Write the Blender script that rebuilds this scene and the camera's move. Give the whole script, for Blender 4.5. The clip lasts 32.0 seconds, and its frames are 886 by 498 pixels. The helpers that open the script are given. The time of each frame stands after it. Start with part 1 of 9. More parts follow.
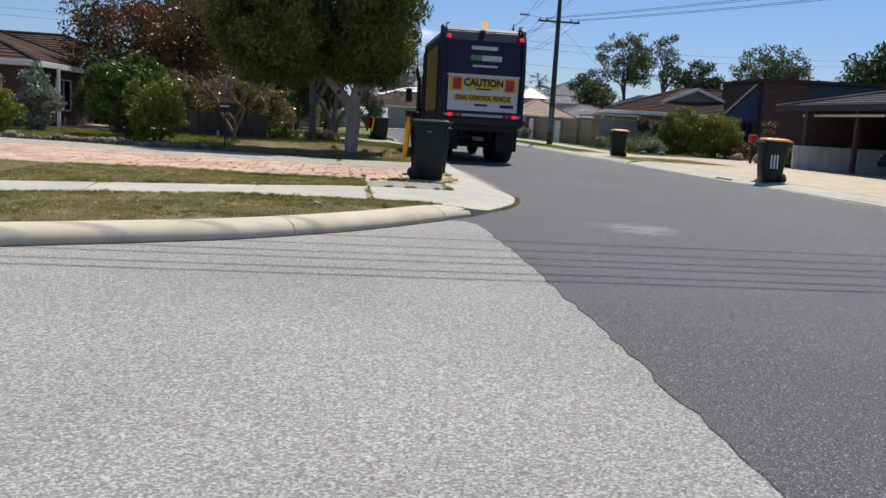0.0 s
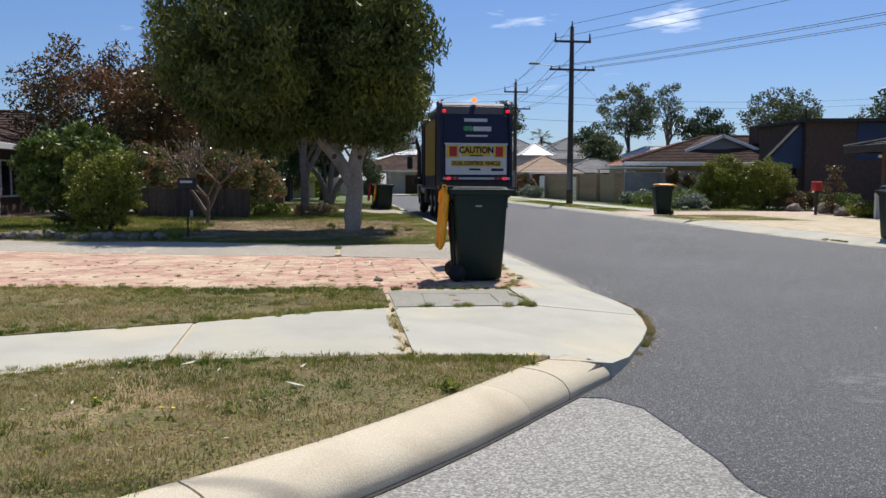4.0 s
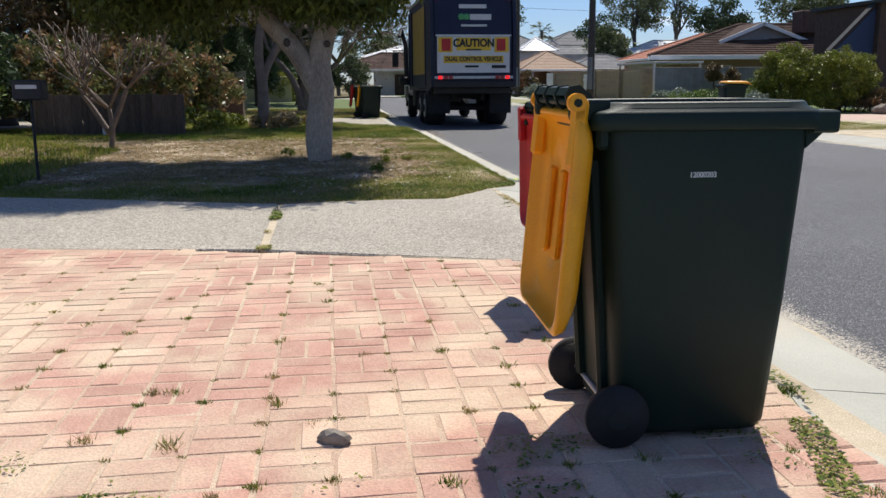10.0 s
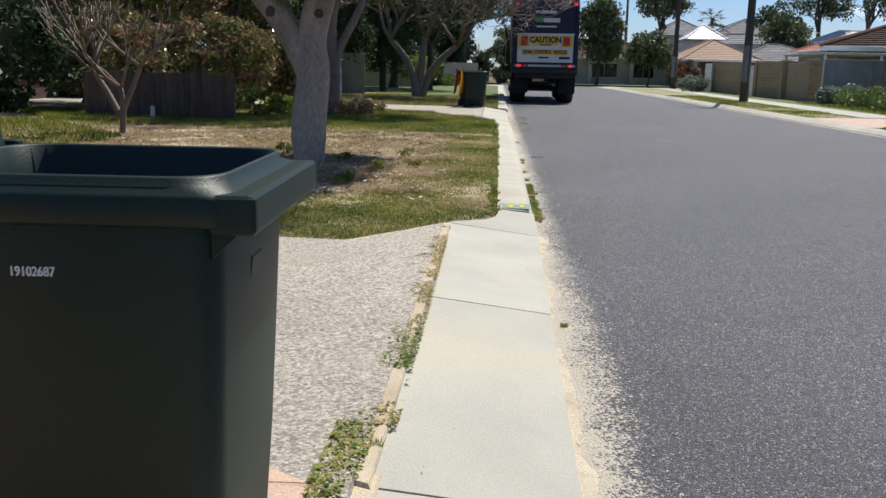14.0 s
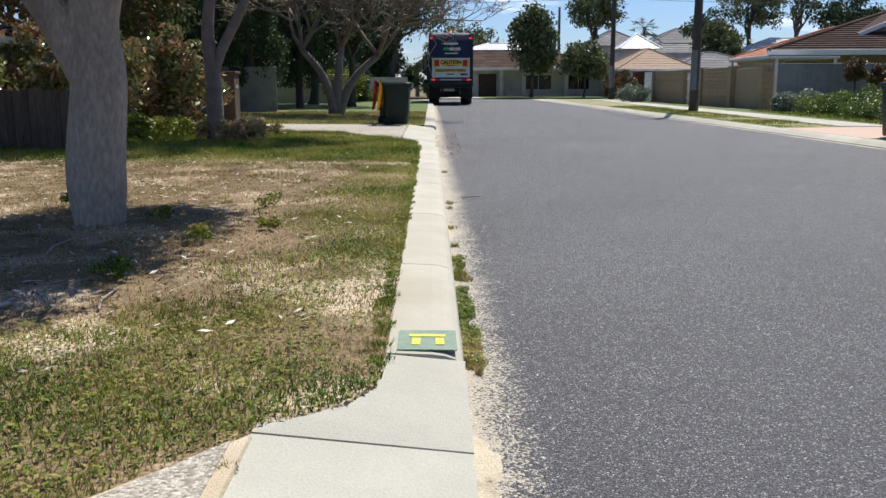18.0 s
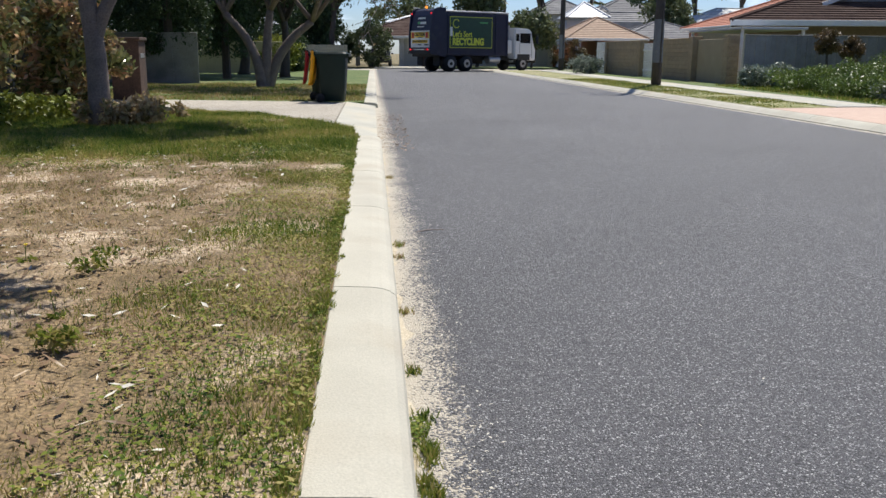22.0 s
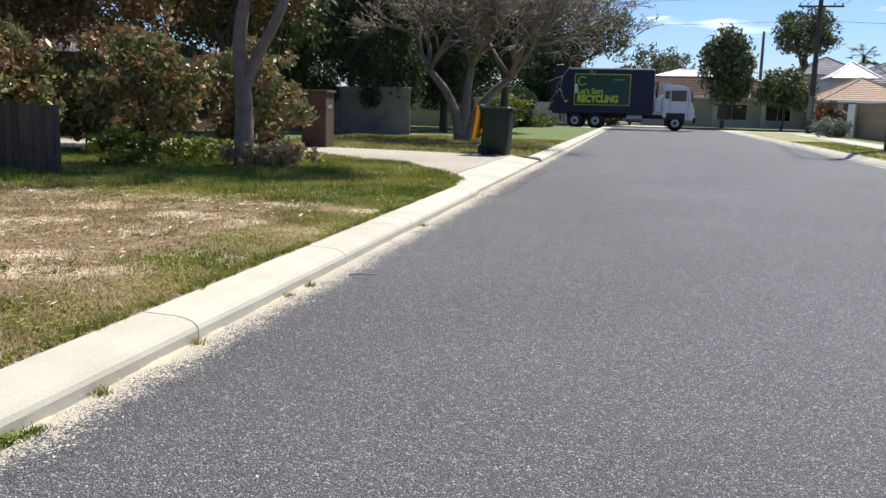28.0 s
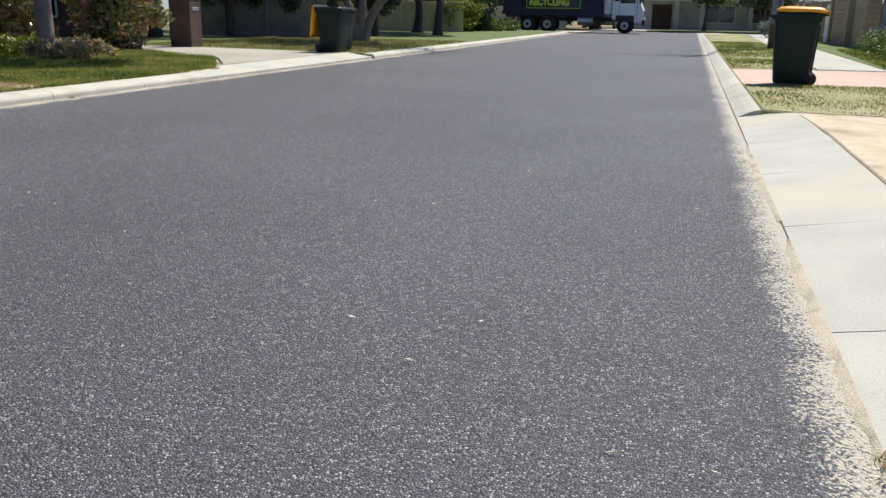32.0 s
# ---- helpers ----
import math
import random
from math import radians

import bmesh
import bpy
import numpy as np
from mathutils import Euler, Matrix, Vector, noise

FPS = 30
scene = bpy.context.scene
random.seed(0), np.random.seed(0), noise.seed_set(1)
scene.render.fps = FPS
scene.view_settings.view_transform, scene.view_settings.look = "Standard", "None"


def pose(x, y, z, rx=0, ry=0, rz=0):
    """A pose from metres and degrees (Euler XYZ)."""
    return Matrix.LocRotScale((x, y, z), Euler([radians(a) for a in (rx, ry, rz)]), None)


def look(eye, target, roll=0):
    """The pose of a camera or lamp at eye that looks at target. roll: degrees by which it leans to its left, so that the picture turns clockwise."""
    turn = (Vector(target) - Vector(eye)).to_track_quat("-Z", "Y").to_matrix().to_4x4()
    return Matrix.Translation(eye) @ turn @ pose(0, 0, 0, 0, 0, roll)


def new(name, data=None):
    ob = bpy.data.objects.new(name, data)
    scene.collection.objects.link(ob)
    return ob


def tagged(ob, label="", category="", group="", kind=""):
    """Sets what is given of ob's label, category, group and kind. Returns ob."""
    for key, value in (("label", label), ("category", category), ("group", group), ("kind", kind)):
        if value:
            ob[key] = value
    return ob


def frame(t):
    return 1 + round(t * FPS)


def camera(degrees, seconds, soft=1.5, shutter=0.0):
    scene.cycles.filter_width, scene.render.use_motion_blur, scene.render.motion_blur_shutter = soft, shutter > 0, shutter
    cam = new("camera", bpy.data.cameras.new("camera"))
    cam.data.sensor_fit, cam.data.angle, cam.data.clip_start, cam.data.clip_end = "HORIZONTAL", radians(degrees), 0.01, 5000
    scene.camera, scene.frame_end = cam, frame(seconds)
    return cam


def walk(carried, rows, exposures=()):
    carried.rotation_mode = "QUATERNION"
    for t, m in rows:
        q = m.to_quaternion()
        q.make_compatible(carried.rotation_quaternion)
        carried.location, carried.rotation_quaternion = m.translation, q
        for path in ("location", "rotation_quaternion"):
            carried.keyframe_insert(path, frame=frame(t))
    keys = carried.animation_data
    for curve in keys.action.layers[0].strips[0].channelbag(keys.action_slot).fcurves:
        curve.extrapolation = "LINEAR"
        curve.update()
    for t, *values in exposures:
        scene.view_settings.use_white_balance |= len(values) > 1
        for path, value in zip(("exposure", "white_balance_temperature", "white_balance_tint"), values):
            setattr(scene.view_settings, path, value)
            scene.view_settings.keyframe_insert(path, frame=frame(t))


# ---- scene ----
cam = camera(54.8, 32.0)
PATH = [
    (0, (-2.761, -2.434, 1.202), (-2.518, -0.471, 0.906), 3.3),
    (0.5, (-2.79, -1.687, 1.222), (-2.549, 0.289, 1.029), 3.1),
    (1, (-2.792, -1.027, 1.245), (-2.53, 0.952, 1.12), 1.7),
    (1.5, (-2.8, -0.385, 1.255), (-2.54, 1.597, 1.184), 0.3),
    (2, (-2.789, 0.324, 1.256), (-2.531, 2.305, 1.161), -0.3),
    (2.5, (-2.811, 0.972, 1.253), (-2.548, 2.951, 1.134), -0.5),
    (4.5, (-2.771, 3.94, 1.257), (-2.539, 5.916, 1.061), 0.5),
    (5, (-2.678, 4.685, 1.215), (-2.433, 6.645, 0.903), 1.3),
    (5.5, (-2.559, 5.334, 1.198), (-2.322, 7.285, 0.825), 2.1),
    (6, (-2.511, 5.995, 1.183), (-2.324, 7.956, 0.836), 1.1),
    (6.5, (-2.461, 6.573, 1.191), (-2.197, 8.531, 0.877), 1.3),
    (7, (-2.514, 7.21, 1.262), (-1.944, 9.093, 0.904), 2.4),
    (7.5, (-2.652, 7.695, 1.274), (-2.205, 9.598, 0.85), -0.6),
    (8, (-2.738, 8.099, 1.288), (-2.311, 10.025, 0.963), -0.1),
    (8.5, (-2.669, 8.605, 1.279), (-2.36, 10.526, 0.814), 1.6),
    (9, (-2.577, 9.136, 1.271), (-2.198, 11.048, 0.822), 0.3),
    (9.5, (-2.462, 9.711, 1.284), (-2.217, 11.655, 0.886), 0.0),
    (10, (-2.355, 10.191, 1.275), (-2.099, 12.137, 0.893), -0.4),
    (11, (-1.702, 11.003, 1.278), (-1.464, 12.946, 0.865), -0.1),
    (11.5, (-1.265, 11.321, 1.266), (-1.095, 13.278, 0.893), -1.8),
    (12, (-0.867, 11.641, 1.296), (-0.808, 13.602, 0.906), -1.6),
    (12.5, (-0.554, 12.046, 1.269), (-0.514, 14.009, 0.888), -0.4),
    (13, (-0.429, 12.346, 1.268), (-0.412, 14.312, 0.9), 0.3),
    (13.5, (-0.295, 12.708, 1.254), (-0.411, 14.659, 0.828), 1.1),
    (15.5, (-0.255, 14.29, 1.258), (-0.336, 16.258, 0.912), 0.6),
    (16, (-0.144, 14.779, 1.216), (-0.085, 16.726, 0.761), 0.3),
    (16.5, (-0.158, 15.256, 1.215), (-0.031, 17.187, 0.703), 0.6),
    (17, (-0.096, 15.86, 1.194), (-0.041, 17.807, 0.738), 1.0),
    (17.5, (-0.115, 16.455, 1.167), (-0.081, 18.415, 0.772), 0.6),
    (18, (-0.07, 16.971, 1.13), (-0.044, 18.935, 0.753), -0.1),
    (18.5, (-0.09, 17.384, 1.136), (-0.068, 19.344, 0.738), -0.4),
    (19, (-0.071, 17.8, 1.146), (-0.081, 19.766, 0.779), -0.6),
    (19.5, (-0.078, 18.162, 1.15), (-0.061, 20.138, 0.836), -0.6),
    (20, (-0.034, 18.461, 1.155), (0.018, 20.435, 0.841), 0.3),
    (20.5, (-0.056, 18.723, 1.166), (0.054, 20.697, 0.861), 0.7),
    (21, (-0.049, 19.132, 1.188), (0.095, 21.104, 0.887), 0.6),
    (21.5, (-0.016, 19.396, 1.189), (0.143, 21.36, 0.846), 0.5),
    (22, (-0.05, 19.847, 1.199), (0.109, 21.79, 0.752), 0.4),
    (22.5, (-0.019, 20.217, 1.232), (0.117, 22.155, 0.755), 0.8),
    (23, (-0.007, 20.47, 1.21), (0.157, 22.429, 0.843), -0.4),
    (23.5, (0.007, 20.754, 1.196), (0.168, 22.724, 0.89), -0.4),
    (24, (0.03, 20.995, 1.188), (0.19, 22.962, 0.861), 0.1),
    (24.5, (0.0, 21.153, 1.194), (0.247, 23.111, 0.871), -0.4),
    (25, (-0.005, 21.137, 1.205), (0.296, 23.091, 0.905), -0.9),
    (25.5, (0.013, 21.118, 1.204), (0.311, 23.064, 0.852), -1.3),
    (27.5, (1.516, 20.172, 1.156), (1.281, 22.116, 0.746), 1.6),
    (28, (2.11, 20.046, 1.167), (1.682, 21.972, 0.839), 1.5),
    (28.5, (2.727, 19.911, 1.145), (2.205, 21.8, 0.747), 1.2),
    (29, (3.396, 19.793, 1.1), (2.791, 21.641, 0.632), -0.5),
    (29.5, (4.052, 19.668, 1.075), (3.318, 21.459, 0.574), 0.0),
    (30, (4.687, 19.496, 1.133), (4.031, 21.345, 0.744), 3.9),
    (30.5, (5.375, 19.361, 1.146), (4.915, 21.278, 0.808), 3.25),
    (31, (6.051, 19.29, 1.138), (5.596, 21.203, 0.768), 2.6),
    (31.5, (6.738, 19.203, 1.11), (6.274, 21.084, 0.612), 2.71),
    (32, (7.427, 19.073, 1.086), (6.913, 20.932, 0.555), 0.9),
]
walk(cam, [(t, look(eye, target, roll)) for t, eye, target, roll in PATH], exposures=[(0.0, -0.01), (5.0, 0.03), (9.0, 0.07), (11.0, 0.25), (11.5, 0.35), (12.2, 0.42), (13.0, 0.24), (16.0, 0.1), (17.0, 0.1), (19.0, 0.33), (21.0, 0.27), (23.0, 0.17), (25.0, 0.15), (28.0, 0.5), (30.0, 0.58), (31.0, 0.43), (32.0, 0.3)])

# ---- place ----
# ---- light ----
SUN_TO = Vector((0.30, 0.56, 1.05)).normalized()
sun_el = math.asin(SUN_TO.z)
sun_az = math.atan2(SUN_TO.x, SUN_TO.y)
world = bpy.data.worlds.new("world")
scene.world = world
world.use_nodes = True
wn, wl = world.node_tree.nodes, world.node_tree.links
wn.clear()
sky = wn.new("ShaderNodeTexSky")
sky.sky_type, sky.sun_disc = "NISHITA", False
sky.sun_elevation, sky.sun_rotation = sun_el, sun_az
sky.air_density, sky.dust_density, sky.ozone_density = 1.0, 0.35, 6.0
w_co = wn.new("ShaderNodeTexCoord")
w_map = wn.new("ShaderNodeMapping")
w_map.inputs["Scale"].default_value = (5.0, 5.0, 26.0)
w_map.inputs["Location"].default_value = (0.3, 1.2, 0.0)
w_noise = wn.new("ShaderNodeTexNoise")
w_noise.inputs["Scale"].default_value, w_noise.inputs["Detail"].default_value, w_noise.inputs["Roughness"].default_value = 1.0, 6, 0.55
w_ramp = wn.new("ShaderNodeValToRGB")
w_ramp.color_ramp.elements[0].position, w_ramp.color_ramp.elements[1].position = 0.60, 0.70
w_mix = wn.new("ShaderNodeMixRGB")
w_mix.inputs[2].default_value = (12.5, 12.6, 12.4, 1)
w_bg = wn.new("ShaderNodeBackground")
w_bg.inputs[1].default_value = 0.073
w_out = wn.new("ShaderNodeOutputWorld")
wl.new(w_co.outputs["Generated"], w_map.inputs[0])
wl.new(w_map.outputs[0], w_noise.inputs["Vector"])
wl.new(w_noise.outputs["Fac"], w_ramp.inputs[0])
wl.new(w_ramp.outputs[0], w_mix.inputs[0])
wl.new(sky.outputs[0], w_mix.inputs[1])
w_tint = wn.new("ShaderNodeMixRGB")
w_tint.blend_type = "MULTIPLY"
w_tint.inputs[0].default_value, w_tint.inputs[2].default_value = 1.0, (1.03, 1.13, 1.38, 1)
wl.new(w_mix.outputs[0], w_tint.inputs[1])
wl.new(w_tint.outputs[0], w_bg.inputs[0])
wl.new(w_bg.outputs[0], w_out.inputs[0])
sun = new("sun", bpy.data.lights.new("sun", "SUN"))
sun.data.energy, sun.data.angle, sun.data.color = 5.0, radians(0.53), (1.0, 0.952, 0.865)
sun.matrix_world = look(SUN_TO * 60, (0, 0, 0))


# ---- materials ----
def mat(name, c1, c2, scale=4.0, rough=0.85, bump=0.0, fine=60.0, metal=0.0, c3=None, c3_scale=0.6, c3_amount=(0.5, 0.7), rnd=0.0, spec=0.5, fine_amount=0.35, stretch=(1, 1, 1), island=False):
    """Principled surface: two colours mixed by noise at world scale, a third as large patches, fine grain, bump, and a random tint per piece."""
    m = bpy.data.materials.new(name)
    m.use_nodes = True
    n, l = m.node_tree.nodes, m.node_tree.links
    b = n["Principled BSDF"]
    geo = n.new("ShaderNodeNewGeometry")
    mp = n.new("ShaderNodeMapping")
    mp.inputs["Scale"].default_value = stretch
    l.new(geo.outputs["Position"], mp.inputs[0])

    def noi(s, d=4):
        t = n.new("ShaderNodeTexNoise")
        t.inputs["Scale"].default_value, t.inputs["Detail"].default_value = s, d
        l.new(mp.outputs[0], t.inputs["Vector"])
        return t

    def mix(kind, fac, a, bb):
        x = n.new("ShaderNodeMixRGB")
        x.blend_type = kind
        for i, v in ((0, fac), (1, a), (2, bb)):
            if isinstance(v, (int, float)):
                x.inputs[i].default_value = v
            elif isinstance(v, tuple):
                x.inputs[i].default_value = (*v, 1)
            else:
                l.new(v, x.inputs[i])
        return x.outputs[0]

    def ramp(v, p0, p1):
        r = n.new("ShaderNodeMapRange")
        r.inputs[1].default_value, r.inputs[2].default_value = p0, p1
        l.new(v, r.inputs[0])
        return r.outputs[0]

    col = mix("MIX", ramp(noi(scale).outputs["Fac"], 0.3, 0.7), c1, c2)
    if c3:
        col = mix("MIX", ramp(noi(c3_scale, 6).outputs["Fac"], *c3_amount), col, c3)
    g = noi(fine, 3).outputs["Fac"]
    if fine_amount:
        col = mix("MULTIPLY", 1.0, col, ramp_rgb(n, l, g, 1 - fine_amount, 1 + fine_amount))
    if rnd or island:
        if island:
            src = geo.outputs["Random Per Island"]
        else:
            src = n.new("ShaderNodeObjectInfo").outputs["Random"]
        hsv = n.new("ShaderNodeHueSaturation")
        mr = n.new("ShaderNodeMapRange")
        mr.inputs[3].default_value, mr.inputs[4].default_value = 1 - (rnd or 0.3), 1 + (rnd or 0.3)
        l.new(src, mr.inputs[0])
        l.new(mr.outputs[0], hsv.inputs["Value"])
        l.new(col, hsv.inputs["Color"])
        col = hsv.outputs[0]
    l.new(col, b.inputs["Base Color"])
    rr = n.new("ShaderNodeMapRange")
    rr.inputs[3].default_value, rr.inputs[4].default_value = max(0.02, rough - 0.08), min(1, rough + 0.08)
    l.new(g, rr.inputs[0])
    l.new(rr.outputs[0], b.inputs["Roughness"])
    b.inputs["Metallic"].default_value = metal
    b.inputs["Specular IOR Level"].default_value = spec
    if bump:
        bp = n.new("ShaderNodeBump")
        bp.inputs["Strength"].default_value, bp.inputs["Distance"].default_value = min(1.0, bump), 0.01
        l.new(g, bp.inputs["Height"])
        l.new(bp.outputs[0], b.inputs["Normal"])
    return m


def ramp_rgb(n, l, v, a, b):
    r = n.new("ShaderNodeMapRange")
    r.inputs[1].default_value, r.inputs[2].default_value, r.inputs[3].default_value, r.inputs[4].default_value = 0.3, 0.7, a, b
    l.new(v, r.inputs[0])
    return r.outputs[0]


def stone_mat(name, base, light, dark, cell, share, rough=0.9, bump=0.6, patch=None, patch_scale=0.35, dust=(), gap=0.0):
    """Asphalt or exposed aggregate: cells of stone of differing lightness in a binder."""
    m = bpy.data.materials.new(name)
    m.use_nodes = True
    n, l = m.node_tree.nodes, m.node_tree.links
    b = n["Principled BSDF"]
    geo = n.new("ShaderNodeNewGeometry")
    vor = n.new("ShaderNodeTexVoronoi")
    vor.inputs["Scale"].default_value = cell
    l.new(geo.outputs["Position"], vor.inputs["Vector"])
    sep = n.new("ShaderNodeSeparateColor")
    l.new(vor.outputs["Color"], sep.inputs[0])
    r = n.new("ShaderNodeValToRGB")
    e = r.color_ramp.elements
    e[0].position, e[0].color = 0.0, (*dark, 1)
    e[1].position, e[1].color = 1.0, (*light, 1)
    x = e.new(1 - share)
    x.color = (*base, 1)
    l.new(sep.outputs[0], r.inputs[0])
    stones = r.outputs[0]
    if gap:
        rim = n.new("ShaderNodeTexVoronoi")
        rim.feature = "DISTANCE_TO_EDGE"
        rim.inputs["Scale"].default_value = cell
        l.new(geo.outputs["Position"], rim.inputs["Vector"])
        gr = n.new("ShaderNodeMapRange")
        gr.inputs[1].default_value, gr.inputs[2].default_value = gap * 0.35, gap
        l.new(rim.outputs["Distance"], gr.inputs[0])
        gm = n.new("ShaderNodeMixRGB")
        gm.inputs[1].default_value = (0.02, 0.02, 0.022, 1)
        l.new(gr.outputs[0], gm.inputs[0])
        l.new(stones, gm.inputs[2])
        stones = gm.outputs[0]
    big = n.new("ShaderNodeTexNoise")
    big.inputs["Scale"].default_value, big.inputs["Detail"].default_value = patch_scale, 5
    l.new(geo.outputs["Position"], big.inputs["Vector"])
    mul = n.new("ShaderNodeMixRGB")
    mul.blend_type = "MULTIPLY"
    mul.inputs[0].default_value = 1
    l.new(stones, mul.inputs[1])
    l.new(ramp_rgb(n, l, big.outputs["Fac"], 0.84, 1.14), mul.inputs[2])
    col = mul.outputs[0]
    if patch:
        mx = n.new("ShaderNodeMixRGB")
        mx.inputs[2].default_value = (*patch, 1)
        sm = n.new("ShaderNodeTexNoise")
        sm.inputs["Scale"].default_value, sm.inputs["Detail"].default_value = 1.7, 8
        l.new(geo.outputs["Position"], sm.inputs["Vector"])
        pr = n.new("ShaderNodeMapRange")
        pr.inputs[1].default_value, pr.inputs[2].default_value, pr.inputs[4].default_value = 0.55, 0.8, 0.6
        l.new(sm.outputs["Fac"], pr.inputs[0])
        l.new(pr.outputs[0], mx.inputs[0])
        l.new(col, mx.inputs[1])
        col = mx.outputs[0]
    if dust:
        xyz = n.new("ShaderNodeSeparateXYZ")
        l.new(geo.outputs["Position"], xyz.inputs[0])
        dn = n.new("ShaderNodeTexNoise")
        dn.inputs["Scale"].default_value, dn.inputs["Detail"].default_value, dn.inputs["Roughness"].default_value = 2.6, 8, 0.72
        l.new(geo.outputs["Position"], dn.inputs["Vector"])
        for edge_x, clear_x in dust:
            e = n.new("ShaderNodeMapRange")
            e.inputs[1].default_value, e.inputs[2].default_value, e.inputs[3].default_value, e.inputs[4].default_value = edge_x, clear_x, 0.42, -0.62
            l.new(xyz.outputs[0], e.inputs[0])
            gate = n.new("ShaderNodeMapRange")
            gate.inputs[1].default_value, gate.inputs[2].default_value, gate.inputs[3].default_value = 11.0, 14.0, -1.0
            gate.inputs[4].default_value = 0.0
            l.new(xyz.outputs[1], gate.inputs[0])
            g2 = n.new("ShaderNodeMath")
            l.new(e.outputs[0], g2.inputs[0])
            l.new(gate.outputs[0], g2.inputs[1])
            s = n.new("ShaderNodeMath")
            l.new(g2.outputs[0], s.inputs[0])
            l.new(dn.outputs["Fac"], s.inputs[1])
            grain = n.new("ShaderNodeMath")
            grain.operation, grain.inputs[1].default_value = "MULTIPLY_ADD", -0.62
            l.new(sep.outputs[1], grain.inputs[0])
            l.new(s.outputs[0], grain.inputs[2])
            f = n.new("ShaderNodeMapRange")
            f.inputs[1].default_value, f.inputs[2].default_value, f.inputs[4].default_value = 0.16, 0.30, 0.85
            l.new(grain.outputs[0], f.inputs[0])
            mx = n.new("ShaderNodeMixRGB")
            mx.inputs[2].default_value = (0.54, 0.48, 0.375, 1)
            l.new(f.outputs[0], mx.inputs[0])
            l.new(col, mx.inputs[1])
            col = mx.outputs[0]
    if dust:
        near = n.new("ShaderNodeVectorMath")
        near.operation = "DISTANCE"
        near.inputs[1].default_value = (1.0, 7.9, 0.0)
        l.new(geo.outputs["Position"], near.inputs[0])
        e = n.new("ShaderNodeMapRange")
        e.inputs[1].default_value, e.inputs[2].default_value, e.inputs[3].default_value, e.inputs[4].default_value = 0.3, 1.5, 0.16, -0.35
        l.new(near.outputs["Value"], e.inputs[0])
        s = n.new("ShaderNodeMath")
        l.new(e.outputs[0], s.inputs[0])
        l.new(dn.outputs["Fac"], s.inputs[1])
        f = n.new("ShaderNodeMapRange")
        f.inputs[1].default_value, f.inputs[2].default_value, f.inputs[4].default_value = 0.52, 0.85, 0.45
        l.new(s.outputs[0], f.inputs[0])
        mx = n.new("ShaderNodeMixRGB")
        mx.inputs[2].default_value = (0.46, 0.45, 0.43, 1)
        l.new(f.outputs[0], mx.inputs[0])
        l.new(col, mx.inputs[1])
        col = mx.outputs[0]
    l.new(col, b.inputs["Base Color"])
    b.inputs["Roughness"].default_value = rough
    bp = n.new("ShaderNodeBump")
    bp.inputs["Strength"].default_value, bp.inputs["Distance"].default_value, bp.invert = bump, 0.006, True
    l.new(vor.outputs["Distance"], bp.inputs["Height"])
    l.new(bp.outputs[0], b.inputs["Normal"])
    return m


M_ASPHALT = stone_mat("asphalt_new", (0.165, 0.164, 0.173), (0.42, 0.415, 0.41), (0.075, 0.075, 0.081), 125, 0.30, 0.72, 1.0, dust=((0.05, 0.40), (8.0, 7.70)), gap=0.19)
M_OLD = stone_mat("asphalt_old", (0.30, 0.29, 0.265), (0.50, 0.485, 0.45), (0.16, 0.152, 0.14), 105, 0.4)
M_AGG = stone_mat("exposed_aggregate", (0.40, 0.36, 0.295), (0.58, 0.53, 0.44), (0.19, 0.165, 0.13), 95, 0.4, patch=(0.36, 0.32, 0.25))
M_PATCH = stone_mat("worn_aggregate_slab", (0.31, 0.30, 0.25), (0.42, 0.405, 0.35), (0.22, 0.21, 0.17), 110, 0.3, patch=(0.27, 0.255, 0.20))
M_CONC = mat("concrete", (0.40, 0.385, 0.325), (0.47, 0.455, 0.385), 2.3, 0.9, 0.3, 140, c3=(0.51, 0.465, 0.355), c3_scale=0.75, c3_amount=(0.50, 0.66), fine_amount=0.10, rnd=0.05)
M_KERB = mat("kerb_concrete", (0.445, 0.42, 0.345), (0.51, 0.485, 0.40), 2.5, 0.9, 0.25, 120, c3=(0.41, 0.36, 0.275), c3_scale=1.5, c3_amount=(0.52, 0.8), fine_amount=0.09, rnd=0.06)
M_KERB_OLD = mat("old_kerb_concrete", (0.54, 0.465, 0.34), (0.61, 0.535, 0.40), 2.5, 0.9, 0.3, 120, c3=(0.44, 0.36, 0.25), c3_scale=1.8, c3_amount=(0.5, 0.75), fine_amount=0.12, rnd=0.05)
M_BRICK = mat("paving_brick", (0.47, 0.255, 0.19), (0.54, 0.325, 0.245), 7, 0.92, 0.5, 110, c3=(0.63, 0.475, 0.335), c3_scale=1.9, c3_amount=(0.38, 0.60), rnd=0.12, fine_amount=0.14)
M_SAND = mat("dry_sand", (0.50, 0.41, 0.28), (0.60, 0.51, 0.37), 6, 0.95, 0.5, 180, c3=(0.36, 0.29, 0.19), c3_scale=3, c3_amount=(0.5, 0.7), fine_amount=0.25)
M_JOINT = mat("pink_jointing_sand", (0.46, 0.31, 0.22), (0.54, 0.39, 0.28), 6, 0.95, 0.5, 180, c3=(0.62, 0.50, 0.36), c3_scale=2.2, c3_amount=(0.45, 0.65), fine_amount=0.25)
M_DRIFT = mat("washed_cream_sand", (0.48, 0.41, 0.295), (0.56, 0.49, 0.36), 5, 0.95, 0.6, 160, c3=(0.36, 0.30, 0.21), c3_scale=7, c3_amount=(0.52, 0.7), fine_amount=0.25)
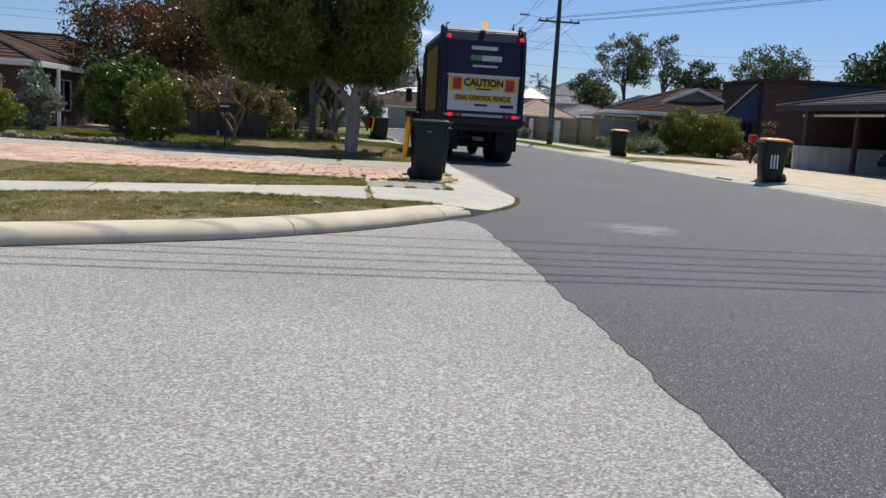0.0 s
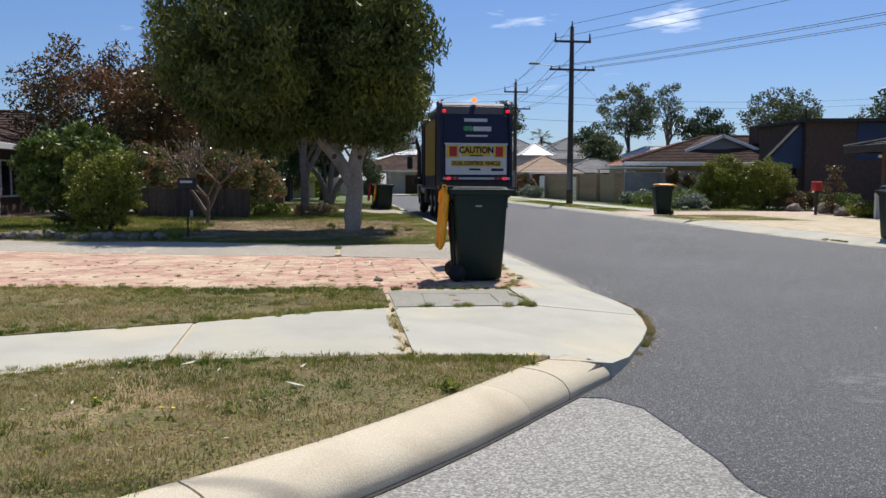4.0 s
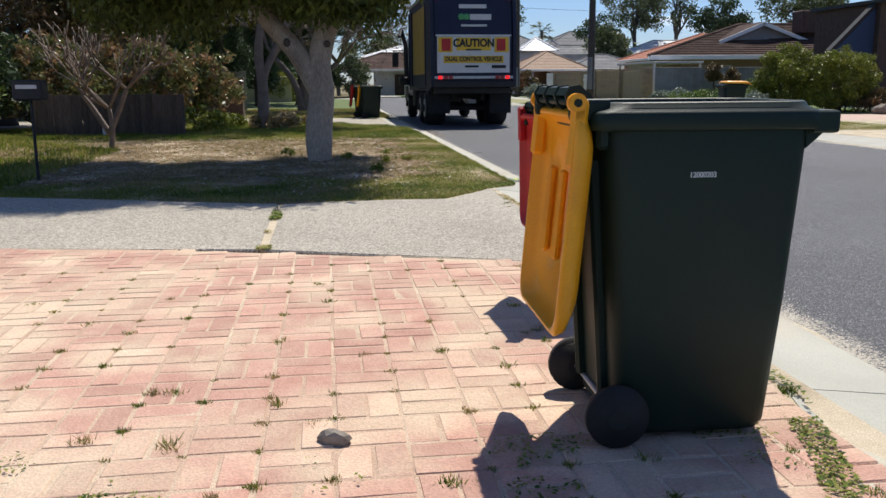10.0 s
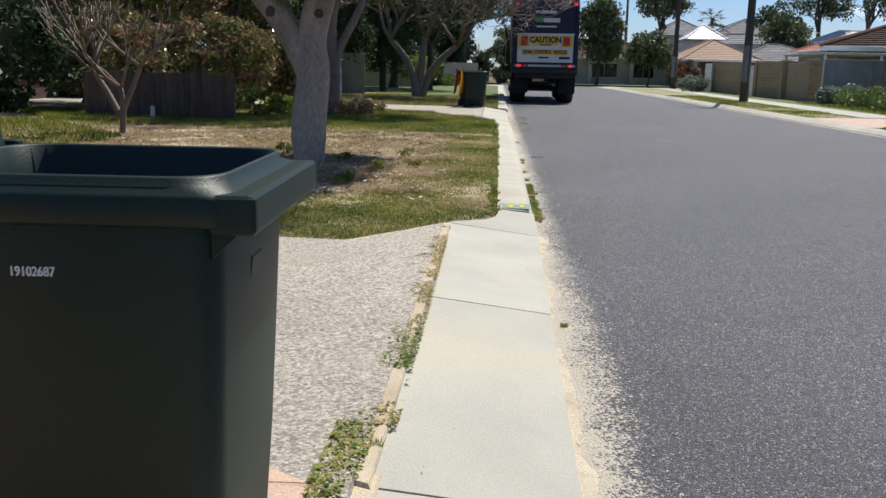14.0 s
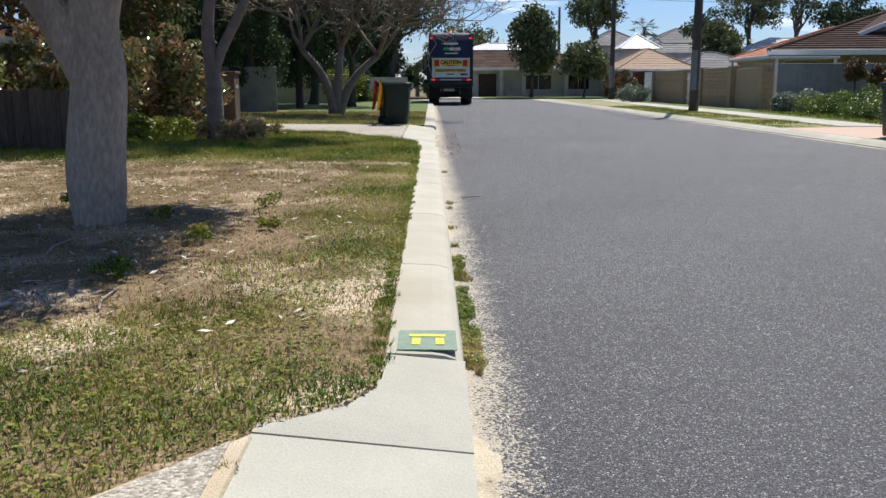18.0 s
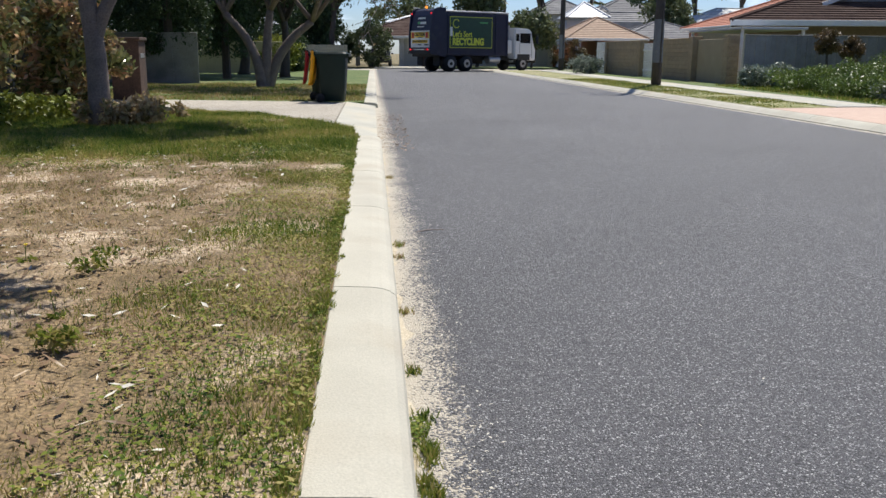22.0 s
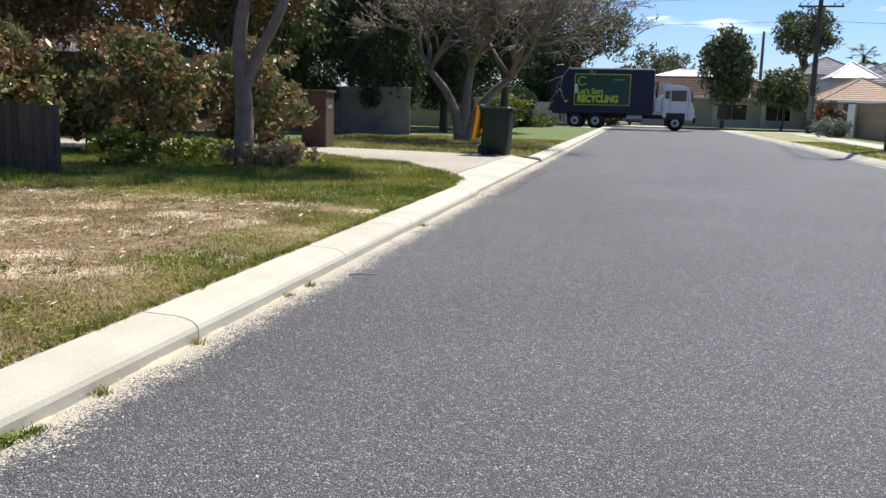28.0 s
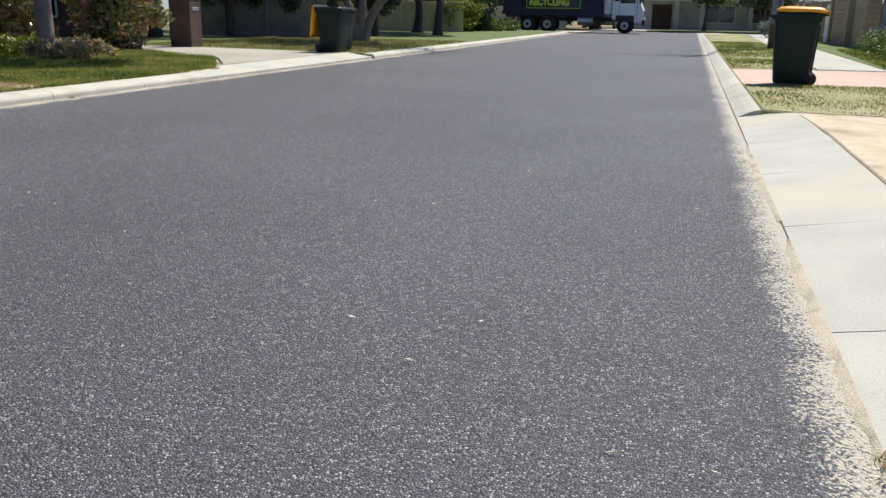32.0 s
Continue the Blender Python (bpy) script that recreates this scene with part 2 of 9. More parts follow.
M_SOIL = mat("dry_verge_soil", (0.27, 0.19, 0.105), (0.15, 0.105, 0.05), 5.0, 0.95, 0.9, 60, c3=(0.52, 0.41, 0.29), c3_scale=1.5, c3_amount=(0.52, 0.64), fine_amount=0.6)
M_LAWN = mat("verge_lawn_soil", (0.115, 0.105, 0.034), (0.20, 0.15, 0.065), 4.0, 0.95, 0.8, 55, c3=(0.31, 0.225, 0.12), c3_scale=1.1, c3_amount=(0.52, 0.68), fine_amount=0.5)
M_GREEN = mat("green_lawn_soil", (0.075, 0.12, 0.028), (0.12, 0.16, 0.042), 3, 0.95, 0.6, 50, c3=(0.22, 0.20, 0.08), c3_scale=0.9, c3_amount=(0.55, 0.75), fine_amount=0.4)
M_VERGE_R = mat("mown_verge_soil", (0.22, 0.23, 0.085), (0.31, 0.29, 0.13), 1.5, 0.95, 0.6, 40, c3=(0.38, 0.33, 0.19), c3_scale=0.5, c3_amount=(0.5, 0.7), fine_amount=0.4)
M_PINK = mat("pink_pavers", (0.50, 0.35, 0.27), (0.56, 0.42, 0.33), 6, 0.9, 0.3, 90, fine_amount=0.15)


# ---- building helpers ----
def link_mesh(name, verts, faces, material, parent=None, label="", smooth=False):
    me = bpy.data.meshes.new(name)
    me.from_pydata([tuple(v) for v in verts], [], [tuple(f) for f in faces])
    me.materials.append(material)
    if smooth:
        me.shade_smooth()
    me.update()
    ob = new(name, me)
    if parent:
        ob.parent = parent
    if label:
        ob["label"] = label
    return ob


def part(name, bm, material, parent=None, label="", smooth=False):
    me = bpy.data.meshes.new(name)
    bmesh.ops.recalc_face_normals(bm, faces=bm.faces)
    bm.to_mesh(me)
    bm.free()
    me.materials.append(material)
    if smooth:
        me.shade_smooth()
    ob = new(name, me)
    if parent:
        ob.parent = parent
    if label:
        ob["label"] = label
    return ob


def thing(name, m, label, category, group="", kind=""):
    ob = new(name)
    ob.matrix_world = m
    ob.empty_display_size = 0.1
    return tagged(ob, label, category, group, kind)


def box_bm(sx, sy, sz, at=(0, 0, 0), bevel=0.0, turn=None, taper=1.0, seg=1):
    """A bevelled block centred at `at`; taper scales its top."""
    bm = bmesh.new()
    bmesh.ops.create_cube(bm, size=1)
    for v in bm.verts:
        k = taper if v.co.z > 0 else 1.0
        v.co = Vector((v.co.x * sx * k, v.co.y * sy * k, v.co.z * sz))
    if bevel:
        bmesh.ops.bevel(bm, geom=list(bm.edges), offset=bevel, segments=seg, affect="EDGES", profile=0.6)
    if turn:
        bmesh.ops.transform(bm, matrix=turn, verts=bm.verts)
    bmesh.ops.translate(bm, vec=at, verts=bm.verts)
    return bm


def cyl_bm(r1, r2, h, at=(0, 0, 0), n=16, axis="z", bevel=0.0):
    bm = bmesh.new()
    bmesh.ops.create_cone(bm, cap_ends=True, segments=n, radius1=r1, radius2=r2, depth=h)
    if bevel:
        es = [e for e in bm.edges if len(e.link_faces) == 2 and any(len(f.verts) > 4 for f in e.link_faces)]
        bmesh.ops.bevel(bm, geom=es, offset=bevel, segments=2, affect="EDGES")
    if axis == "x":
        bmesh.ops.rotate(bm, matrix=Matrix.Rotation(radians(90), 3, "Y"), verts=bm.verts)
    if axis == "y":
        bmesh.ops.rotate(bm, matrix=Matrix.Rotation(radians(90), 3, "X"), verts=bm.verts)
    bmesh.ops.translate(bm, vec=at, verts=bm.verts)
    return bm


def add(bm, other):
    """Joins other into bm."""
    me = bpy.data.meshes.new("tmp")
    other.to_mesh(me)
    other.free()
    bm.from_mesh(me)
    bpy.data.meshes.remove(me)
    return bm


def tube(points, radii, n=7, cap=True):
    """Vertices and faces of a tapered tube along points."""
    vs, fs = [], []
    pts = [Vector(p) for p in points]
    for i, p in enumerate(pts):
        d = (pts[min(i + 1, len(pts) - 1)] - pts[max(i - 1, 0)])
        d = d.normalized() if d.length > 1e-6 else Vector((0, 0, 1))
        a = d.orthogonal().normalized() if i == 0 else (a - d * a.dot(d)).normalized()
        b = d.cross(a)
        for k in range(n):
            w = 2 * math.pi * k / n
            vs.append(p + (a * math.cos(w) + b * math.sin(w)) * radii[i])
    for i in range(len(pts) - 1):
        for k in range(n):
            fs.append((i * n + k, i * n + (k + 1) % n, (i + 1) * n + (k + 1) % n, (i + 1) * n + k))
    if cap:
        fs.append(tuple(range(n))[::-1])
        fs.append(tuple(range((len(pts) - 1) * n, len(pts) * n)))
    return vs, fs


def slab(name, pts, z0, z1, material, parent=None, label="", bevel=0.012):
    """A flat slab with the outline pts (counter-clockwise or not), from z0 up to z1, its upper edge worn round."""
    bm = bmesh.new()
    area = sum(a[0] * b[1] - b[0] * a[1] for a, b in zip(pts, [*pts[1:], pts[0]]))
    if area < 0:
        pts = pts[::-1]
    low = [bm.verts.new((x, y, z0)) for x, y in pts]
    cx, cy = sum(p[0] for p in pts) / len(pts), sum(p[1] for p in pts) / len(pts)
    high = [bm.verts.new((x, y, z1 - bevel)) for x, y in pts]
    n = len(pts)
    tops = []
    for i in range(n):
        p, q, r = Vector(pts[i - 1]), Vector(pts[i]), Vector(pts[(i + 1) % n])
        e1, e2 = (q - p).normalized(), (r - q).normalized()
        nn = Vector((-e1.y - e2.y, e1.x + e2.x))
        nn = nn.normalized() if nn.length > 1e-4 else Vector((-e1.y, e1.x))
        tops.append(bm.verts.new((q.x + nn.x * bevel, q.y + nn.y * bevel, z1)))
    for i in range(n):
        j = (i + 1) % n
        bm.faces.new((low[i], low[j], high[j], high[i]))
        bm.faces.new((high[i], high[j], tops[j], tops[i]))
    f = bm.faces.new(tops)
    bmesh.ops.triangulate(bm, faces=[f])
    me = bpy.data.meshes.new(name)
    bm.to_mesh(me)
    bm.free()
    me.materials.append(material)
    ob = new(name, me)
    if parent:
        ob.parent = parent
    if label:
        ob["label"] = label
    return ob


def prism(name, outline, y0, y1, material, parent, label=""):
    """An outline of (x, z) carried from y0 to y1."""
    bm = bmesh.new()
    a = [bm.verts.new((x, y0, z)) for x, z in outline]
    b = [bm.verts.new((x, y1, z)) for x, z in outline]
    bm.faces.new(a)
    bm.faces.new(b[::-1])
    for i in range(len(outline)):
        j = (i + 1) % len(outline)
        bm.faces.new((a[i], b[i], b[j], a[j]))
    return part(name, bm, material, parent, label)


def inside(poly, xs, ys):
    """Which of the points lie inside the polygon."""
    r = np.zeros(len(xs), bool)
    n = len(poly)
    for i in range(n):
        (x0, y0), (x1, y1) = poly[i - 1], poly[i]
        hit = ((y0 > ys) != (y1 > ys)) & (xs < (x1 - x0) * (ys - y0) / ((y1 - y0) if y1 != y0 else 1e-9) + x0)
        r ^= hit
    return r


def mesh_np(name, verts, faces, material, parent=None, smooth=False):
    """A mesh from arrays: verts (n, 3), faces (m, k)."""
    me = bpy.data.meshes.new(name)
    m, k = faces.shape
    me.vertices.add(len(verts))
    me.vertices.foreach_set("co", np.asarray(verts, np.float32).ravel())
    me.loops.add(m * k)
    me.loops.foreach_set("vertex_index", faces.astype(np.int32).ravel())
    me.polygons.add(m)
    me.polygons.foreach_set("loop_start", np.arange(0, m * k, k, dtype=np.int32))
    me.update(calc_edges=True)
    me.materials.append(material)
    if smooth:
        me.shade_smooth()
    ob = new(name, me)
    if parent:
        ob.parent = parent
    return ob


rng = np.random.default_rng(7)


def patchy(xs, ys, s, seed=0.0):
    return np.array([noise.noise((x * s, y * s, seed)) for x, y in zip(xs, ys)])


def grass(name, poly, z, per_m2, material, label, height=(0.02, 0.06), width=0.006, thin=0.0, seed=1.0, patch=0.9, keep=None):
    """Blades of grass over a polygon, thinned in patches."""
    p = np.array(poly)
    lo, hi = p.min(0), p.max(0)
    k = int((hi - lo).prod() * per_m2)
    xs, ys = rng.uniform(lo[0], hi[0], k), rng.uniform(lo[1], hi[1], k)
    ok = inside(poly, xs, ys)
    xs, ys = xs[ok], ys[ok]
    nz = patchy(xs, ys, patch, seed) + 0.4 * patchy(xs, ys, patch * 4, seed + 3)
    ok = nz + rng.uniform(-0.35, 0.35, len(xs)) > thin - 0.35
    if keep is not None:
        ok &= rng.uniform(0, 1, len(xs)) < keep(xs, ys, nz)
    xs, ys, nz = xs[ok], ys[ok], nz[ok]
    k = len(xs)
    h = rng.uniform(*height, k) * (1 + 0.9 * np.clip(nz, -0.6, 0.8))
    a = rng.uniform(0, 2 * np.pi, k)
    lean = rng.uniform(0.1, 1.0, k) * h
    b = rng.uniform(0, 2 * np.pi, k)
    w = width * rng.uniform(0.6, 1.4, k)
    v = np.zeros((k, 3, 3))
    v[:, 0] = np.stack([xs - np.cos(a) * w, ys - np.sin(a) * w, np.full(k, z - 0.005)], 1)
    v[:, 1] = np.stack([xs + np.cos(a) * w, ys + np.sin(a) * w, np.full(k, z - 0.005)], 1)
    v[:, 2] = np.stack([xs + np.cos(b) * lean, ys + np.sin(b) * lean, z + h], 1)
    ob = mesh_np(name, v.reshape(-1, 3), np.arange(k * 3).reshape(-1, 3), material)
    return tagged(ob, label, "grass", kind="stuff")


def leaf_mat(name, c1, c2, c3=None, rough=0.55, amount=(0.55, 0.75), sc=0.9):
    m = mat(name, c1, c2, 1.3, rough, 0.0, 30, c3=c3, c3_scale=sc, c3_amount=amount, rnd=0.45, island=True, fine_amount=0.0, spec=0.3)
    n, l = m.node_tree.nodes, m.node_tree.links
    b = n["Principled BSDF"]
    tr = n.new("ShaderNodeBsdfTranslucent")
    src = b.inputs["Base Color"].links[0].from_socket
    l.new(src, tr.inputs[0])
    ms = n.new("ShaderNodeMixShader")
    ms.inputs[0].default_value = 0.2
    l.new(b.outputs[0], ms.inputs[1])
    l.new(tr.outputs[0], ms.inputs[2])
    l.new(ms.outputs[0], n["Material Output"].inputs[0])
    return m




def blade_mat(name, colours, patch=1.0, scale=1.2):
    """Grass: each blade takes a colour from the row, and whole patches lean to one end of it."""
    m = bpy.data.materials.new(name)
    m.use_nodes = True
    n, l = m.node_tree.nodes, m.node_tree.links
    b = n["Principled BSDF"]
    geo = n.new("ShaderNodeNewGeometry")
    nz = n.new("ShaderNodeTexNoise")
    nz.inputs["Scale"].default_value, nz.inputs["Detail"].default_value = scale, 5
    l.new(geo.outputs["Position"], nz.inputs["Vector"])
    mr = n.new("ShaderNodeMapRange")
    mr.inputs[1].default_value, mr.inputs[2].default_value, mr.inputs[3].default_value, mr.inputs[4].default_value = 0.3, 0.7, -0.5 * patch, 0.5 * patch
    l.new(nz.outputs["Fac"], mr.inputs[0])
    s = n.new("ShaderNodeMath")
    l.new(geo.outputs["Random Per Island"], s.inputs[0])
    l.new(mr.outputs[0], s.inputs[1])
    r = n.new("ShaderNodeValToRGB")
    e = r.color_ramp.elements
    e[0].color, e[1].color = (*colours[0], 1), (*colours[-1], 1)
    for k, c in enumerate(colours[1:-1]):
        x = e.new((k + 1) / (len(colours) - 1))
        x.color = (*c, 1)
    l.new(s.outputs[0], r.inputs[0])
    l.new(r.outputs[0], b.inputs["Base Color"])
    b.inputs["Roughness"].default_value, b.inputs["Specular IOR Level"].default_value = 0.75, 0.25
    tr = n.new("ShaderNodeBsdfTranslucent")
    l.new(r.outputs[0], tr.inputs[0])
    ms = n.new("ShaderNodeMixShader")
    ms.inputs[0].default_value = 0.35
    l.new(b.outputs[0], ms.inputs[1])
    l.new(tr.outputs[0], ms.inputs[2])
    l.new(ms.outputs[0], n["Material Output"].inputs[0])
    return m


M_BLADE = blade_mat("grass_blades", ((0.075, 0.135, 0.022), (0.25, 0.29, 0.055), (0.41, 0.33, 0.125), (0.29, 0.185, 0.085), (0.55, 0.44, 0.23)), 1.0)
M_BLADE_DRY = blade_mat("dry_grass_blades", ((0.19, 0.20, 0.06), (0.36, 0.28, 0.13), (0.47, 0.37, 0.20), (0.28, 0.185, 0.095), (0.56, 0.45, 0.28)), 0.9)
M_BLADE_GREEN = blade_mat("green_grass_blades", ((0.05, 0.10, 0.016), (0.14, 0.205, 0.028), (0.265, 0.29, 0.05), (0.40, 0.33, 0.12)), 0.9)


def text_mesh(name, body, size, material, parent, m, label="", align="CENTER", depth=0.002, bold=0.0, stretch=1.0):
    """Lettering as a thin mesh; m: its pose in its parent's space, x to the right, y up."""
    cu = bpy.data.curves.new(name, "FONT")
    cu.body, cu.size, cu.align_x, cu.align_y, cu.extrude, cu.offset = body, size, align, "CENTER", depth, bold
    tmp = bpy.data.objects.new("tmp_text", cu)
    scene.collection.objects.link(tmp)
    me = bpy.data.meshes.new_from_object(tmp.evaluated_get(bpy.context.evaluated_depsgraph_get()))
    bpy.data.objects.remove(tmp)
    bpy.data.curves.remove(cu)
    me.materials.clear()
    me.materials.append(material)
    me.transform(m @ Matrix.Diagonal((stretch, 1, 1, 1)))
    me.name = name
    ob = new(name, me)
    ob.parent = parent
    if label:
        ob["label"] = label
    return ob


# ---- ground, roads, kerbs, verges ----
def sweep(name, line, profile, material, parent=None, rounded=False):
    """A kerb: the profile of (offset to the left, height) carried along a line on the ground."""
    vs, fs, n = [], [], len(profile)
    for i, p in enumerate(line):
        a, b = Vector(line[max(i - 1, 0)]), Vector(line[min(i + 1, len(line) - 1)])
        d = (b - a).normalized()
        left = Vector((-d.y, d.x))
        for o, z in profile:
            vs.append((p[0] + left.x * o, p[1] + left.y * o, z))
    for i in range(len(line) - 1):
        for k in range(n - 1):
            fs.append((i * n + k, i * n + k + 1, (i + 1) * n + k + 1, (i + 1) * n + k))
    total = len(vs)
    vs += vs[:n] + vs[total - n:]
    fs.append(tuple(range(total, total + n)))
    fs.append(tuple(range(total + n, total + 2 * n))[::-1])
    ob = link_mesh(name, vs, fs, material, parent)
    for p in ob.data.polygons[:-2]:
        p.use_smooth = rounded and abs(p.normal.z) > 0.03
    return ob


def sloped(name, pts, material, parent=None, depth=0.2):
    """A slab whose corners (x, y, z) each have a height of their own."""
    n = len(pts)
    vs = [*pts, *[(x, y, z - depth) for x, y, z in pts]]
    fs = [tuple(range(n)), *[(i, i + n, (i + 1) % n + n, (i + 1) % n) for i in range(n)]]
    ob = link_mesh(name, vs, fs, material, parent)
    bm = bmesh.new()
    bm.from_mesh(ob.data)
    bmesh.ops.recalc_face_normals(bm, faces=bm.faces)
    bmesh.ops.triangulate(bm, faces=[f for f in bm.faces if len(f.verts) > 4])
    bm.to_mesh(ob.data)
    bm.free()
    return ob


def struct(ob, label, category):
    return tagged(ob, label, category, kind="structure")


ground = link_mesh("ground", [(-900, -900, -0.06), (900, -900, -0.06), (900, 900, -0.06), (-900, 900, -0.06)], [(0, 1, 2, 3)], M_LAWN)
struct(ground, "dry suburban grass and sand under everything", "ground")

old_pts = [(-60, -40, -0.006), (9, -40, -0.006), (9, 10.2, -0.006), (-60, 10.2, -0.006)]
old_road = link_mesh("road_side_street", old_pts, [(0, 1, 2, 3)], M_OLD)
struct(old_road, "pale worn asphalt of the side street mouth", "road")

rag = random.Random(3)
edge = [(-1.45, 8.0), (-1.26, 7.95), (-1.12, 7.72)]
yy = 7.4
while yy > -6:
    edge.append((-1.10 - 0.028 * max(0, 5 - yy) * 0.9 + rag.uniform(-0.025, 0.025), yy))
    yy -= 0.16
edge += [(-2.2, -12), (-3.0, -45)]
road_pts = [*edge, (8.3, -45), (8.3, 77.0), (9.5, 78.2), (60, 79.0), (60, 87.0), (-60, 87.0), (-60, 77.3), (-2.2, 76.9), (-0.3, 75.2), (-0.3, 12.0), (-0.4, 10.2), (-0.85, 9.0), (-1.25, 8.3)]
road = slab("road", road_pts, -0.1, 0.0, M_ASPHALT, bevel=0.02)
struct(road, "freshly laid dark grey asphalt carriageway with sandy edges", "road")

ROAD_RAMP = [(-1.03, 8.48), (-0.78, 8.92), (-0.46, 9.53), (-0.21, 10.09), (-0.06, 10.63), (0.06, 11.24), (0.05, 12.0)]
# kerb round the corner into the side street
KERB_PROFILE = [(0.0, -0.1), (0.0, 0.035), (0.008, 0.055), (0.02, 0.074), (0.036, 0.092), (0.058, 0.108), (0.085, 0.121), (0.12, 0.133), (0.16, 0.143), (0.21, 0.150), (0.26, 0.153), (0.32, 0.154), (0.325, -0.1)]
corner = [(-20.5, 1.2), (-14, 2.35), (-9, 3.45), (-6.6, 4.25), (-5.6, 4.7), (-4.59, 5.2), (-3.77, 5.62), (-3.2, 6.08), (-2.75, 6.45), (-2.11, 7.14), (-1.6, 7.78), (-1.28, 8.17), (-1.07, 8.42)]
kerb_corner = new("kerb_corner")
struct(kerb_corner, "pale rounded concrete kerb sweeping round the corner", "kerb")


def along(line, step=0.12):
    out = []
    for a, b in zip(line, line[1:]):
        k = max(1, int(math.dist(a, b) / step))
        out += [(a[0] + (b[0] - a[0]) * i / k, a[1] + (b[1] - a[1]) * i / k) for i in range(k)]
    return [*out, line[-1]]


def smooth_line(line, rounds=3):
    for _ in range(rounds):
        line = [line[0], *[((a[0] + 2 * b[0] + c[0]) / 4, (a[1] + 2 * b[1] + c[1]) / 4) for a, b, c in zip(line, line[1:], line[2:])], line[-1]]
    return line


cl = smooth_line(along(corner, 0.1), 12)
# near-black colour standing in for the shade inside the kerb's gaps
M_GAP = mat("dark_gap_shade", (0.035, 0.032, 0.028), (0.06, 0.055, 0.048), 12, 0.95, 0.5, 90, fine_amount=0.4)
CUTS = {min(range(len(cl)), key=lambda i: math.dist(cl[i], p)): g for p, g in (((-14, 2.35), 0.006), ((-9, 3.45), 0.006), ((-5.6, 4.7), 0.006), ((-3.2, 6.08), 0.006), ((-1.86, 7.54), 0.0016), ((-1.49, 7.95), 0.007), ((-20.5, 1.2), 0.006), ((-1.07, 8.42), 0.006))}
cuts = sorted(CUTS)
for a, b in zip(cuts, cuts[1:]):
    seg = cl[a:b + 1]
    d = (Vector(seg[1]) - Vector(seg[0])).normalized() * CUTS[a]
    e = (Vector(seg[-1]) - Vector(seg[-2])).normalized() * CUTS[b]
    seg = [(seg[0][0] + d.x, seg[0][1] + d.y), *seg[1:-1], (seg[-1][0] - e.x, seg[-1][1] - e.y)]
    stone = sweep("kerb_stone", seg, KERB_PROFILE, M_KERB_OLD, kerb_corner, rounded=True)
    if b == cuts[-1]:
        n = len(KERB_PROFILE)
        for v in stone.data.vertices:
            if v.co.z > 0:
                row = v.index // n
                v.co.z *= 1 - 0.17 * (row / (len(seg) - 1) if row < len(seg) else row - len(seg))
sweep("kerb_bed", cl, [(0.012, -0.1), (0.012, 0.03), (0.05, 0.092), (0.15, 0.118), (0.31, 0.124), (0.31, -0.1)], M_GAP, kerb_corner)

# thin dark strip drawing the shadow line at the kerb's foot
gap_line = sweep("kerb_gap", cl, [(-0.022, -0.05), (-0.022, -0.001), (-0.012, 0.002), (0.002, 0.002), (0.002, -0.05)], M_GAP, kerb_corner)

# straight kerb on the near side of the street
KERB_LOW = [(-0.055, -0.1), (-0.055, 0.05), (-0.045, 0.072), (-0.02, 0.092), (0.02, 0.105), (0.07, 0.112), (0.245, 0.119), (0.252, 0.11), (0.252, -0.1)]
kerb_left = new("kerb_left")
struct(kerb_left, "cream concrete kerb with narrow joints along the verge", "kerb")
joints = [20.12, 21.80, 23.78, 25.98, 27.9, 29.75, 31.4]
joints2 = [39.2 + 2.05 * i for i in range(18)]
for row in (joints, joints2):
    for a, b in zip(row, row[1:]):
        sweep("kerb_stone", [(0.0, a + 0.005), (0.0, (a + b) / 2), (0.0, b - 0.005)], KERB_LOW, M_KERB, kerb_left)

# crossover strips, sloping to the road
strip_left = new("crossover_left")
struct(strip_left, "smooth pale concrete crossover strip in jointed slabs", "pavement")
G = 0.006
for y0, y1 in ((13.1, 15.25), (15.25, 17.27), (17.27, 19.36)):
    s0, s1 = -0.0125 * (19.36 - y0), -0.0125 * (19.36 - y1)
    sloped("slab", [(-0.60 + s0, y0 - 0.03 + G, 0.133), (0.055 + s0, y0 + 0.02 + G, 0.04), (0.055 + s1, y1 + 0.02 - G, 0.04), (-0.60 + s1, y1 - 0.03 - G, 0.133)], M_CONC, strip_left)
sloped("slab", [(-0.60, 19.33 + G, 0.134), (0.055, 19.38 + G, 0.04), (0.055, 20.112, 0.088), (-0.25, 20.112, 0.119), (-0.255, 19.90, 0.120), (-0.27, 19.74, 0.122), (-0.34, 19.59, 0.126), (-0.46, 19.46, 0.132), (-0.60, 19.40, 0.134)], M_CONC, strip_left)
sloped("slab", [(-1.02, 11.98, 0.15), (-0.56, 11.89, 0.145), (0.05, 11.95, 0.04), (-0.02, 13.12 - G, 0.04), (-0.68, 13.07 - G, 0.135), (-0.8, 12.6, 0.14)], M_CONC, strip_left)
sloped("slab", [(-1.04, 10.74, 0.15), (-0.03, 10.8, 0.035), (0.06, 11.24, 0.035), (0.05, 11.95 - G, 0.04), (-0.56, 11.89 - G, 0.145), (-1.02, 11.98 - G, 0.15)], M_CONC, strip_left)

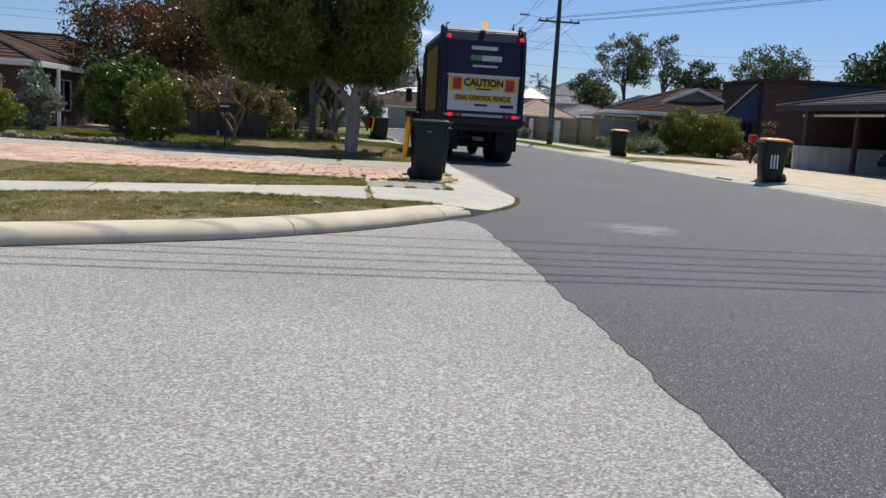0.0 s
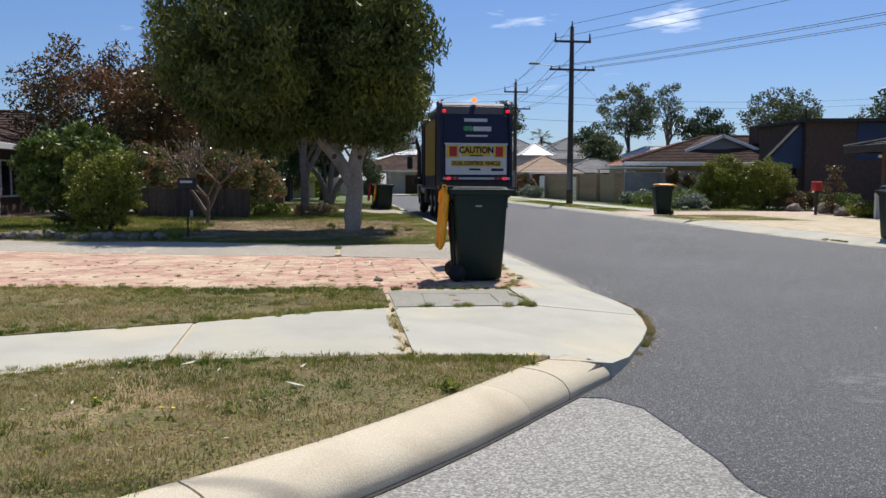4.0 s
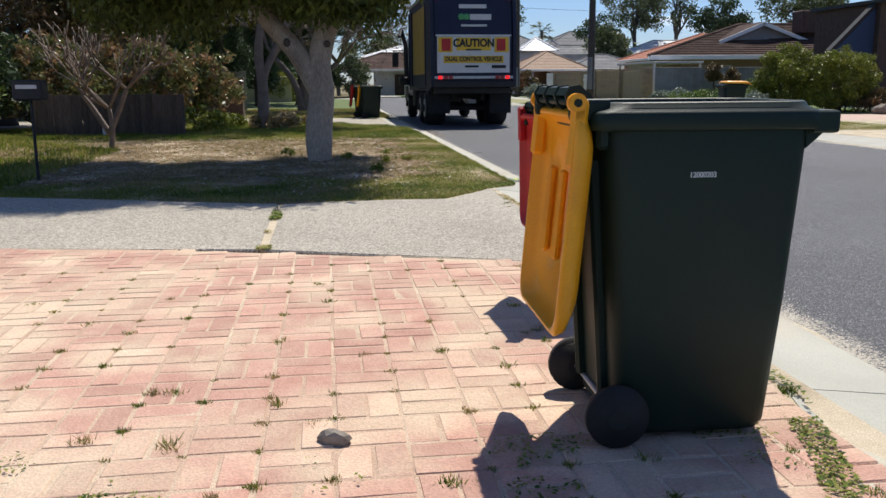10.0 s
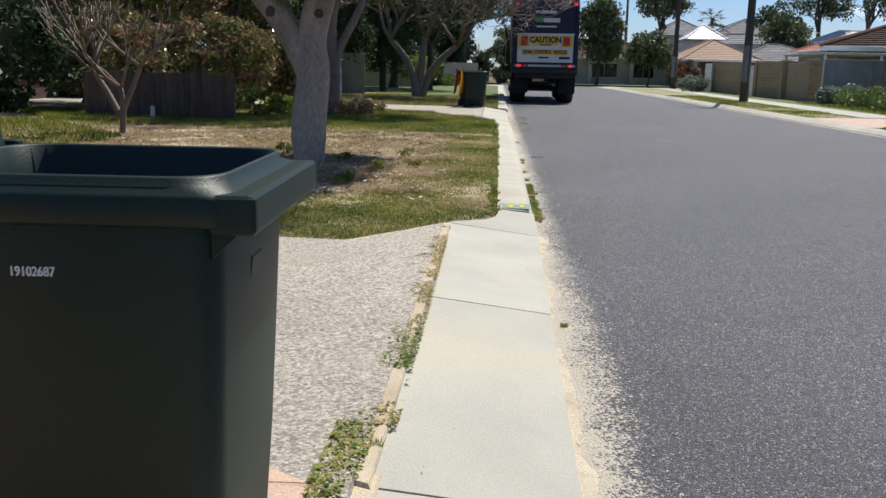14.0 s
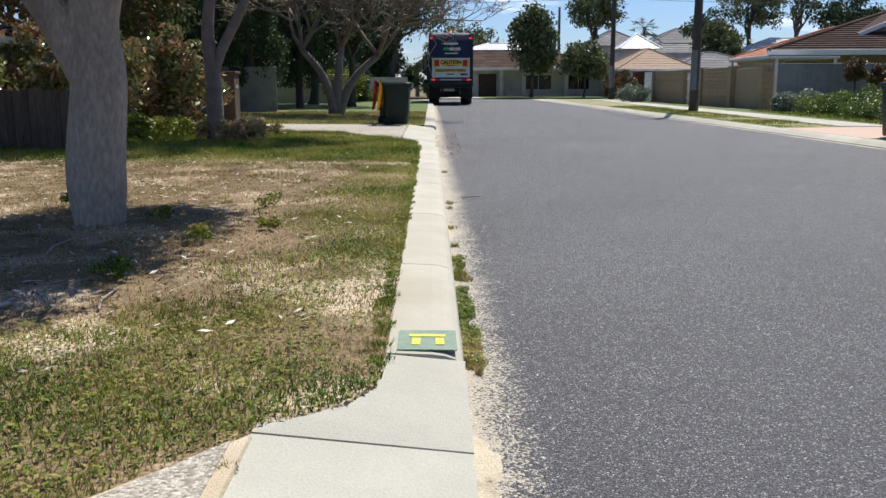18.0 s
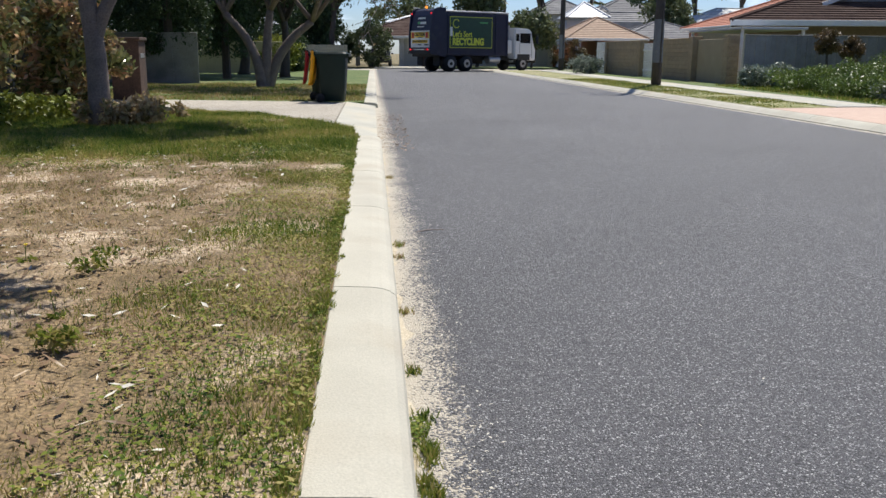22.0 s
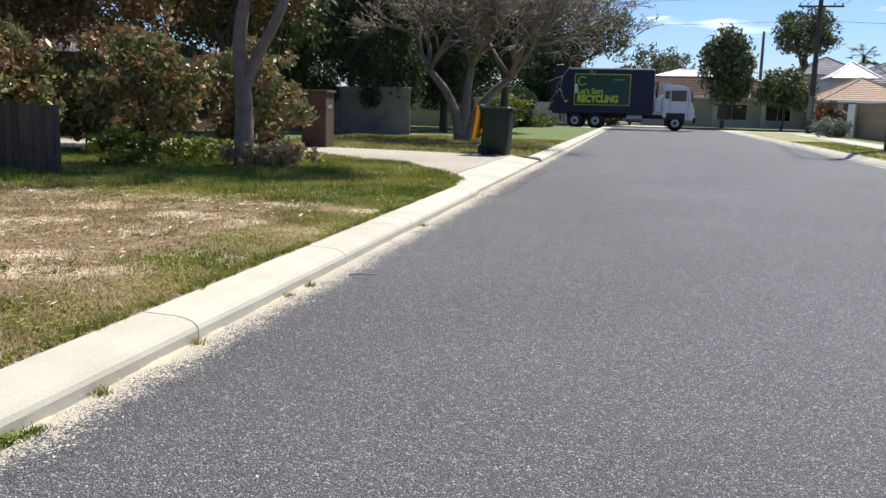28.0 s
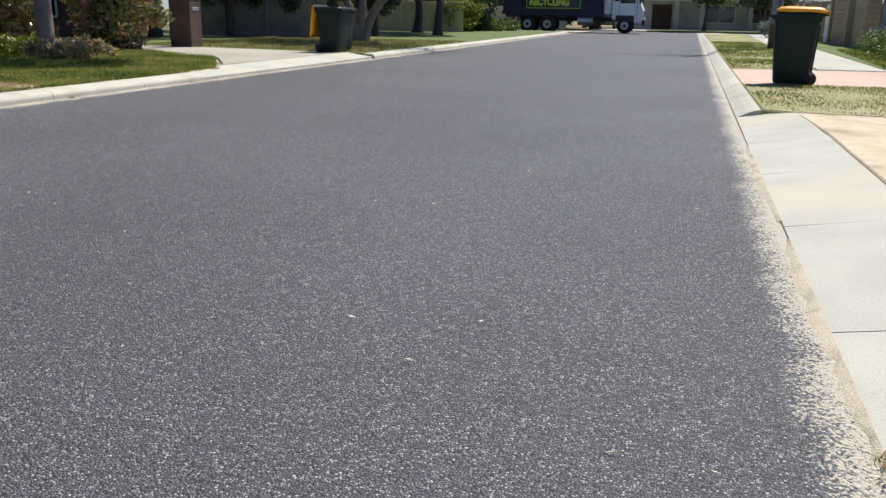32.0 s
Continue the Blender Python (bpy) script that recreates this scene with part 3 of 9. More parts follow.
ramp = new("pavement_corner")
struct(ramp, "broad smooth concrete pram ramp and footpath slabs at the corner", "pavement")
sloped("slab", [(-2.32, 8.5, 0.15), (-1.40, 8.40, 0.14), (-1.05, 8.45, 0.10), (-0.78, 8.90, 0.045), (-0.46, 9.53, 0.035), (-0.21, 10.09, 0.032), (-0.06, 10.63, 0.032), (-0.03, 10.79, 0.033), (-1.04, 10.72, 0.148), (-2.32, 10.71, 0.15)], M_CONC, ramp)
sloped("slab", [(-3.86, 8.60, 0.15), (-2.40, 8.62, 0.15), (-2.40, 10.71, 0.15), (-3.0, 10.5, 0.15), (-3.92, 10.02, 0.15)], M_CONC, ramp)
lx, ly = -3.86, 8.60
hx, hy = -3.92, 10.02
for i in range(8):
    nlx, nly, nhx, nhy = lx - 1.9, ly - 0.72, hx - 2.0, hy - 0.75
    sloped("slab", [(nlx, nly, 0.15), (lx - 0.03, ly - 0.012, 0.15), (hx - 0.03, hy - 0.012, 0.15), (nhx, nhy, 0.15)], M_CONC, ramp)
    lx, ly, hx, hy = nlx, nly, nhx, nhy

corner_bed = slab("ground_corner_bed", [(-30, 2.0), (-14, 4.3), (-5.6, 5.0), (-2.6, 7.4), (-2.3, 8.3), (-2.3, 10.8), (-2.3, 12.5), (-14, 14), (-30, 12)], -0.1, 0.134, M_SAND, bevel=0.01)
struct(corner_bed, "sandy ground under the corner slabs", "ground")

# worn slab with an inspection lid
patch_slab = new("pavement_access_slab")
struct(patch_slab, "worn exposed-stone slab round a sunken access lid", "pavement")
slab("joint_bed", [(-2.30, 10.78), (-1.07, 10.79), (-1.07, 11.94), (-2.30, 11.89)], 0.0, 0.140, M_PATCH, patch_slab, "gritty packed joint", bevel=0.004)
P0 = [(-2.31, 10.77), (-1.06, 10.78), (-1.06, 11.95), (-2.31, 11.90)]
L0 = [(-2.02, 11.0), (-1.32, 10.98), (-1.30, 11.62), (-1.99, 11.66)]
for k in range(4):
    j = (k + 1) % 4
    slab("slab", [P0[k], P0[j], L0[j], L0[k]], 0.0, 0.148, M_PATCH, patch_slab, bevel=0.006)
slab("lid", [(x * 0.985 - 0.025, y * 0.99 + 0.113) for x, y in L0], 0.0, 0.1465, M_PATCH, patch_slab, "worn stone-flecked lid", bevel=0.008)
M_RUST = mat("rust", (0.16, 0.08, 0.04), (0.24, 0.13, 0.07), 20, 0.9, 0.4, 90, fine_amount=0.3)
for x, y in ((-1.69, 11.52), (-1.70, 11.14)):
    part("lifting_hole", cyl_bm(0.045, 0.04, 0.006, (x, y, 0.1455), 12), M_RUST, patch_slab, "rusty lifting point")

# sand bed under the brick paving and weeds
BRICK_TOP = [(-14, 19.0), (-9.2, 17.9), (-6.74, 16.9), (-4.72, 16.39), (-2.84, 16.05), (-1.25, 15.44), (-0.70, 15.12)]
BRICK_LOW = [(-0.70, 12.45), (-0.78, 12.02), (-2.32, 12.06), (-3.9, 12.08), (-5.2, 12.42), (-7.3, 12.6), (-14, 13.2)]
brick_poly = [*BRICK_TOP, *BRICK_LOW]
bed = slab("ground_sand_bed", [(-14, 19.6), (-0.66, 15.3), (-0.70, 13.1), (-0.82, 12.6), (-1.04, 11.98), (-1.04, 11.7), (-14, 12.2)], 0.0, 0.1472, M_JOINT, bevel=0.01)
struct(bed, "pale sand bed and joints under the brick paving", "ground")
seam = slab("ground_sand_seam", [(-2.46, 8.40), (-2.26, 8.40), (-2.24, 12.12), (-2.60, 12.12), (-2.60, 10.6), (-2.46, 10.6)], 0.0, 0.137, M_SAND, bevel=0.01)
struct(seam, "sandy weedy seam between concrete slabs", "ground")
seam = slab("ground_sand_margin", [(-1.10, 10.7), (-0.57, 11.6), (-0.57, 15.3), (-0.78, 15.3), (-0.80, 12.3), (-1.10, 12.0)], 0.0, 0.132, M_SAND, bevel=0.01)
struct(seam, "sandy weedy margin beside the crossover strip", "ground")

# exposed aggregate apron
joint_fill = slab("ground_joint_fill", [(-0.59, 15.2), (-3.0, 16.2), (-14, 19.2), (-14, 21.4), (-9.6, 20.15), (-7.7, 19.4), (-5.0, 19.1), (-3.0, 18.4), (-1.3, 18.45), (-0.59, 19.3)], 0.0, 0.145, M_SAND, bevel=0.01)
struct(joint_fill, "sandy soil packed in the driveway joints", "ground")
apron = new("pavement_apron")
struct(apron, "rough exposed aggregate driveway apron in large slabs", "pavement")
slab("slab", [(-0.635, 15.10), (-1.25, 15.5), (-2.81, 16.1), (-2.81, 18.40), (-1.76, 18.54), (-1.2, 18.5), (-0.635, 19.25)], 0.0, 0.15, M_AGG, apron)
slab("slab", [(-2.86, 16.12), (-4.72, 16.45), (-5.9, 16.75), (-5.9, 19.5), (-5.0, 19.2), (-2.86, 18.42)], 0.0, 0.15, M_AGG, apron)
slab("slab", [(-5.96, 16.77), (-6.74, 16.97), (-9.2, 17.98), (-9.6, 20.2), (-7.7, 19.5), (-5.96, 19.5)], 0.0, 0.15, M_AGG, apron)
slab("slab", [(-9.26, 18.0), (-14, 19.1), (-14, 21.5), (-9.66, 20.25)], 0.0, 0.15, M_AGG, apron)

# verges on the near side


def beside(line, d):
    """The line moved d to its left."""
    out = []
    for i, p in enumerate(line):
        a, b = Vector(line[max(i - 1, 0)]), Vector(line[min(i + 1, len(line) - 1)])
        e = (b - a).normalized()
        out.append((p[0] - e.y * d, p[1] + e.x * d))
    return out


STRIP1 = [(x, y) for x, y in beside(cl, 0.318) if -14 < x < -1.5] + [(-1.45, 8.50), (-2.3, 8.62), (-3.86, 8.74), (-5.78, 8.02), (-7.6, 7.15), (-9.5, 6.4), (-11.5, 5.7), (-14, 4.7)]
verge_a = slab("ground_verge_corner", STRIP1, -0.1, 0.148, M_LAWN, bevel=0.004)
struct(verge_a, "patchy dry lawn strip behind the corner kerb", "ground")
STRIP2 = [(-2.36, 10.80), (-3.0, 10.56), (-3.92, 10.08), (-5.9, 9.34), (-7.9, 8.6), (-10, 7.8), (-14, 6.3), (-14, 13.1), (-7.3, 12.55), (-5.2, 12.38), (-3.9, 12.05), (-2.36, 12.05)]
verge_b = slab("ground_verge_strip", STRIP2, -0.1, 0.151, M_LAWN, bevel=0.004)
struct(verge_b, "patchy dry lawn between footpath and brick paving", "ground")
VERGE = [(-0.245, 19.95), (-0.25, 19.74), (-0.33, 19.56), (-0.62, 19.30), (-1.2, 18.52), (-1.76, 18.6), (-3.08, 18.55), (-5.0, 19.27), (-5.9, 19.57), (-7.7, 19.6), (-9.6, 20.3), (-14, 21.6), (-30, 24), (-30, 36.2), (-8.0, 35.3), (-6.2, 36.9), (-4.68, 36.9), (-1.93, 35.2), (-0.8, 33.4), (-0.33, 32.5), (-0.262, 31.4)]
verge_c = slab("ground_verge_lawn", VERGE, -0.1, 0.13, M_SOIL, bevel=0.02)
struct(verge_c, "half-bare verge lawn with dry leaf litter", "ground")
drive = slab("pavement_driveway", [(-0.655, 32.6), (-0.8, 33.45), (-1.93, 35.25), (-4.68, 36.95), (-6.2, 36.95), (-8.0, 35.35), (-14, 35.9), (-14, 39.5), (-7.1, 39.9), (-3.72, 39.5), (-1.35, 39.0), (-0.655, 39.0)], -0.1, 0.14, M_AGG)
struct(drive, "grey exposed aggregate driveway curving in from the street", "pavement")
strip2 = new("crossover_second")
struct(strip2, "pale concrete crossover strip of the second driveway", "pavement")
for y0, y1 in ((31.42, 33.4), (33.4, 35.3), (35.3, 37.2), (37.2, 39.18)):
    sloped("slab", [(-0.64 if y0 > 32 else -0.3, y0 + G, 0.13), (0, y0 + G, 0.045), (0, y1 - G, 0.045), (-0.64, y1 - G, 0.135)], M_CONC, strip2)
lawn_d = slab("ground_lawn_second", [(-0.262, 39.2), (-1.35, 39.05), (-3.72, 39.55), (-7.1, 39.95), (-30, 39.5), (-30, 75.8), (-2.2, 76.0), (-0.25, 74.2)], -0.1, 0.13, M_GREEN, bevel=0.02)
struct(lawn_d, "green front lawn in tree shade", "ground")

# far side of the street
KERB_R = [(0.0, -0.1), (0.255, -0.1), (0.255, 0.10), (0.10, 0.10), (0.03, 0.075), (0.0, 0.04)]
kerb_right = new("kerb_right")
struct(kerb_right, "cream concrete kerb on the far side of the street", "kerb")
for i in range(-8, 24):
    a, b = 29.2 + 2.05 * i, 29.2 + 2.05 * (i + 1)
    if a < 29 and a > 13:
        continue
    sweep("kerb_stone", [(8.0, b - 0.005), (8.0, (a + b) / 2), (8.0, a + 0.005)], [(0.0, -0.1), (0.0, 0.015), (0.05, 0.04), (0.12, 0.075), (0.19, 0.10), (0.255, 0.112), (0.262, -0.1)], M_KERB, kerb_right)
strip_r = new("crossover_right")
struct(strip_r, "wide smooth concrete crossover strip on the far side", "pavement")
ys = [13.0, 14.6, 16.25, 17.9, 19.55, 21.2, 22.2, 23.86, 25.5, 27.1, 29.2]
for a, b in zip(ys, ys[1:]):
    sloped("slab", [(8.0, a + G, 0.012), (8.66, a + G, 0.112), (8.66 if b < 29 else 8.60, b - G, 0.116), (8.0, b - G, 0.012 if b < 29 else 0.02)], M_CONC, strip_r)
drv_r = slab("pavement_driveway_right", [(8.68, 13), (8.68, 27.3), (8.60, 29.0), (12.25, 28.65), (12.25, 33.6), (22, 34.4), (22, 13)], -0.1, 0.118, M_SAND)
struct(drv_r, "pale sandy concrete driveways on the far side", "pavement")
island = slab("ground_verge_island", [(8.27, 29.25), (8.60, 29.03), (12.2, 28.7), (12.2, 33.6), (8.27, 33.2)], -0.1, 0.12, M_VERGE_R, bevel=0.02)
struct(island, "short dry lawn patch round the bin", "ground")
pink = slab("pavement_driveway_pink", [(8.27, 33.25), (12.2, 33.65), (18, 34.2), (18, 38.5), (12, 38.1), (8.27, 37.4)], -0.1, 0.115, M_PINK)
struct(pink, "pinkish brick-paved driveway on the far side", "pavement")
far_v = slab("ground_verge_right", [(8.27, 37.45), (9.9, 37.7), (10.8, 77.0), (8.27, 76.6)], -0.1, 0.12, M_VERGE_R, bevel=0.02)
struct(far_v, "mown dry verge between kerb and footpath", "ground")
far_p = new("footpath_right")
struct(far_p, "narrow pale concrete footpath on the far side", "pavement")
for i in range(26):
    y0, y1 = 37.8 + 1.5 * i, 37.8 + 1.5 * (i + 1) - 0.012
    x0, x1 = 9.92 + 0.0225 * (y0 - 37.7), 9.92 + 0.0225 * (y1 - 37.7)
    slab("slab", [(x0, y0), (x0 + 1.3, y0), (x1 + 1.3, y1), (x1, y1)], 0.0, 0.13, M_CONC, far_p, bevel=0.006)
far_l = slab("ground_lawn_right", [(11.23, 37.75), (40, 39), (40, 77), (12.1, 77)], -0.1, 0.14, M_GREEN, bevel=0.02)
struct(far_l, "green front lawn before the fences", "ground")


# ---- wheelie bins ----
M_BIN = mat("dark_green_bin_plastic", (0.005, 0.017, 0.012), (0.007, 0.021, 0.015), 3, 0.5, 0.08, 220, spec=0.32, c3=(0.013, 0.021, 0.016), c3_scale=2.5, c3_amount=(0.5, 0.8), fine_amount=0.1)
M_YEL = mat("yellow_lid_plastic", (0.90, 0.37, 0.006), (0.93, 0.41, 0.012), 3, 0.38, 0.06, 200, c3=(0.80, 0.30, 0.01), c3_scale=4, c3_amount=(0.55, 0.8), fine_amount=0.06)
M_RED = mat("red_lid_plastic", (0.42, 0.012, 0.016), (0.50, 0.018, 0.02), 3, 0.38, 0.06, 200, c3=(0.34, 0.012, 0.014), c3_scale=4, c3_amount=(0.55, 0.8), fine_amount=0.06)
M_TYRE = mat("black_rubber", (0.012, 0.012, 0.012), (0.022, 0.021, 0.02), 9, 0.8, 0.2, 120, fine_amount=0.2)
M_PRINT = mat("white_print", (0.62, 0.64, 0.62), (0.7, 0.7, 0.68), 20, 0.6, 0, 80, fine_amount=0.1)
M_PURPLE = mat("purple_sticker", (0.16, 0.02, 0.12), (0.2, 0.03, 0.15), 10, 0.5, 0, 80, fine_amount=0.1)
M_STEEL = mat("galvanised_steel", (0.42, 0.42, 0.42), (0.5, 0.5, 0.5), 8, 0.45, 0.05, 80, metal=0.8, fine_amount=0.1)


def ring(cx, hx, hy, r, z, per=5):
    """A rounded rectangle at height z."""
    out = []
    for sx, sy, a0 in ((1, 1, 0), (-1, 1, 90), (-1, -1, 180), (1, -1, 270)):
        for k in range(per):
            a = radians(a0 + 90 * k / (per - 1))
            out.append((cx + sx * (hx - r) + r * math.cos(a), sy * (hy - r) + r * math.sin(a), z))
    return out


def loft(rings, close_first=True, close_last=True):
    vs, fs, n = [p for r in rings for p in r], [], len(rings[0])
    for i in range(len(rings) - 1):
        for k in range(n):
            fs.append((i * n + k, i * n + (k + 1) % n, (i + 1) * n + (k + 1) % n, (i + 1) * n + k))
    if close_first:
        fs.append(tuple(range(n))[::-1])
    if close_last:
        fs.append(tuple(range((len(rings) - 1) * n, len(rings) * n)))
    return vs, fs


def bin_lid(colour, parent, angle, label, hinge):
    """The lid, hinged at the back; angle: 0 closed, about 265 hanging open behind the bin."""
    out = [ring(0.365, 0.335, 0.285, 0.07, 0.0), ring(0.365, 0.345, 0.295, 0.075, 0.012), ring(0.365, 0.338, 0.288, 0.09, 0.04), ring(0.36, 0.30, 0.25, 0.10, 0.068), ring(0.355, 0.20, 0.15, 0.08, 0.08)]
    inn = [ring(0.355, 0.18, 0.13, 0.08, 0.070), ring(0.36, 0.28, 0.23, 0.09, 0.058), ring(0.365, 0.32, 0.272, 0.08, 0.032), ring(0.365, 0.323, 0.272, 0.065, 0.0)]
    vs, fs = loft([*out, *inn], False, False)
    n = 20
    last = len(out) + len(inn) - 1
    for k in range(n):
        fs.append((last * n + k, last * n + (k + 1) % n, (k + 1) % n, k))
    fs.append(tuple(range(4 * n, 5 * n)))
    fs.append(tuple(range(5 * n, 6 * n))[::-1])
    axis = Matrix.Translation((-0.395, 0, hinge)) @ Matrix.Rotation(radians(-angle), 4, "Y")
    turn = axis @ Matrix.Translation((0, 0, 1.065 - hinge))
    ob = link_mesh("lid", [turn @ Vector(v) for v in vs], fs, colour, parent, label, smooth=True)
    for y in (-0.16, 0.0, 0.16):
        bm = box_bm(0.30, 0.022, 0.03, (0.365, y, 0.050), 0.01)
        bmesh.ops.transform(bm, matrix=turn, verts=bm.verts)
        part("rib", bm, colour, ob)
    for y in (-0.262, 0.262):
        bm = box_bm(0.20, 0.03, 0.05, (0.09, y, 0.012), 0.012)
        add(bm, box_bm(0.075, 0.03, 0.05 + hinge - 1.065, (0.02, y, 0.01 + (hinge - 1.065) / 2), 0.012))
        add(bm, cyl_bm(0.028, 0.028, 0.034, (0.0, y, hinge - 1.065), 20, "y", 0.004))
        bmesh.ops.transform(bm, matrix=turn, verts=bm.verts)
        lug = part("hinge_lug", bm, colour, ob)
        s = 1 if y > 0 else -1
        bm = cyl_bm(0.012, 0.012, 0.012, (0.0, y + s * 0.017, 0.0), 14, "y", 0.002)
        bmesh.ops.transform(bm, matrix=axis, verts=bm.verts)
        part("hinge_pin", bm, M_BIN, ob, "dark hinge pin")
    return ob


def wheelie_bin(m, colour, open_angle, label, serial="", flag=0, group="kerbside bins", serial_z=0.852, hinge=1.065):
    t = thing("wheelie_bin", m, label, "bin", group)
    shell = [ring(0.015, 0.235, 0.215, 0.05, 0.022), ring(0.015, 0.252, 0.230, 0.06, 0.05), ring(0.015, 0.282, 0.252, 0.06, 0.45), ring(0.012, 0.302, 0.271, 0.06, 0.80), ring(0.01, 0.312, 0.281, 0.06, 0.985), ring(0.01, 0.304, 0.276, 0.06, 1.03), ring(0.012, 0.292, 0.261, 0.055, 0.78), ring(0.015, 0.27, 0.242, 0.05, 0.4), ring(0.015, 0.225, 0.205, 0.045, 0.07)]
    vs, fs = loft(shell)
    link_mesh("body", vs, fs, M_BIN, t, smooth=True)
    rim = [ring(0.006, 0.316, 0.283, 0.05, 0.990), ring(0.0, 0.346, 0.298, 0.05, 0.984), ring(0.0, 0.352, 0.302, 0.05, 0.990), ring(0.0, 0.352, 0.302, 0.05, 1.030), ring(0.001, 0.346, 0.297, 0.055, 1.039), ring(0.005, 0.322, 0.281, 0.08, 1.049), ring(0.007, 0.317, 0.277, 0.085, 1.062), ring(0.008, 0.311, 0.272, 0.085, 1.066), ring(0.008, 0.306, 0.268, 0.085, 1.062), ring(0.01, 0.290, 0.256, 0.085, 0.97)]
    vs, fs = loft(rim, False, False)
    link_mesh("rim", vs, fs, M_BIN, t, smooth=True)
    lip = part("front_lip", box_bm(0.085, 0.588, 0.068, (0.352, 0, 1.005), 0.014, seg=3), M_BIN, t)
    for y in (-0.255, -0.09, 0.09, 0.255):
        bm = bmesh.new()
        web = [bm.verts.new((x, y + w, z)) for w in (-0.007, 0.007) for x, z in ((0.306, 0.995), (0.385, 0.995), (0.306, 0.925))]
        for f in ((0, 1, 2), (5, 4, 3), (0, 3, 4, 1), (1, 4, 5, 2), (2, 5, 3, 0)):
            bm.faces.new([web[k] for k in f])
        part("lip_web", bm, M_BIN, lip)
    bar = part("handle_bar", cyl_bm(0.012, 0.012, 0.46, (-0.395, 0, hinge + 0.002), 14, "y", 0.004), M_BIN, t, smooth=True)
    hz = hinge - 1.065
    for y in (-0.15, 0.0, 0.15):
        prism("grip_panel", [(-0.315, 1.046), (-0.345, 1.085 + hz * 0.7), (-0.378, 1.112 + hz), (-0.405, 1.108 + hz), (-0.418, 1.085 + hz), (-0.412, 1.085 + hz), (-0.40, 1.100 + hz), (-0.378, 1.104 + hz), (-0.352, 1.080 + hz * 0.7), (-0.325, 1.040)], y - 0.068, y + 0.068, M_BIN, bar)
    for y in (-0.222, -0.075, 0.075, 0.222):
        prism("grip_rib", [(-0.308, 1.025), (-0.345, 1.089 + hz * 0.7), (-0.378, 1.116 + hz), (-0.408, 1.112 + hz), (-0.422, 1.085 + hz), (-0.41, 1.052 + hz), (-0.36, 1.02)], y - 0.006, y + 0.006, M_BIN, bar)
    for y in (-0.24, 0.24):
        part("hinge_bracket", box_bm(0.125, 0.03, 0.062, (-0.352, y, 1.045), 0.014, seg=2), M_BIN, t)
        part("rear_gusset", box_bm(0.045, 0.03, 0.09, (-0.308, y, 0.972), 0.012, Matrix.Rotation(radians(0), 4, "Y")), M_BIN, t)
    for y in (-0.262, 0.262):
        w = part("wheel", cyl_bm(0.10, 0.10, 0.05, (-0.245, y, 0.10), 28, "y", 0.012), M_TYRE, t, smooth=True)
        part("hub", cyl_bm(0.045, 0.04, 0.056, (-0.245, y, 0.10), 16, "y", 0.006), M_TYRE, w)
    part("axle", cyl_bm(0.011, 0.011, 0.50, (-0.245, 0, 0.10), 10, "y"), M_STEEL, t)
    for y in (-0.14, 0.14):
        part("rear_rib", box_bm(0.05, 0.03, 0.8, (-0.275, y, 0.5), 0.01, Matrix.Rotation(radians(-4.0), 4, "Y")), M_BIN, t)
    part("front_rib", box_bm(0.03, 0.10, 0.55, (0.278, 0, 0.62), 0.012, Matrix.Rotation(radians(6), 4, "Y")), M_BIN, t)
    bin_lid(colour, t, open_angle, "moulded plastic lid", hinge)
    if serial:
        text_mesh("serial_print", serial, 0.023, M_PRINT, t, pose(-0.012, -0.2752 - (serial_z - 0.852) * 0.055, serial_z, 86.5, 0, 0), "white printed serial number", depth=0.002, bold=0.0004, stretch=0.9)
    if flag:
        tilt = pose(0.02, flag * 0.272, 0.62, 90 + flag * 4.0, 0, 0)
        for k in range(5):
            bm = box_bm(0.034, 0.40, 0.003, (-0.08 + 0.04 * k, -0.06, 0.0))
            bmesh.ops.transform(bm, matrix=tilt, verts=bm.verts)
            part("sticker_stripe", bm, M_PURPLE if k % 2 else M_PRINT, t)
        for k in range(3):
            bm = box_bm(0.2, 0.035, 0.003, (0.0, 0.18 + 0.045 * k, 0.0))
            bmesh.ops.transform(bm, matrix=tilt, verts=bm.verts)
            part("sticker_bar", bm, M_PURPLE if k != 1 else M_PRINT, t)
    return t


wheelie_bin(pose(-1.24, 12.865, 0.15, 0, 0, -2), M_YEL, 265, "dark green wheelie bin with its yellow lid hanging open", "12000203")
wheelie_bin(pose(-0.960, 14.52, 0.15, 0, 0, 2) @ Matrix.Diagonal((0.84, 0.87, 0.885, 1)), M_RED, 271, "dark green wheelie bin with its red lid hanging open", "19102687", serial_z=0.90, hinge=1.108)
wheelie_bin(pose(-0.93, 38.95, 0.137, 0, 0, -4), M_YEL, 262, "dark green wheelie bin, yellow lid flung open, by second driveway")
wheelie_bin(pose(-1.14, 39.85, 0.13, 0, 0, 2), M_RED, 262, "dark green wheelie bin, red lid flung open, by second driveway")
wheelie_bin(pose(8.98, 33.45, 0.12, 0, 0, 176), M_YEL, 1, "dark green wheelie bin with closed yellow lid on far verge")
wheelie_bin(pose(8.53, 19.15, 0.095, 0, 0, 172), M_YEL, 1, "dark green wheelie bin, closed yellow lid, striped purple sticker", flag=1)
wheelie_bin(pose(8.95, 19.98, 0.105, 0, 0, 176), M_BIN, 1, "dark green wheelie bin with a closed dark lid")

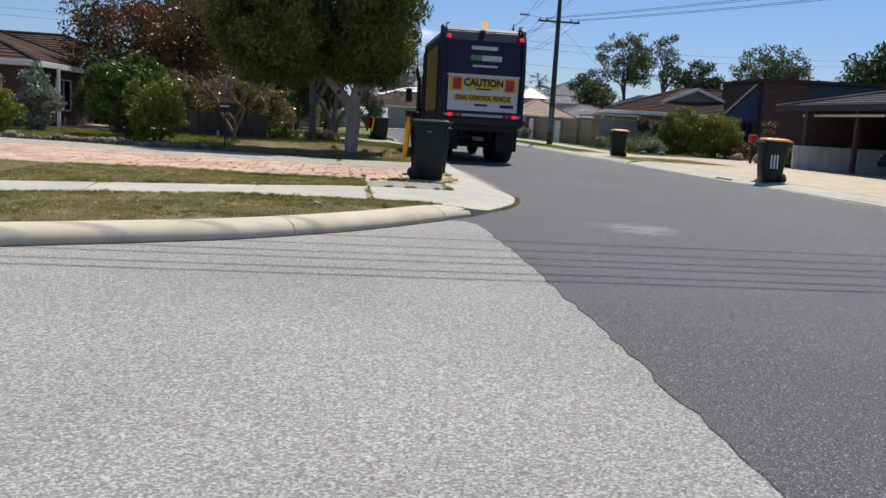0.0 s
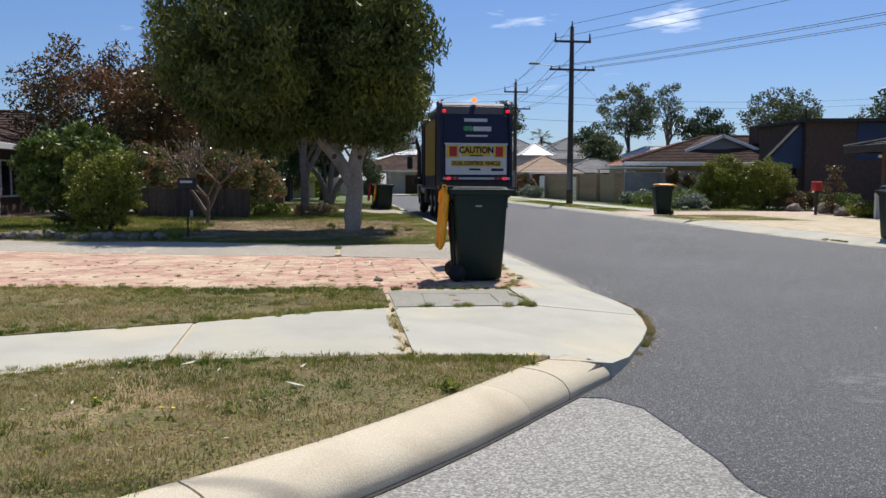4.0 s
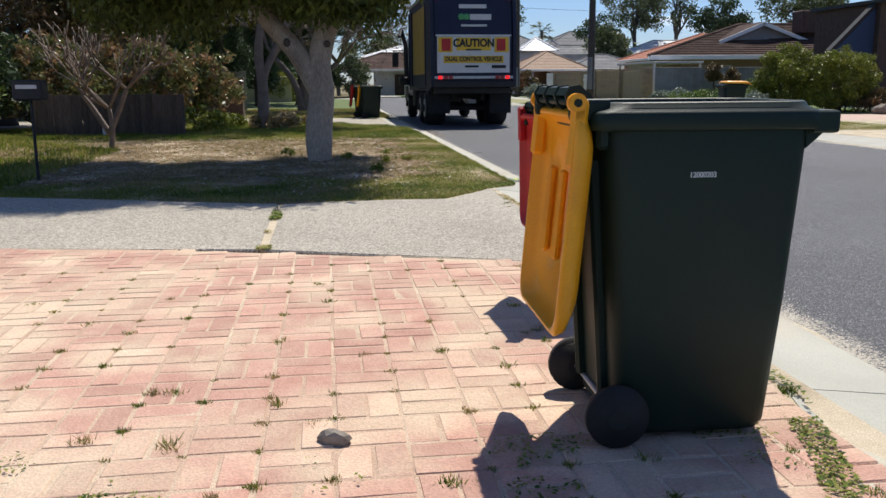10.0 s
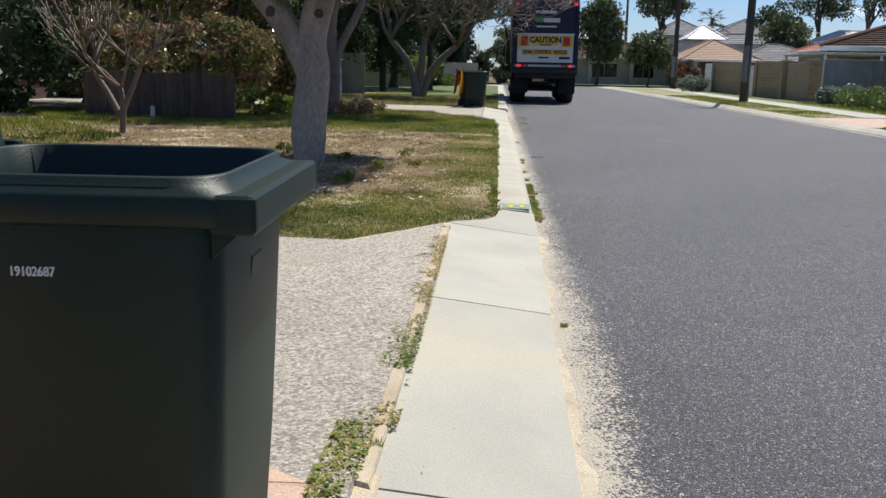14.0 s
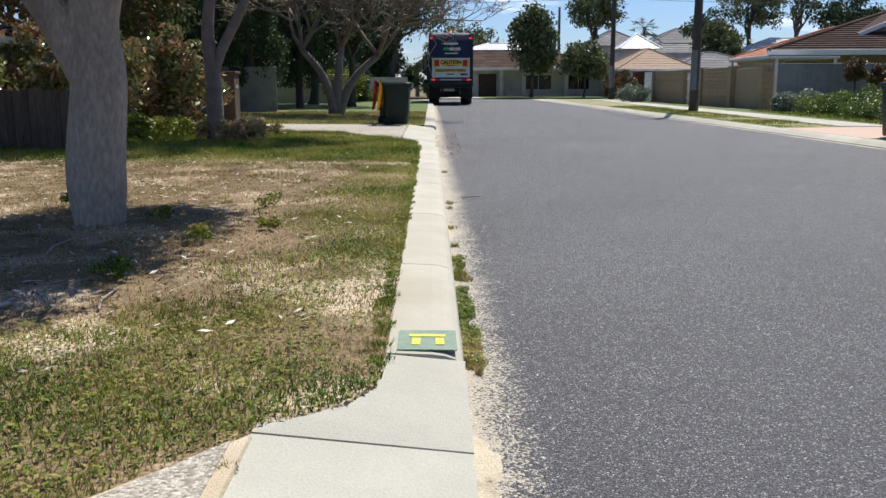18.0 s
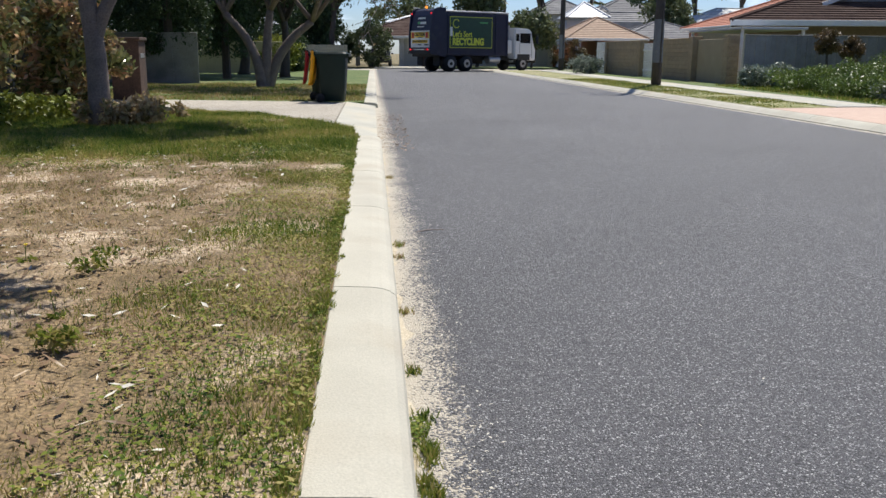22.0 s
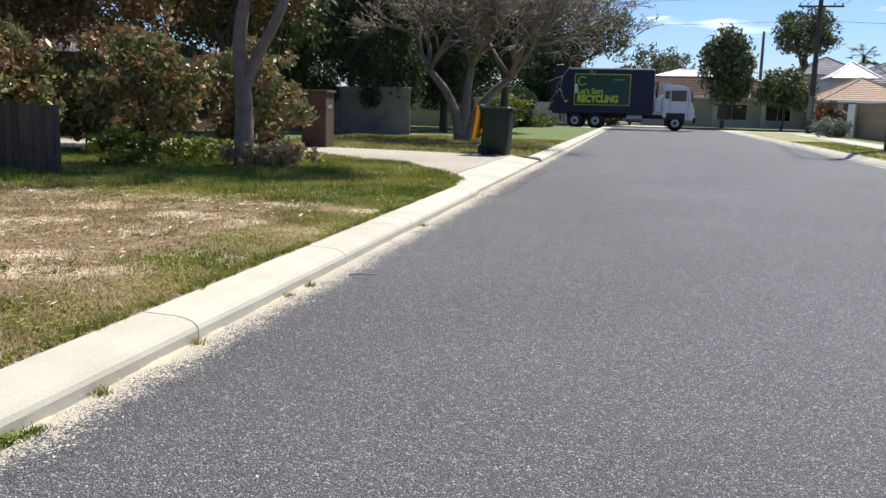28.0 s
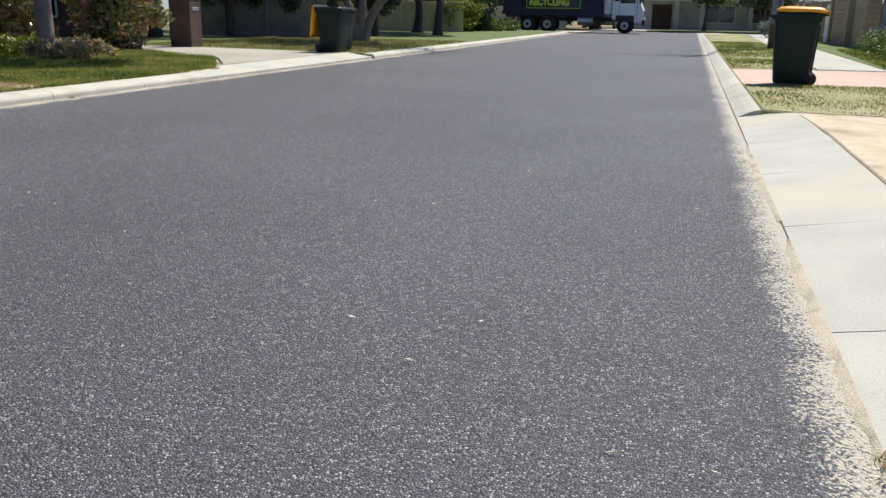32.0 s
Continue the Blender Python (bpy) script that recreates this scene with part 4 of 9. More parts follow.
# ---- power poles and wires ----
M_POLE = mat("weathered_pole_timber", (0.055, 0.046, 0.042), (0.09, 0.075, 0.066), 5, 0.9, 0.5, 60, stretch=(1, 1, 0.1), fine_amount=0.3)
M_POLE_PALE = mat("pole_grey_sheath", (0.15, 0.155, 0.165), (0.20, 0.205, 0.21), 6, 0.7, 0.2, 60, fine_amount=0.15)
M_CERAMIC = mat("brown_insulator", (0.05, 0.03, 0.025), (0.08, 0.05, 0.04), 9, 0.3, 0, 60)
M_WIRE = mat("dark_wire", (0.02, 0.02, 0.022), (0.03, 0.03, 0.03), 9, 0.6, 0, 60)


def power_pole(m, h, label, low=None, top=True, lamp=False):
    t = thing("power_pole", m, label, "power pole", "street power poles")
    vs, fs = tube([(0, 0, -0.3), (0, 0, h * 0.3), (0, 0, h * 0.7), (0, 0, h)], [0.19, 0.165, 0.14, 0.115], 14)
    link_mesh("pole", vs, fs, M_POLE, t, smooth=True)
    part("sheath", cyl_bm(0.185, 0.175, 1.5, (0, 0, 1.55), 14), M_POLE_PALE, t, "pale grey guard round the pole")
    part("cable_guard", box_bm(0.06, 0.05, 2.6, (0.05, -0.18, 1.5), 0.012), M_POLE, t)
    if top:
        arm = part("crossarm", box_bm(2.1, 0.11, 0.12, (0, -0.15, h - 0.85), 0.012), M_POLE, t)
        for x in (-0.98, 0.98):
            part("insulator", cyl_bm(0.06, 0.035, 0.42, (x, -0.15, h - 0.6), 10), M_CERAMIC, arm)
        part("insulator", cyl_bm(0.05, 0.035, 0.35, (0, 0, h + 0.12), 10), M_CERAMIC, t)
    if low:
        arm = part("crossarm", box_bm(2.6, 0.10, 0.11, (0, -0.15, low), 0.012), M_POLE, t)
        for x in (-1.2, -0.75, 0.75, 1.2):
            part("insulator", cyl_bm(0.04, 0.03, 0.16, (x, -0.15, low + 0.13), 8), M_CERAMIC, arm)
    if lamp:
        vs, fs = tube([(0, 0, (low or h) - 0.2), (-0.8, -0.1, (low or h) + 0.15), (-2.0, -0.25, (low or h) + 0.28)], [0.025, 0.025, 0.02], 6)
        link_mesh("lamp_arm", vs, fs, M_STEEL, t)
        part("lamp_head", box_bm(0.6, 0.2, 0.11, (-2.2, -0.28, low + 0.28), 0.04), M_POLE_PALE, t)
    return t


power_pole(pose(10.15, 50.6, 0.12), 9.9, "tall timber power pole with crossarms and street lamp", 7.5, True, True)
power_pole(pose(12.4, 77.0, 0.12), 9.9, "timber power pole with crossarms at the far junction", 7.6, True)
power_pole(pose(13.2, 108, 0.0), 9.0, "bare timber power pole behind the end house", None, False)
power_pole(pose(56, 88, 0.0), 11.5, "distant timber power pole above the roofs", 9.6, True)


def wire(a, b, sag, r=0.012):
    a, b = Vector(a), Vector(b)
    pts = [a.lerp(b, k / 14) - Vector((0, 0, sag * 4 * (k / 14) * (1 - k / 14))) for k in range(15)]
    vs, fs = tube(pts, [r] * 15, 5)
    ob = link_mesh("power_line", vs, fs, M_WIRE)
    return tagged(ob, "thin dark overhead power line between poles", "power line", "overhead power lines")


for dx, z in ((-0.98, 9.35), (0.0, 10.15), (0.98, 9.35)):
    wire((10.15 + dx, 50.5, z), (12.4 + dx, 76.9, z), 0.35)
    wire((10.15 + dx, 50.5, z), (29.0 + dx, 4.0, z + 0.4), 0.5)
for dx in (-1.2, -0.75, 0.75, 1.2):
    wire((10.15 + dx, 50.4, 7.75), (12.4 + dx, 76.8, 7.85), 0.4)
    wire((10.15 + dx, 50.4, 7.75), (29.5 + dx, 4.0, 8.1), 0.5)
for dy, z in ((0.0, 9.4), (-0.62, 9.4), (-1.1, 9.4), (-1.45, 9.4), (-1.9, 8.0), (-2.2, 8.0)):
    wire((-34, 10.95 + dy + (z - 9.4) * 0.53, z), (34, 11.25 + dy + (z - 9.4) * 0.53, z), 0.3, 0.017)
for z, y in ((9.0, 79), (8.4, 79.6), (6.9, 79.3)):
    wire((12.4, 77, z), (-45, y, z + 0.3), 0.6)
    wire((12.4, 77, z), (56, 88, z + 1.5), 0.6)
wire((10.15, 50.4, 7.4), (17.5, 57.5, 3.9), 0.2, 0.008)
wire((10.15, 50.4, 7.4), (-7.5, 44.0, 4.2), 0.4, 0.008)


# ---- recycling truck ----
M_NAVY = mat("navy_truck_paint", (0.006, 0.008, 0.03), (0.009, 0.012, 0.04), 2, 0.5, 0, 40, c3=(0.03, 0.032, 0.05), c3_scale=1.5, c3_amount=(0.6, 0.8), fine_amount=0.06)
M_TPANEL = mat("white_sign_panel", (0.66, 0.67, 0.66), (0.72, 0.73, 0.72), 3, 0.5, 0, 40, c3=(0.5, 0.49, 0.46), c3_scale=2, c3_amount=(0.6, 0.8), fine_amount=0.05)
M_TYEL = mat("truck_sign_yellow", (0.82, 0.52, 0.03), (0.86, 0.56, 0.05), 3, 0.5, 0, 40, fine_amount=0.05)
M_TRED = mat("truck_sign_red", (0.5, 0.02, 0.025), (0.55, 0.03, 0.03), 3, 0.5, 0, 40, fine_amount=0.05)
M_TGREEN = mat("truck_poster_green", (0.012, 0.045, 0.03), (0.018, 0.06, 0.04), 3, 0.4, 0, 40, fine_amount=0.05)
M_TLIME = mat("truck_letter_lime", (0.55, 0.62, 0.05), (0.6, 0.66, 0.07), 3, 0.5, 0, 40, fine_amount=0.05)
M_LOGO = mat("logo_green", (0.08, 0.35, 0.12), (0.1, 0.4, 0.14), 3, 0.5, 0, 40, fine_amount=0.05)
M_BLACK = mat("black_letter", (0.015, 0.015, 0.02), (0.02, 0.02, 0.025), 3, 0.6, 0, 40, fine_amount=0.05)
M_CHASSIS = mat("grimy_chassis", (0.02, 0.02, 0.02), (0.035, 0.032, 0.03), 5, 0.7, 0.2, 60, fine_amount=0.2)
M_CAB = mat("white_cab_paint", (0.68, 0.69, 0.69), (0.74, 0.75, 0.75), 2, 0.3, 0, 40, fine_amount=0.04)
M_GOLD = mat("golden_poster", (0.45, 0.30, 0.05), (0.30, 0.2, 0.04), 1.5, 0.4, 0, 40, fine_amount=0.1)
M_GLASS = mat("dark_glass", (0.01, 0.012, 0.014), (0.015, 0.017, 0.02), 3, 0.08, 0, 40, fine_amount=0.0)


def glow(name, colour, strength):
    m = mat(name, colour, colour, 3, 0.3, 0, 40, fine_amount=0.0)
    b = m.node_tree.nodes["Principled BSDF"]
    b.inputs["Emission Color"].default_value, b.inputs["Emission Strength"].default_value = (*colour, 1), strength
    return m


M_TAIL = glow("lit_tail_lamp", (0.9, 0.015, 0.02), 0.8)
M_TAIL_OFF = mat("red_reflector", (0.35, 0.02, 0.02), (0.4, 0.03, 0.03), 3, 0.3, 0, 40, fine_amount=0.05)
M_BEACON = glow("amber_beacon", (0.95, 0.30, 0.03), 1.2)

truck = thing("recycling_truck", pose(1.4, 23.5, 0), "navy recycling truck with white cab and yellow caution signs", "truck")
W = 1.25


def side_loft(name, outline, half, material, label="", bevel=0.05):
    """A body: a side outline of (y, z), pulled across the truck's width."""
    bm = bmesh.new()
    l = [bm.verts.new((-half, y, z)) for y, z in outline]
    r = [bm.verts.new((half, y, z)) for y, z in outline]
    bm.faces.new(l)
    bm.faces.new(r[::-1])
    n = len(outline)
    for i in range(n):
        bm.faces.new((l[i], r[i], r[(i + 1) % n], l[(i + 1) % n]))
    bmesh.ops.recalc_face_normals(bm, faces=bm.faces)
    bmesh.ops.bevel(bm, geom=list(bm.edges), offset=bevel, segments=2, affect="EDGES")
    return part(name, bm, material, truck, label)


side_loft("body", [(1.25, 1.05), (6.75, 1.05), (6.75, 3.87), (1.25, 3.87)], 1.22, M_NAVY)
side_loft("tailgate", [(0.12, 1.2), (1.22, 1.0), (1.22, 4.03), (0.78, 4.04), (0.50, 3.93), (0.30, 3.6), (0.12, 2.6)], 1.16, M_NAVY, bevel=0.04)
for x in (-1.2, 1.2):
    bm = bmesh.new()
    pts = [(0.05, 1.15), (1.3, 0.95), (1.3, 4.1), (0.72, 4.1), (0.42, 4.0), (0.2, 3.65), (0.05, 2.6)]
    a = [bm.verts.new((x - 0.05, y, z)) for y, z in pts]
    b = [bm.verts.new((x + 0.05, y, z)) for y, z in pts]
    bm.faces.new(a)
    bm.faces.new(b[::-1])
    for i in range(7):
        bm.faces.new((a[i], b[i], b[(i + 1) % 7], a[(i + 1) % 7]))
    part("tailgate_cheek", bm, M_NAVY, truck)
BACK = pose(0, 0.098, 0, 90, 0, 0)


def rear(name, sx, sz, x, z, material, dy=0.0, parent=None, th=0.02):
    return part(name, box_bm(sx, th, sz, (x, 0.10 - dy, z), 0.004), material, parent or truck)


sign = rear("rear_sign", 2.12, 1.02, 0, 2.06, M_TPANEL)
rear("sign_border", 2.2, 0.05, 0, 2.6, M_TPANEL, 0.004)
rear("caution_ground", 1.0, 0.36, 0, 2.36, M_TYEL, 0.012, sign)
for s in (-1, 1):
    rear("corner_patch", 0.42, 0.42, s * 0.82, 2.34, M_TYEL, 0.012, sign)
    rear("hazard_patch", 0.26, 0.34, s * 0.80, 2.34, M_TRED, 0.02, sign)
rear("control_ground", 1.75, 0.20, 0, 1.93, M_TYEL, 0.012, sign)
text_mesh("lettering", "CAUTION", 0.30, M_BLACK, sign, pose(0, 0.066, 2.38, 90, 0, 0), "black sign lettering", bold=0.012, stretch=0.88)
text_mesh("lettering", "DUAL CONTROL VEHICLE", 0.175, M_BLACK, sign, pose(0, 0.066, 1.935, 90, 0, 0), "black sign lettering", bold=0.006, stretch=0.8)
rear("small_print", 0.45, 0.045, 0, 2.2, M_BLACK, 0.024, sign)
rear("small_print", 0.40, 0.06, -0.05, 1.73, M_BLACK, 0.012, sign)
rear("plate_bar", 0.42, 0.09, 0.74, 1.72, M_BLACK, 0.012, sign)
rear("logo_word", 0.62, 0.16, 0.22, 3.12, M_PRINT, -0.10, None, 0.03)
for i in range(2):
    part("logo_leaf", cyl_bm(0.10, 0.07, 0.03, (-0.34 + 0.15 * i, 0.20, 3.12), 12, "y"), M_LOGO, truck)
rear("contact_bar", 0.75, 0.06, 0.02, 2.88, M_PRINT, -0.045, None, 0.03)
rear("camera_bar", 0.80, 0.11, 0, 3.42, M_TPANEL, -0.17, None, 0.05)
rear("bumper", 2.35, 0.16, 0, 1.22, M_CHASSIS, 0.06, None, 0.16)
rear("step_rail", 2.3, 0.08, 0, 1.42, M_STEEL, 0.04, None, 0.1)
for s in (-1, 1):
    for k, x in enumerate((0.98, 0.82, 0.68)):
        rear("tail_lamp", 0.12, 0.10, s * x, 1.42, M_TAIL if k == 0 else M_TAIL_OFF, 0.1, None, 0.04)
    part("high_lamp", box_bm(0.12, 0.05, 0.1, (s * 1.1, 0.22, 3.72), 0.01), M_TAIL, truck, "lit red marker lamp")
    part("roof_lamp_strip", box_bm(0.06, 0.5, 0.04, (s * 1.12, 0.62, 4.12), 0.01), M_TPANEL, truck)
part("beacon", cyl_bm(0.09, 0.07, 0.16, (0, 0.62, 4.14), 14, "z", 0.02), M_BEACON, truck, "amber roof beacon")
part("mud_flap", box_bm(0.65, 0.03, 0.7, (-0.92, 0.75, 0.72), 0.005), M_TYRE, truck)
part("mud_flap", box_bm(0.65, 0.03, 0.7, (0.92, 0.75, 0.72), 0.005), M_TYRE, truck)
part("chassis_rail", box_bm(0.10, 7.6, 0.28, (-0.45, 4.9, 0.88), 0.01), M_CHASSIS, truck)
part("chassis_rail", box_bm(0.10, 7.6, 0.28, (0.45, 4.9, 0.88), 0.01), M_CHASSIS, truck)
part("hopper_floor", box_bm(2.2, 1.3, 0.2, (0, 0.85, 1.05), 0.03), M_CHASSIS, truck)
part("tank", cyl_bm(0.3, 0.3, 1.0, (0.9, 5.6, 0.78), 16, "y", 0.03), M_STEEL, truck)
part("side_box", box_bm(0.5, 0.9, 0.55, (-0.95, 5.6, 0.75), 0.03), M_CHASSIS, truck)
part("exhaust_stack", cyl_bm(0.09, 0.09, 2.0, (0.85, 7.05, 2.1), 12), M_STEEL, truck)
part("air_cleaner", box_bm(0.6, 0.45, 0.9, (0.75, 7.05, 1.65), 0.05), M_TPANEL, truck)


def wheel_set(x, y, r, w):
    t = part("wheel", cyl_bm(r, r, w, (x, y, r), 28, "x", 0.05), M_TYRE, truck, smooth=True)
    s = 1 if x > 0 else -1
    part("rim", cyl_bm(r * 0.55, r * 0.5, 0.05, (x + s * (w / 2 - 0.005), y, r), 20, "x", 0.01), M_STEEL, t)
    part("hub", cyl_bm(0.12, 0.1, 0.12, (x + s * (w / 2 + 0.02), y, r), 12, "x", 0.01), M_CHASSIS, t)


for yy in (1.75, 3.1):
    for s in (-1, 1):
        wheel_set(s * 0.95, yy, 0.52, 0.58)
    part("axle", cyl_bm(0.09, 0.09, 1.7, (0, yy, 0.52), 10, "x"), M_CHASSIS, truck)
    for s in (-1, 1):
        part("mudguard", box_bm(0.64, 1.15, 0.05, (s * 0.93, yy, 1.1), 0.02), M_CHASSIS, truck)
for s in (-1, 1):
    wheel_set(s * 1.0, 8.2, 0.5, 0.32)
part("axle", cyl_bm(0.08, 0.08, 1.8, (0, 8.2, 0.5), 10, "x"), M_CHASSIS, truck)

cab = part("cab", (lambda b: b)(box_bm(0.01, 0.01, 0.01, (0, 8.2, 1.5))), M_CAB, truck, "white tilt cab with dark windows")
cab_shape = bmesh.new()
prof = [(7.35, 0.85), (9.35, 0.7), (9.38, 1.45), (9.2, 1.75), (8.95, 2.72), (8.7, 2.9), (7.35, 2.95)]
ca = [cab_shape.verts.new((-1.2, y, z)) for y, z in prof]
cb = [cab_shape.verts.new((1.2, y, z)) for y, z in prof]
cab_shape.faces.new(ca)
cab_shape.faces.new(cb[::-1])
for i in range(7):
    cab_shape.faces.new((ca[i], cb[i], cb[(i + 1) % 7], ca[(i + 1) % 7]))
bmesh.ops.recalc_face_normals(cab_shape, faces=cab_shape.faces)
bmesh.ops.bevel(cab_shape, geom=list(cab_shape.edges), offset=0.07, segments=2, affect="EDGES")
cab_shape.to_mesh(cab.data)
cab_shape.free()
for s in (-1, 1):
    part("side_window", box_bm(0.02, 0.95, 0.68, (s * 1.2, 8.35, 2.25), 0.008), M_GLASS, cab)
    part("rear_side_window", box_bm(0.02, 0.3, 0.5, (s * 1.2, 7.62, 2.3), 0.008), M_GLASS, cab)
    part("door_line", box_bm(0.016, 0.02, 1.7, (s * 1.202, 8.95, 1.75)), M_CHASSIS, cab)
    part("door_line", box_bm(0.016, 0.02, 1.7, (s * 1.202, 7.82, 1.75)), M_CHASSIS, cab)
    part("wheel_arch", box_bm(0.03, 1.2, 0.42, (s * 1.19, 8.2, 0.95), 0.01), M_CHASSIS, cab)
    arm = part("mirror_arm", box_bm(0.4, 0.03, 0.03, (s * 1.42, 9.15, 2.5)), M_CHASSIS, cab)
    part("mirror", box_bm(0.24, 0.1, 0.55, (s * 1.55, 9.15, 2.15), 0.03), M_CHASSIS, cab)
    part("head_lamp", box_bm(0.34, 0.05, 0.18, (s * 0.9, 9.38, 0.98), 0.02), M_TPANEL, cab)
part("windscreen", box_bm(2.05, 0.03, 0.92, (0, 9.12, 2.22), 0.01, Matrix.Rotation(radians(14.5), 4, "X") if False else None), M_GLASS, cab)
part("bumper", box_bm(2.3, 0.2, 0.35, (0, 9.38, 0.72), 0.04), M_CHASSIS, cab)
part("grille", box_bm(1.5, 0.04, 0.4, (0, 9.39, 1.25), 0.01), M_CHASSIS, cab)

# side panels with posters
for s in (-1, 1):
    fr = part("side_frame", box_bm(0.02, 3.62, 2.02, (s * 1.23, 3.45, 2.55), 0.006), M_TLIME if s > 0 else M_GOLD, truck, "thin bright poster edge")
    part("side_poster", box_bm(0.02, 3.54, 1.94, (s * 1.24, 3.45, 2.55), 0.004), M_TGREEN if s > 0 else M_GOLD, fr, "dark green printed poster" if s > 0 else "golden printed poster")
    for y in (1.5, 5.6, 6.6):
        part("body_rib", box_bm(0.05, 0.1, 2.5, (s * 1.24, y, 2.4), 0.01), M_NAVY, truck)
    part("top_rail", box_bm(0.06, 5.5, 0.1, (s * 1.2, 4.0, 3.89), 0.02), M_STEEL, truck)
    part("lower_rail", box_bm(0.06, 5.5, 0.14, (s * 1.2, 4.0, 1.1), 0.02), M_NAVY, truck)
part("side_hatch", box_bm(0.03, 0.2, 0.6, (1.24, 1.75, 2.6), 0.01), M_TPANEL, truck)
RS = pose(1.256, 1.85, 2.42, 90, 0, 90)
text_mesh("poster_lettering", "Let's Sort", 0.52, M_TLIME, truck, pose(1.254, 1.85, 2.42, 90, 0, 90), "lime poster lettering", "LEFT", 0.004, 0.012, 0.82)
text_mesh("poster_lettering", "RECYCLING", 0.62, M_TLIME, truck, pose(1.254, 1.85, 1.93, 90, 0, 90), "lime poster lettering", "LEFT", 0.004, 0.03, 0.80)
vs, fs = tube([(1.255, 2.15 + 0.27 * math.cos(a), 3.1 + 0.27 * math.sin(a)) for a in [radians(40 + 26 * k) for k in range(12)]], [0.03] * 12, 5)
link_mesh("poster_ring", vs, fs, M_TLIME, truck)
part("poster_bar", box_bm(0.012, 0.7, 0.08, (1.254, 4.5, 3.2)), M_LOGO, truck)
# side lifting arm folded against the kerb side
vs, fs = tube([(-1.32, 6.9, 1.2), (-1.35, 6.9, 2.6), (-1.5, 6.95, 3.2), (-1.6, 6.6, 2.9)], [0.09, 0.08, 0.07, 0.06], 8)
link_mesh("lifting_arm", vs, fs, M_CHASSIS, truck, "folded side lifting arm")
part("grab_head", box_bm(0.3, 0.7, 0.3, (-1.45, 6.9, 1.35), 0.05), M_CHASSIS, truck)


# ---- trees and shrubs ----
M_BARK = mat("smooth_grey_bark", (0.33, 0.27, 0.21), (0.44, 0.37, 0.30), 4, 0.9, 0.7, 45, c3=(0.20, 0.155, 0.12), c3_scale=2.2, c3_amount=(0.5, 0.72), stretch=(1, 1, 0.35), fine_amount=0.25)
M_BARK_DARK = mat("dark_bark", (0.06, 0.05, 0.042), (0.10, 0.08, 0.065), 5, 0.9, 0.7, 45, stretch=(1, 1, 0.3), fine_amount=0.3)
M_BARK_MID = mat("grey_brown_bark", (0.16, 0.125, 0.105), (0.24, 0.19, 0.155), 5, 0.9, 0.5, 45, fine_amount=0.25)
M_TWIG = mat("pale_bare_twigs", (0.27, 0.22, 0.185), (0.38, 0.32, 0.27), 4, 0.85, 0.3, 50, fine_amount=0.2)
M_LEAF_PEP = leaf_mat("olive_leaves", (0.075, 0.100, 0.024), (0.120, 0.148, 0.030), (0.245, 0.250, 0.045), 0.5, (0.5, 0.75), 0.5)
M_LEAF_RED = leaf_mat("russet_leaves", (0.10, 0.092, 0.034), (0.16, 0.10, 0.044), (0.32, 0.13, 0.06), 0.45, (0.5, 0.75), 0.7)
M_LEAF_BUSH = leaf_mat("bright_shrub_leaves", (0.09, 0.145, 0.03), (0.15, 0.20, 0.04), (0.20, 0.24, 0.06), 0.45, (0.5, 0.75), 1.2)
M_LEAF_YEL = leaf_mat("yellow_green_leaves", (0.15, 0.18, 0.025), (0.22, 0.24, 0.035), (0.28, 0.27, 0.06), 0.5, (0.5, 0.75), 1.2)
M_LEAF_DARK = leaf_mat("dark_conifer_leaves", (0.0396, 0.066, 0.0297), (0.066, 0.099, 0.0396), None, 0.6)
M_LEAF_MAG = leaf_mat("glossy_shrub_leaves", (0.13, 0.165, 0.055), (0.21, 0.22, 0.09), (0.42, 0.23, 0.13), 0.2, (0.46, 0.66), 2.5)
M_LEAF_EUC = leaf_mat("grey_green_gum_leaves", (0.085, 0.11, 0.045), (0.12, 0.145, 0.06), (0.16, 0.17, 0.07), 0.5, (0.5, 0.75), 0.25)
M_LEAF_DEAD = leaf_mat("withered_leaves", (0.16, 0.12, 0.06), (0.24, 0.19, 0.09), (0.30, 0.25, 0.08), 0.7, (0.5, 0.7), 1.0)
M_LEAF_GREY = leaf_mat("silvery_leaves", (0.20, 0.24, 0.19), (0.28, 0.31, 0.25), (0.12, 0.16, 0.10), 0.5, (0.5, 0.7), 1.5)


def leaves(name, centres, spread, per, size, material, parent, r, droop=0.0, aspect=0.42, squash=0.8):
    """Many small pointed leaves gathered round the centres."""
    c = np.repeat(np.asarray(centres, float), per, 0)
    k = len(c)
    off = r.normal(0, 1, (k, 3))
    off /= np.maximum(1e-6, np.linalg.norm(off, axis=1, keepdims=True))
    off *= (r.uniform(0.15, 1, (k, 1)) ** 0.6) * spread
    off[:, 2] *= squash
    p = c + off
    a = r.normal(0, 1, (k, 3))
    a[:, 2] -= droop
    a /= np.linalg.norm(a, axis=1, keepdims=True)
    b = np.cross(a, r.normal(0, 1, (k, 3)))
    b /= np.maximum(1e-6, np.linalg.norm(b, axis=1, keepdims=True))
    s = size * r.uniform(0.6, 1.4, (k, 1))
    v = np.stack([p - a * s, p + b * s * aspect, p + a * s, p - b * s * aspect], 1).reshape(-1, 3)
    return mesh_np(name, v, np.arange(k * 4).reshape(-1, 4), material, parent)


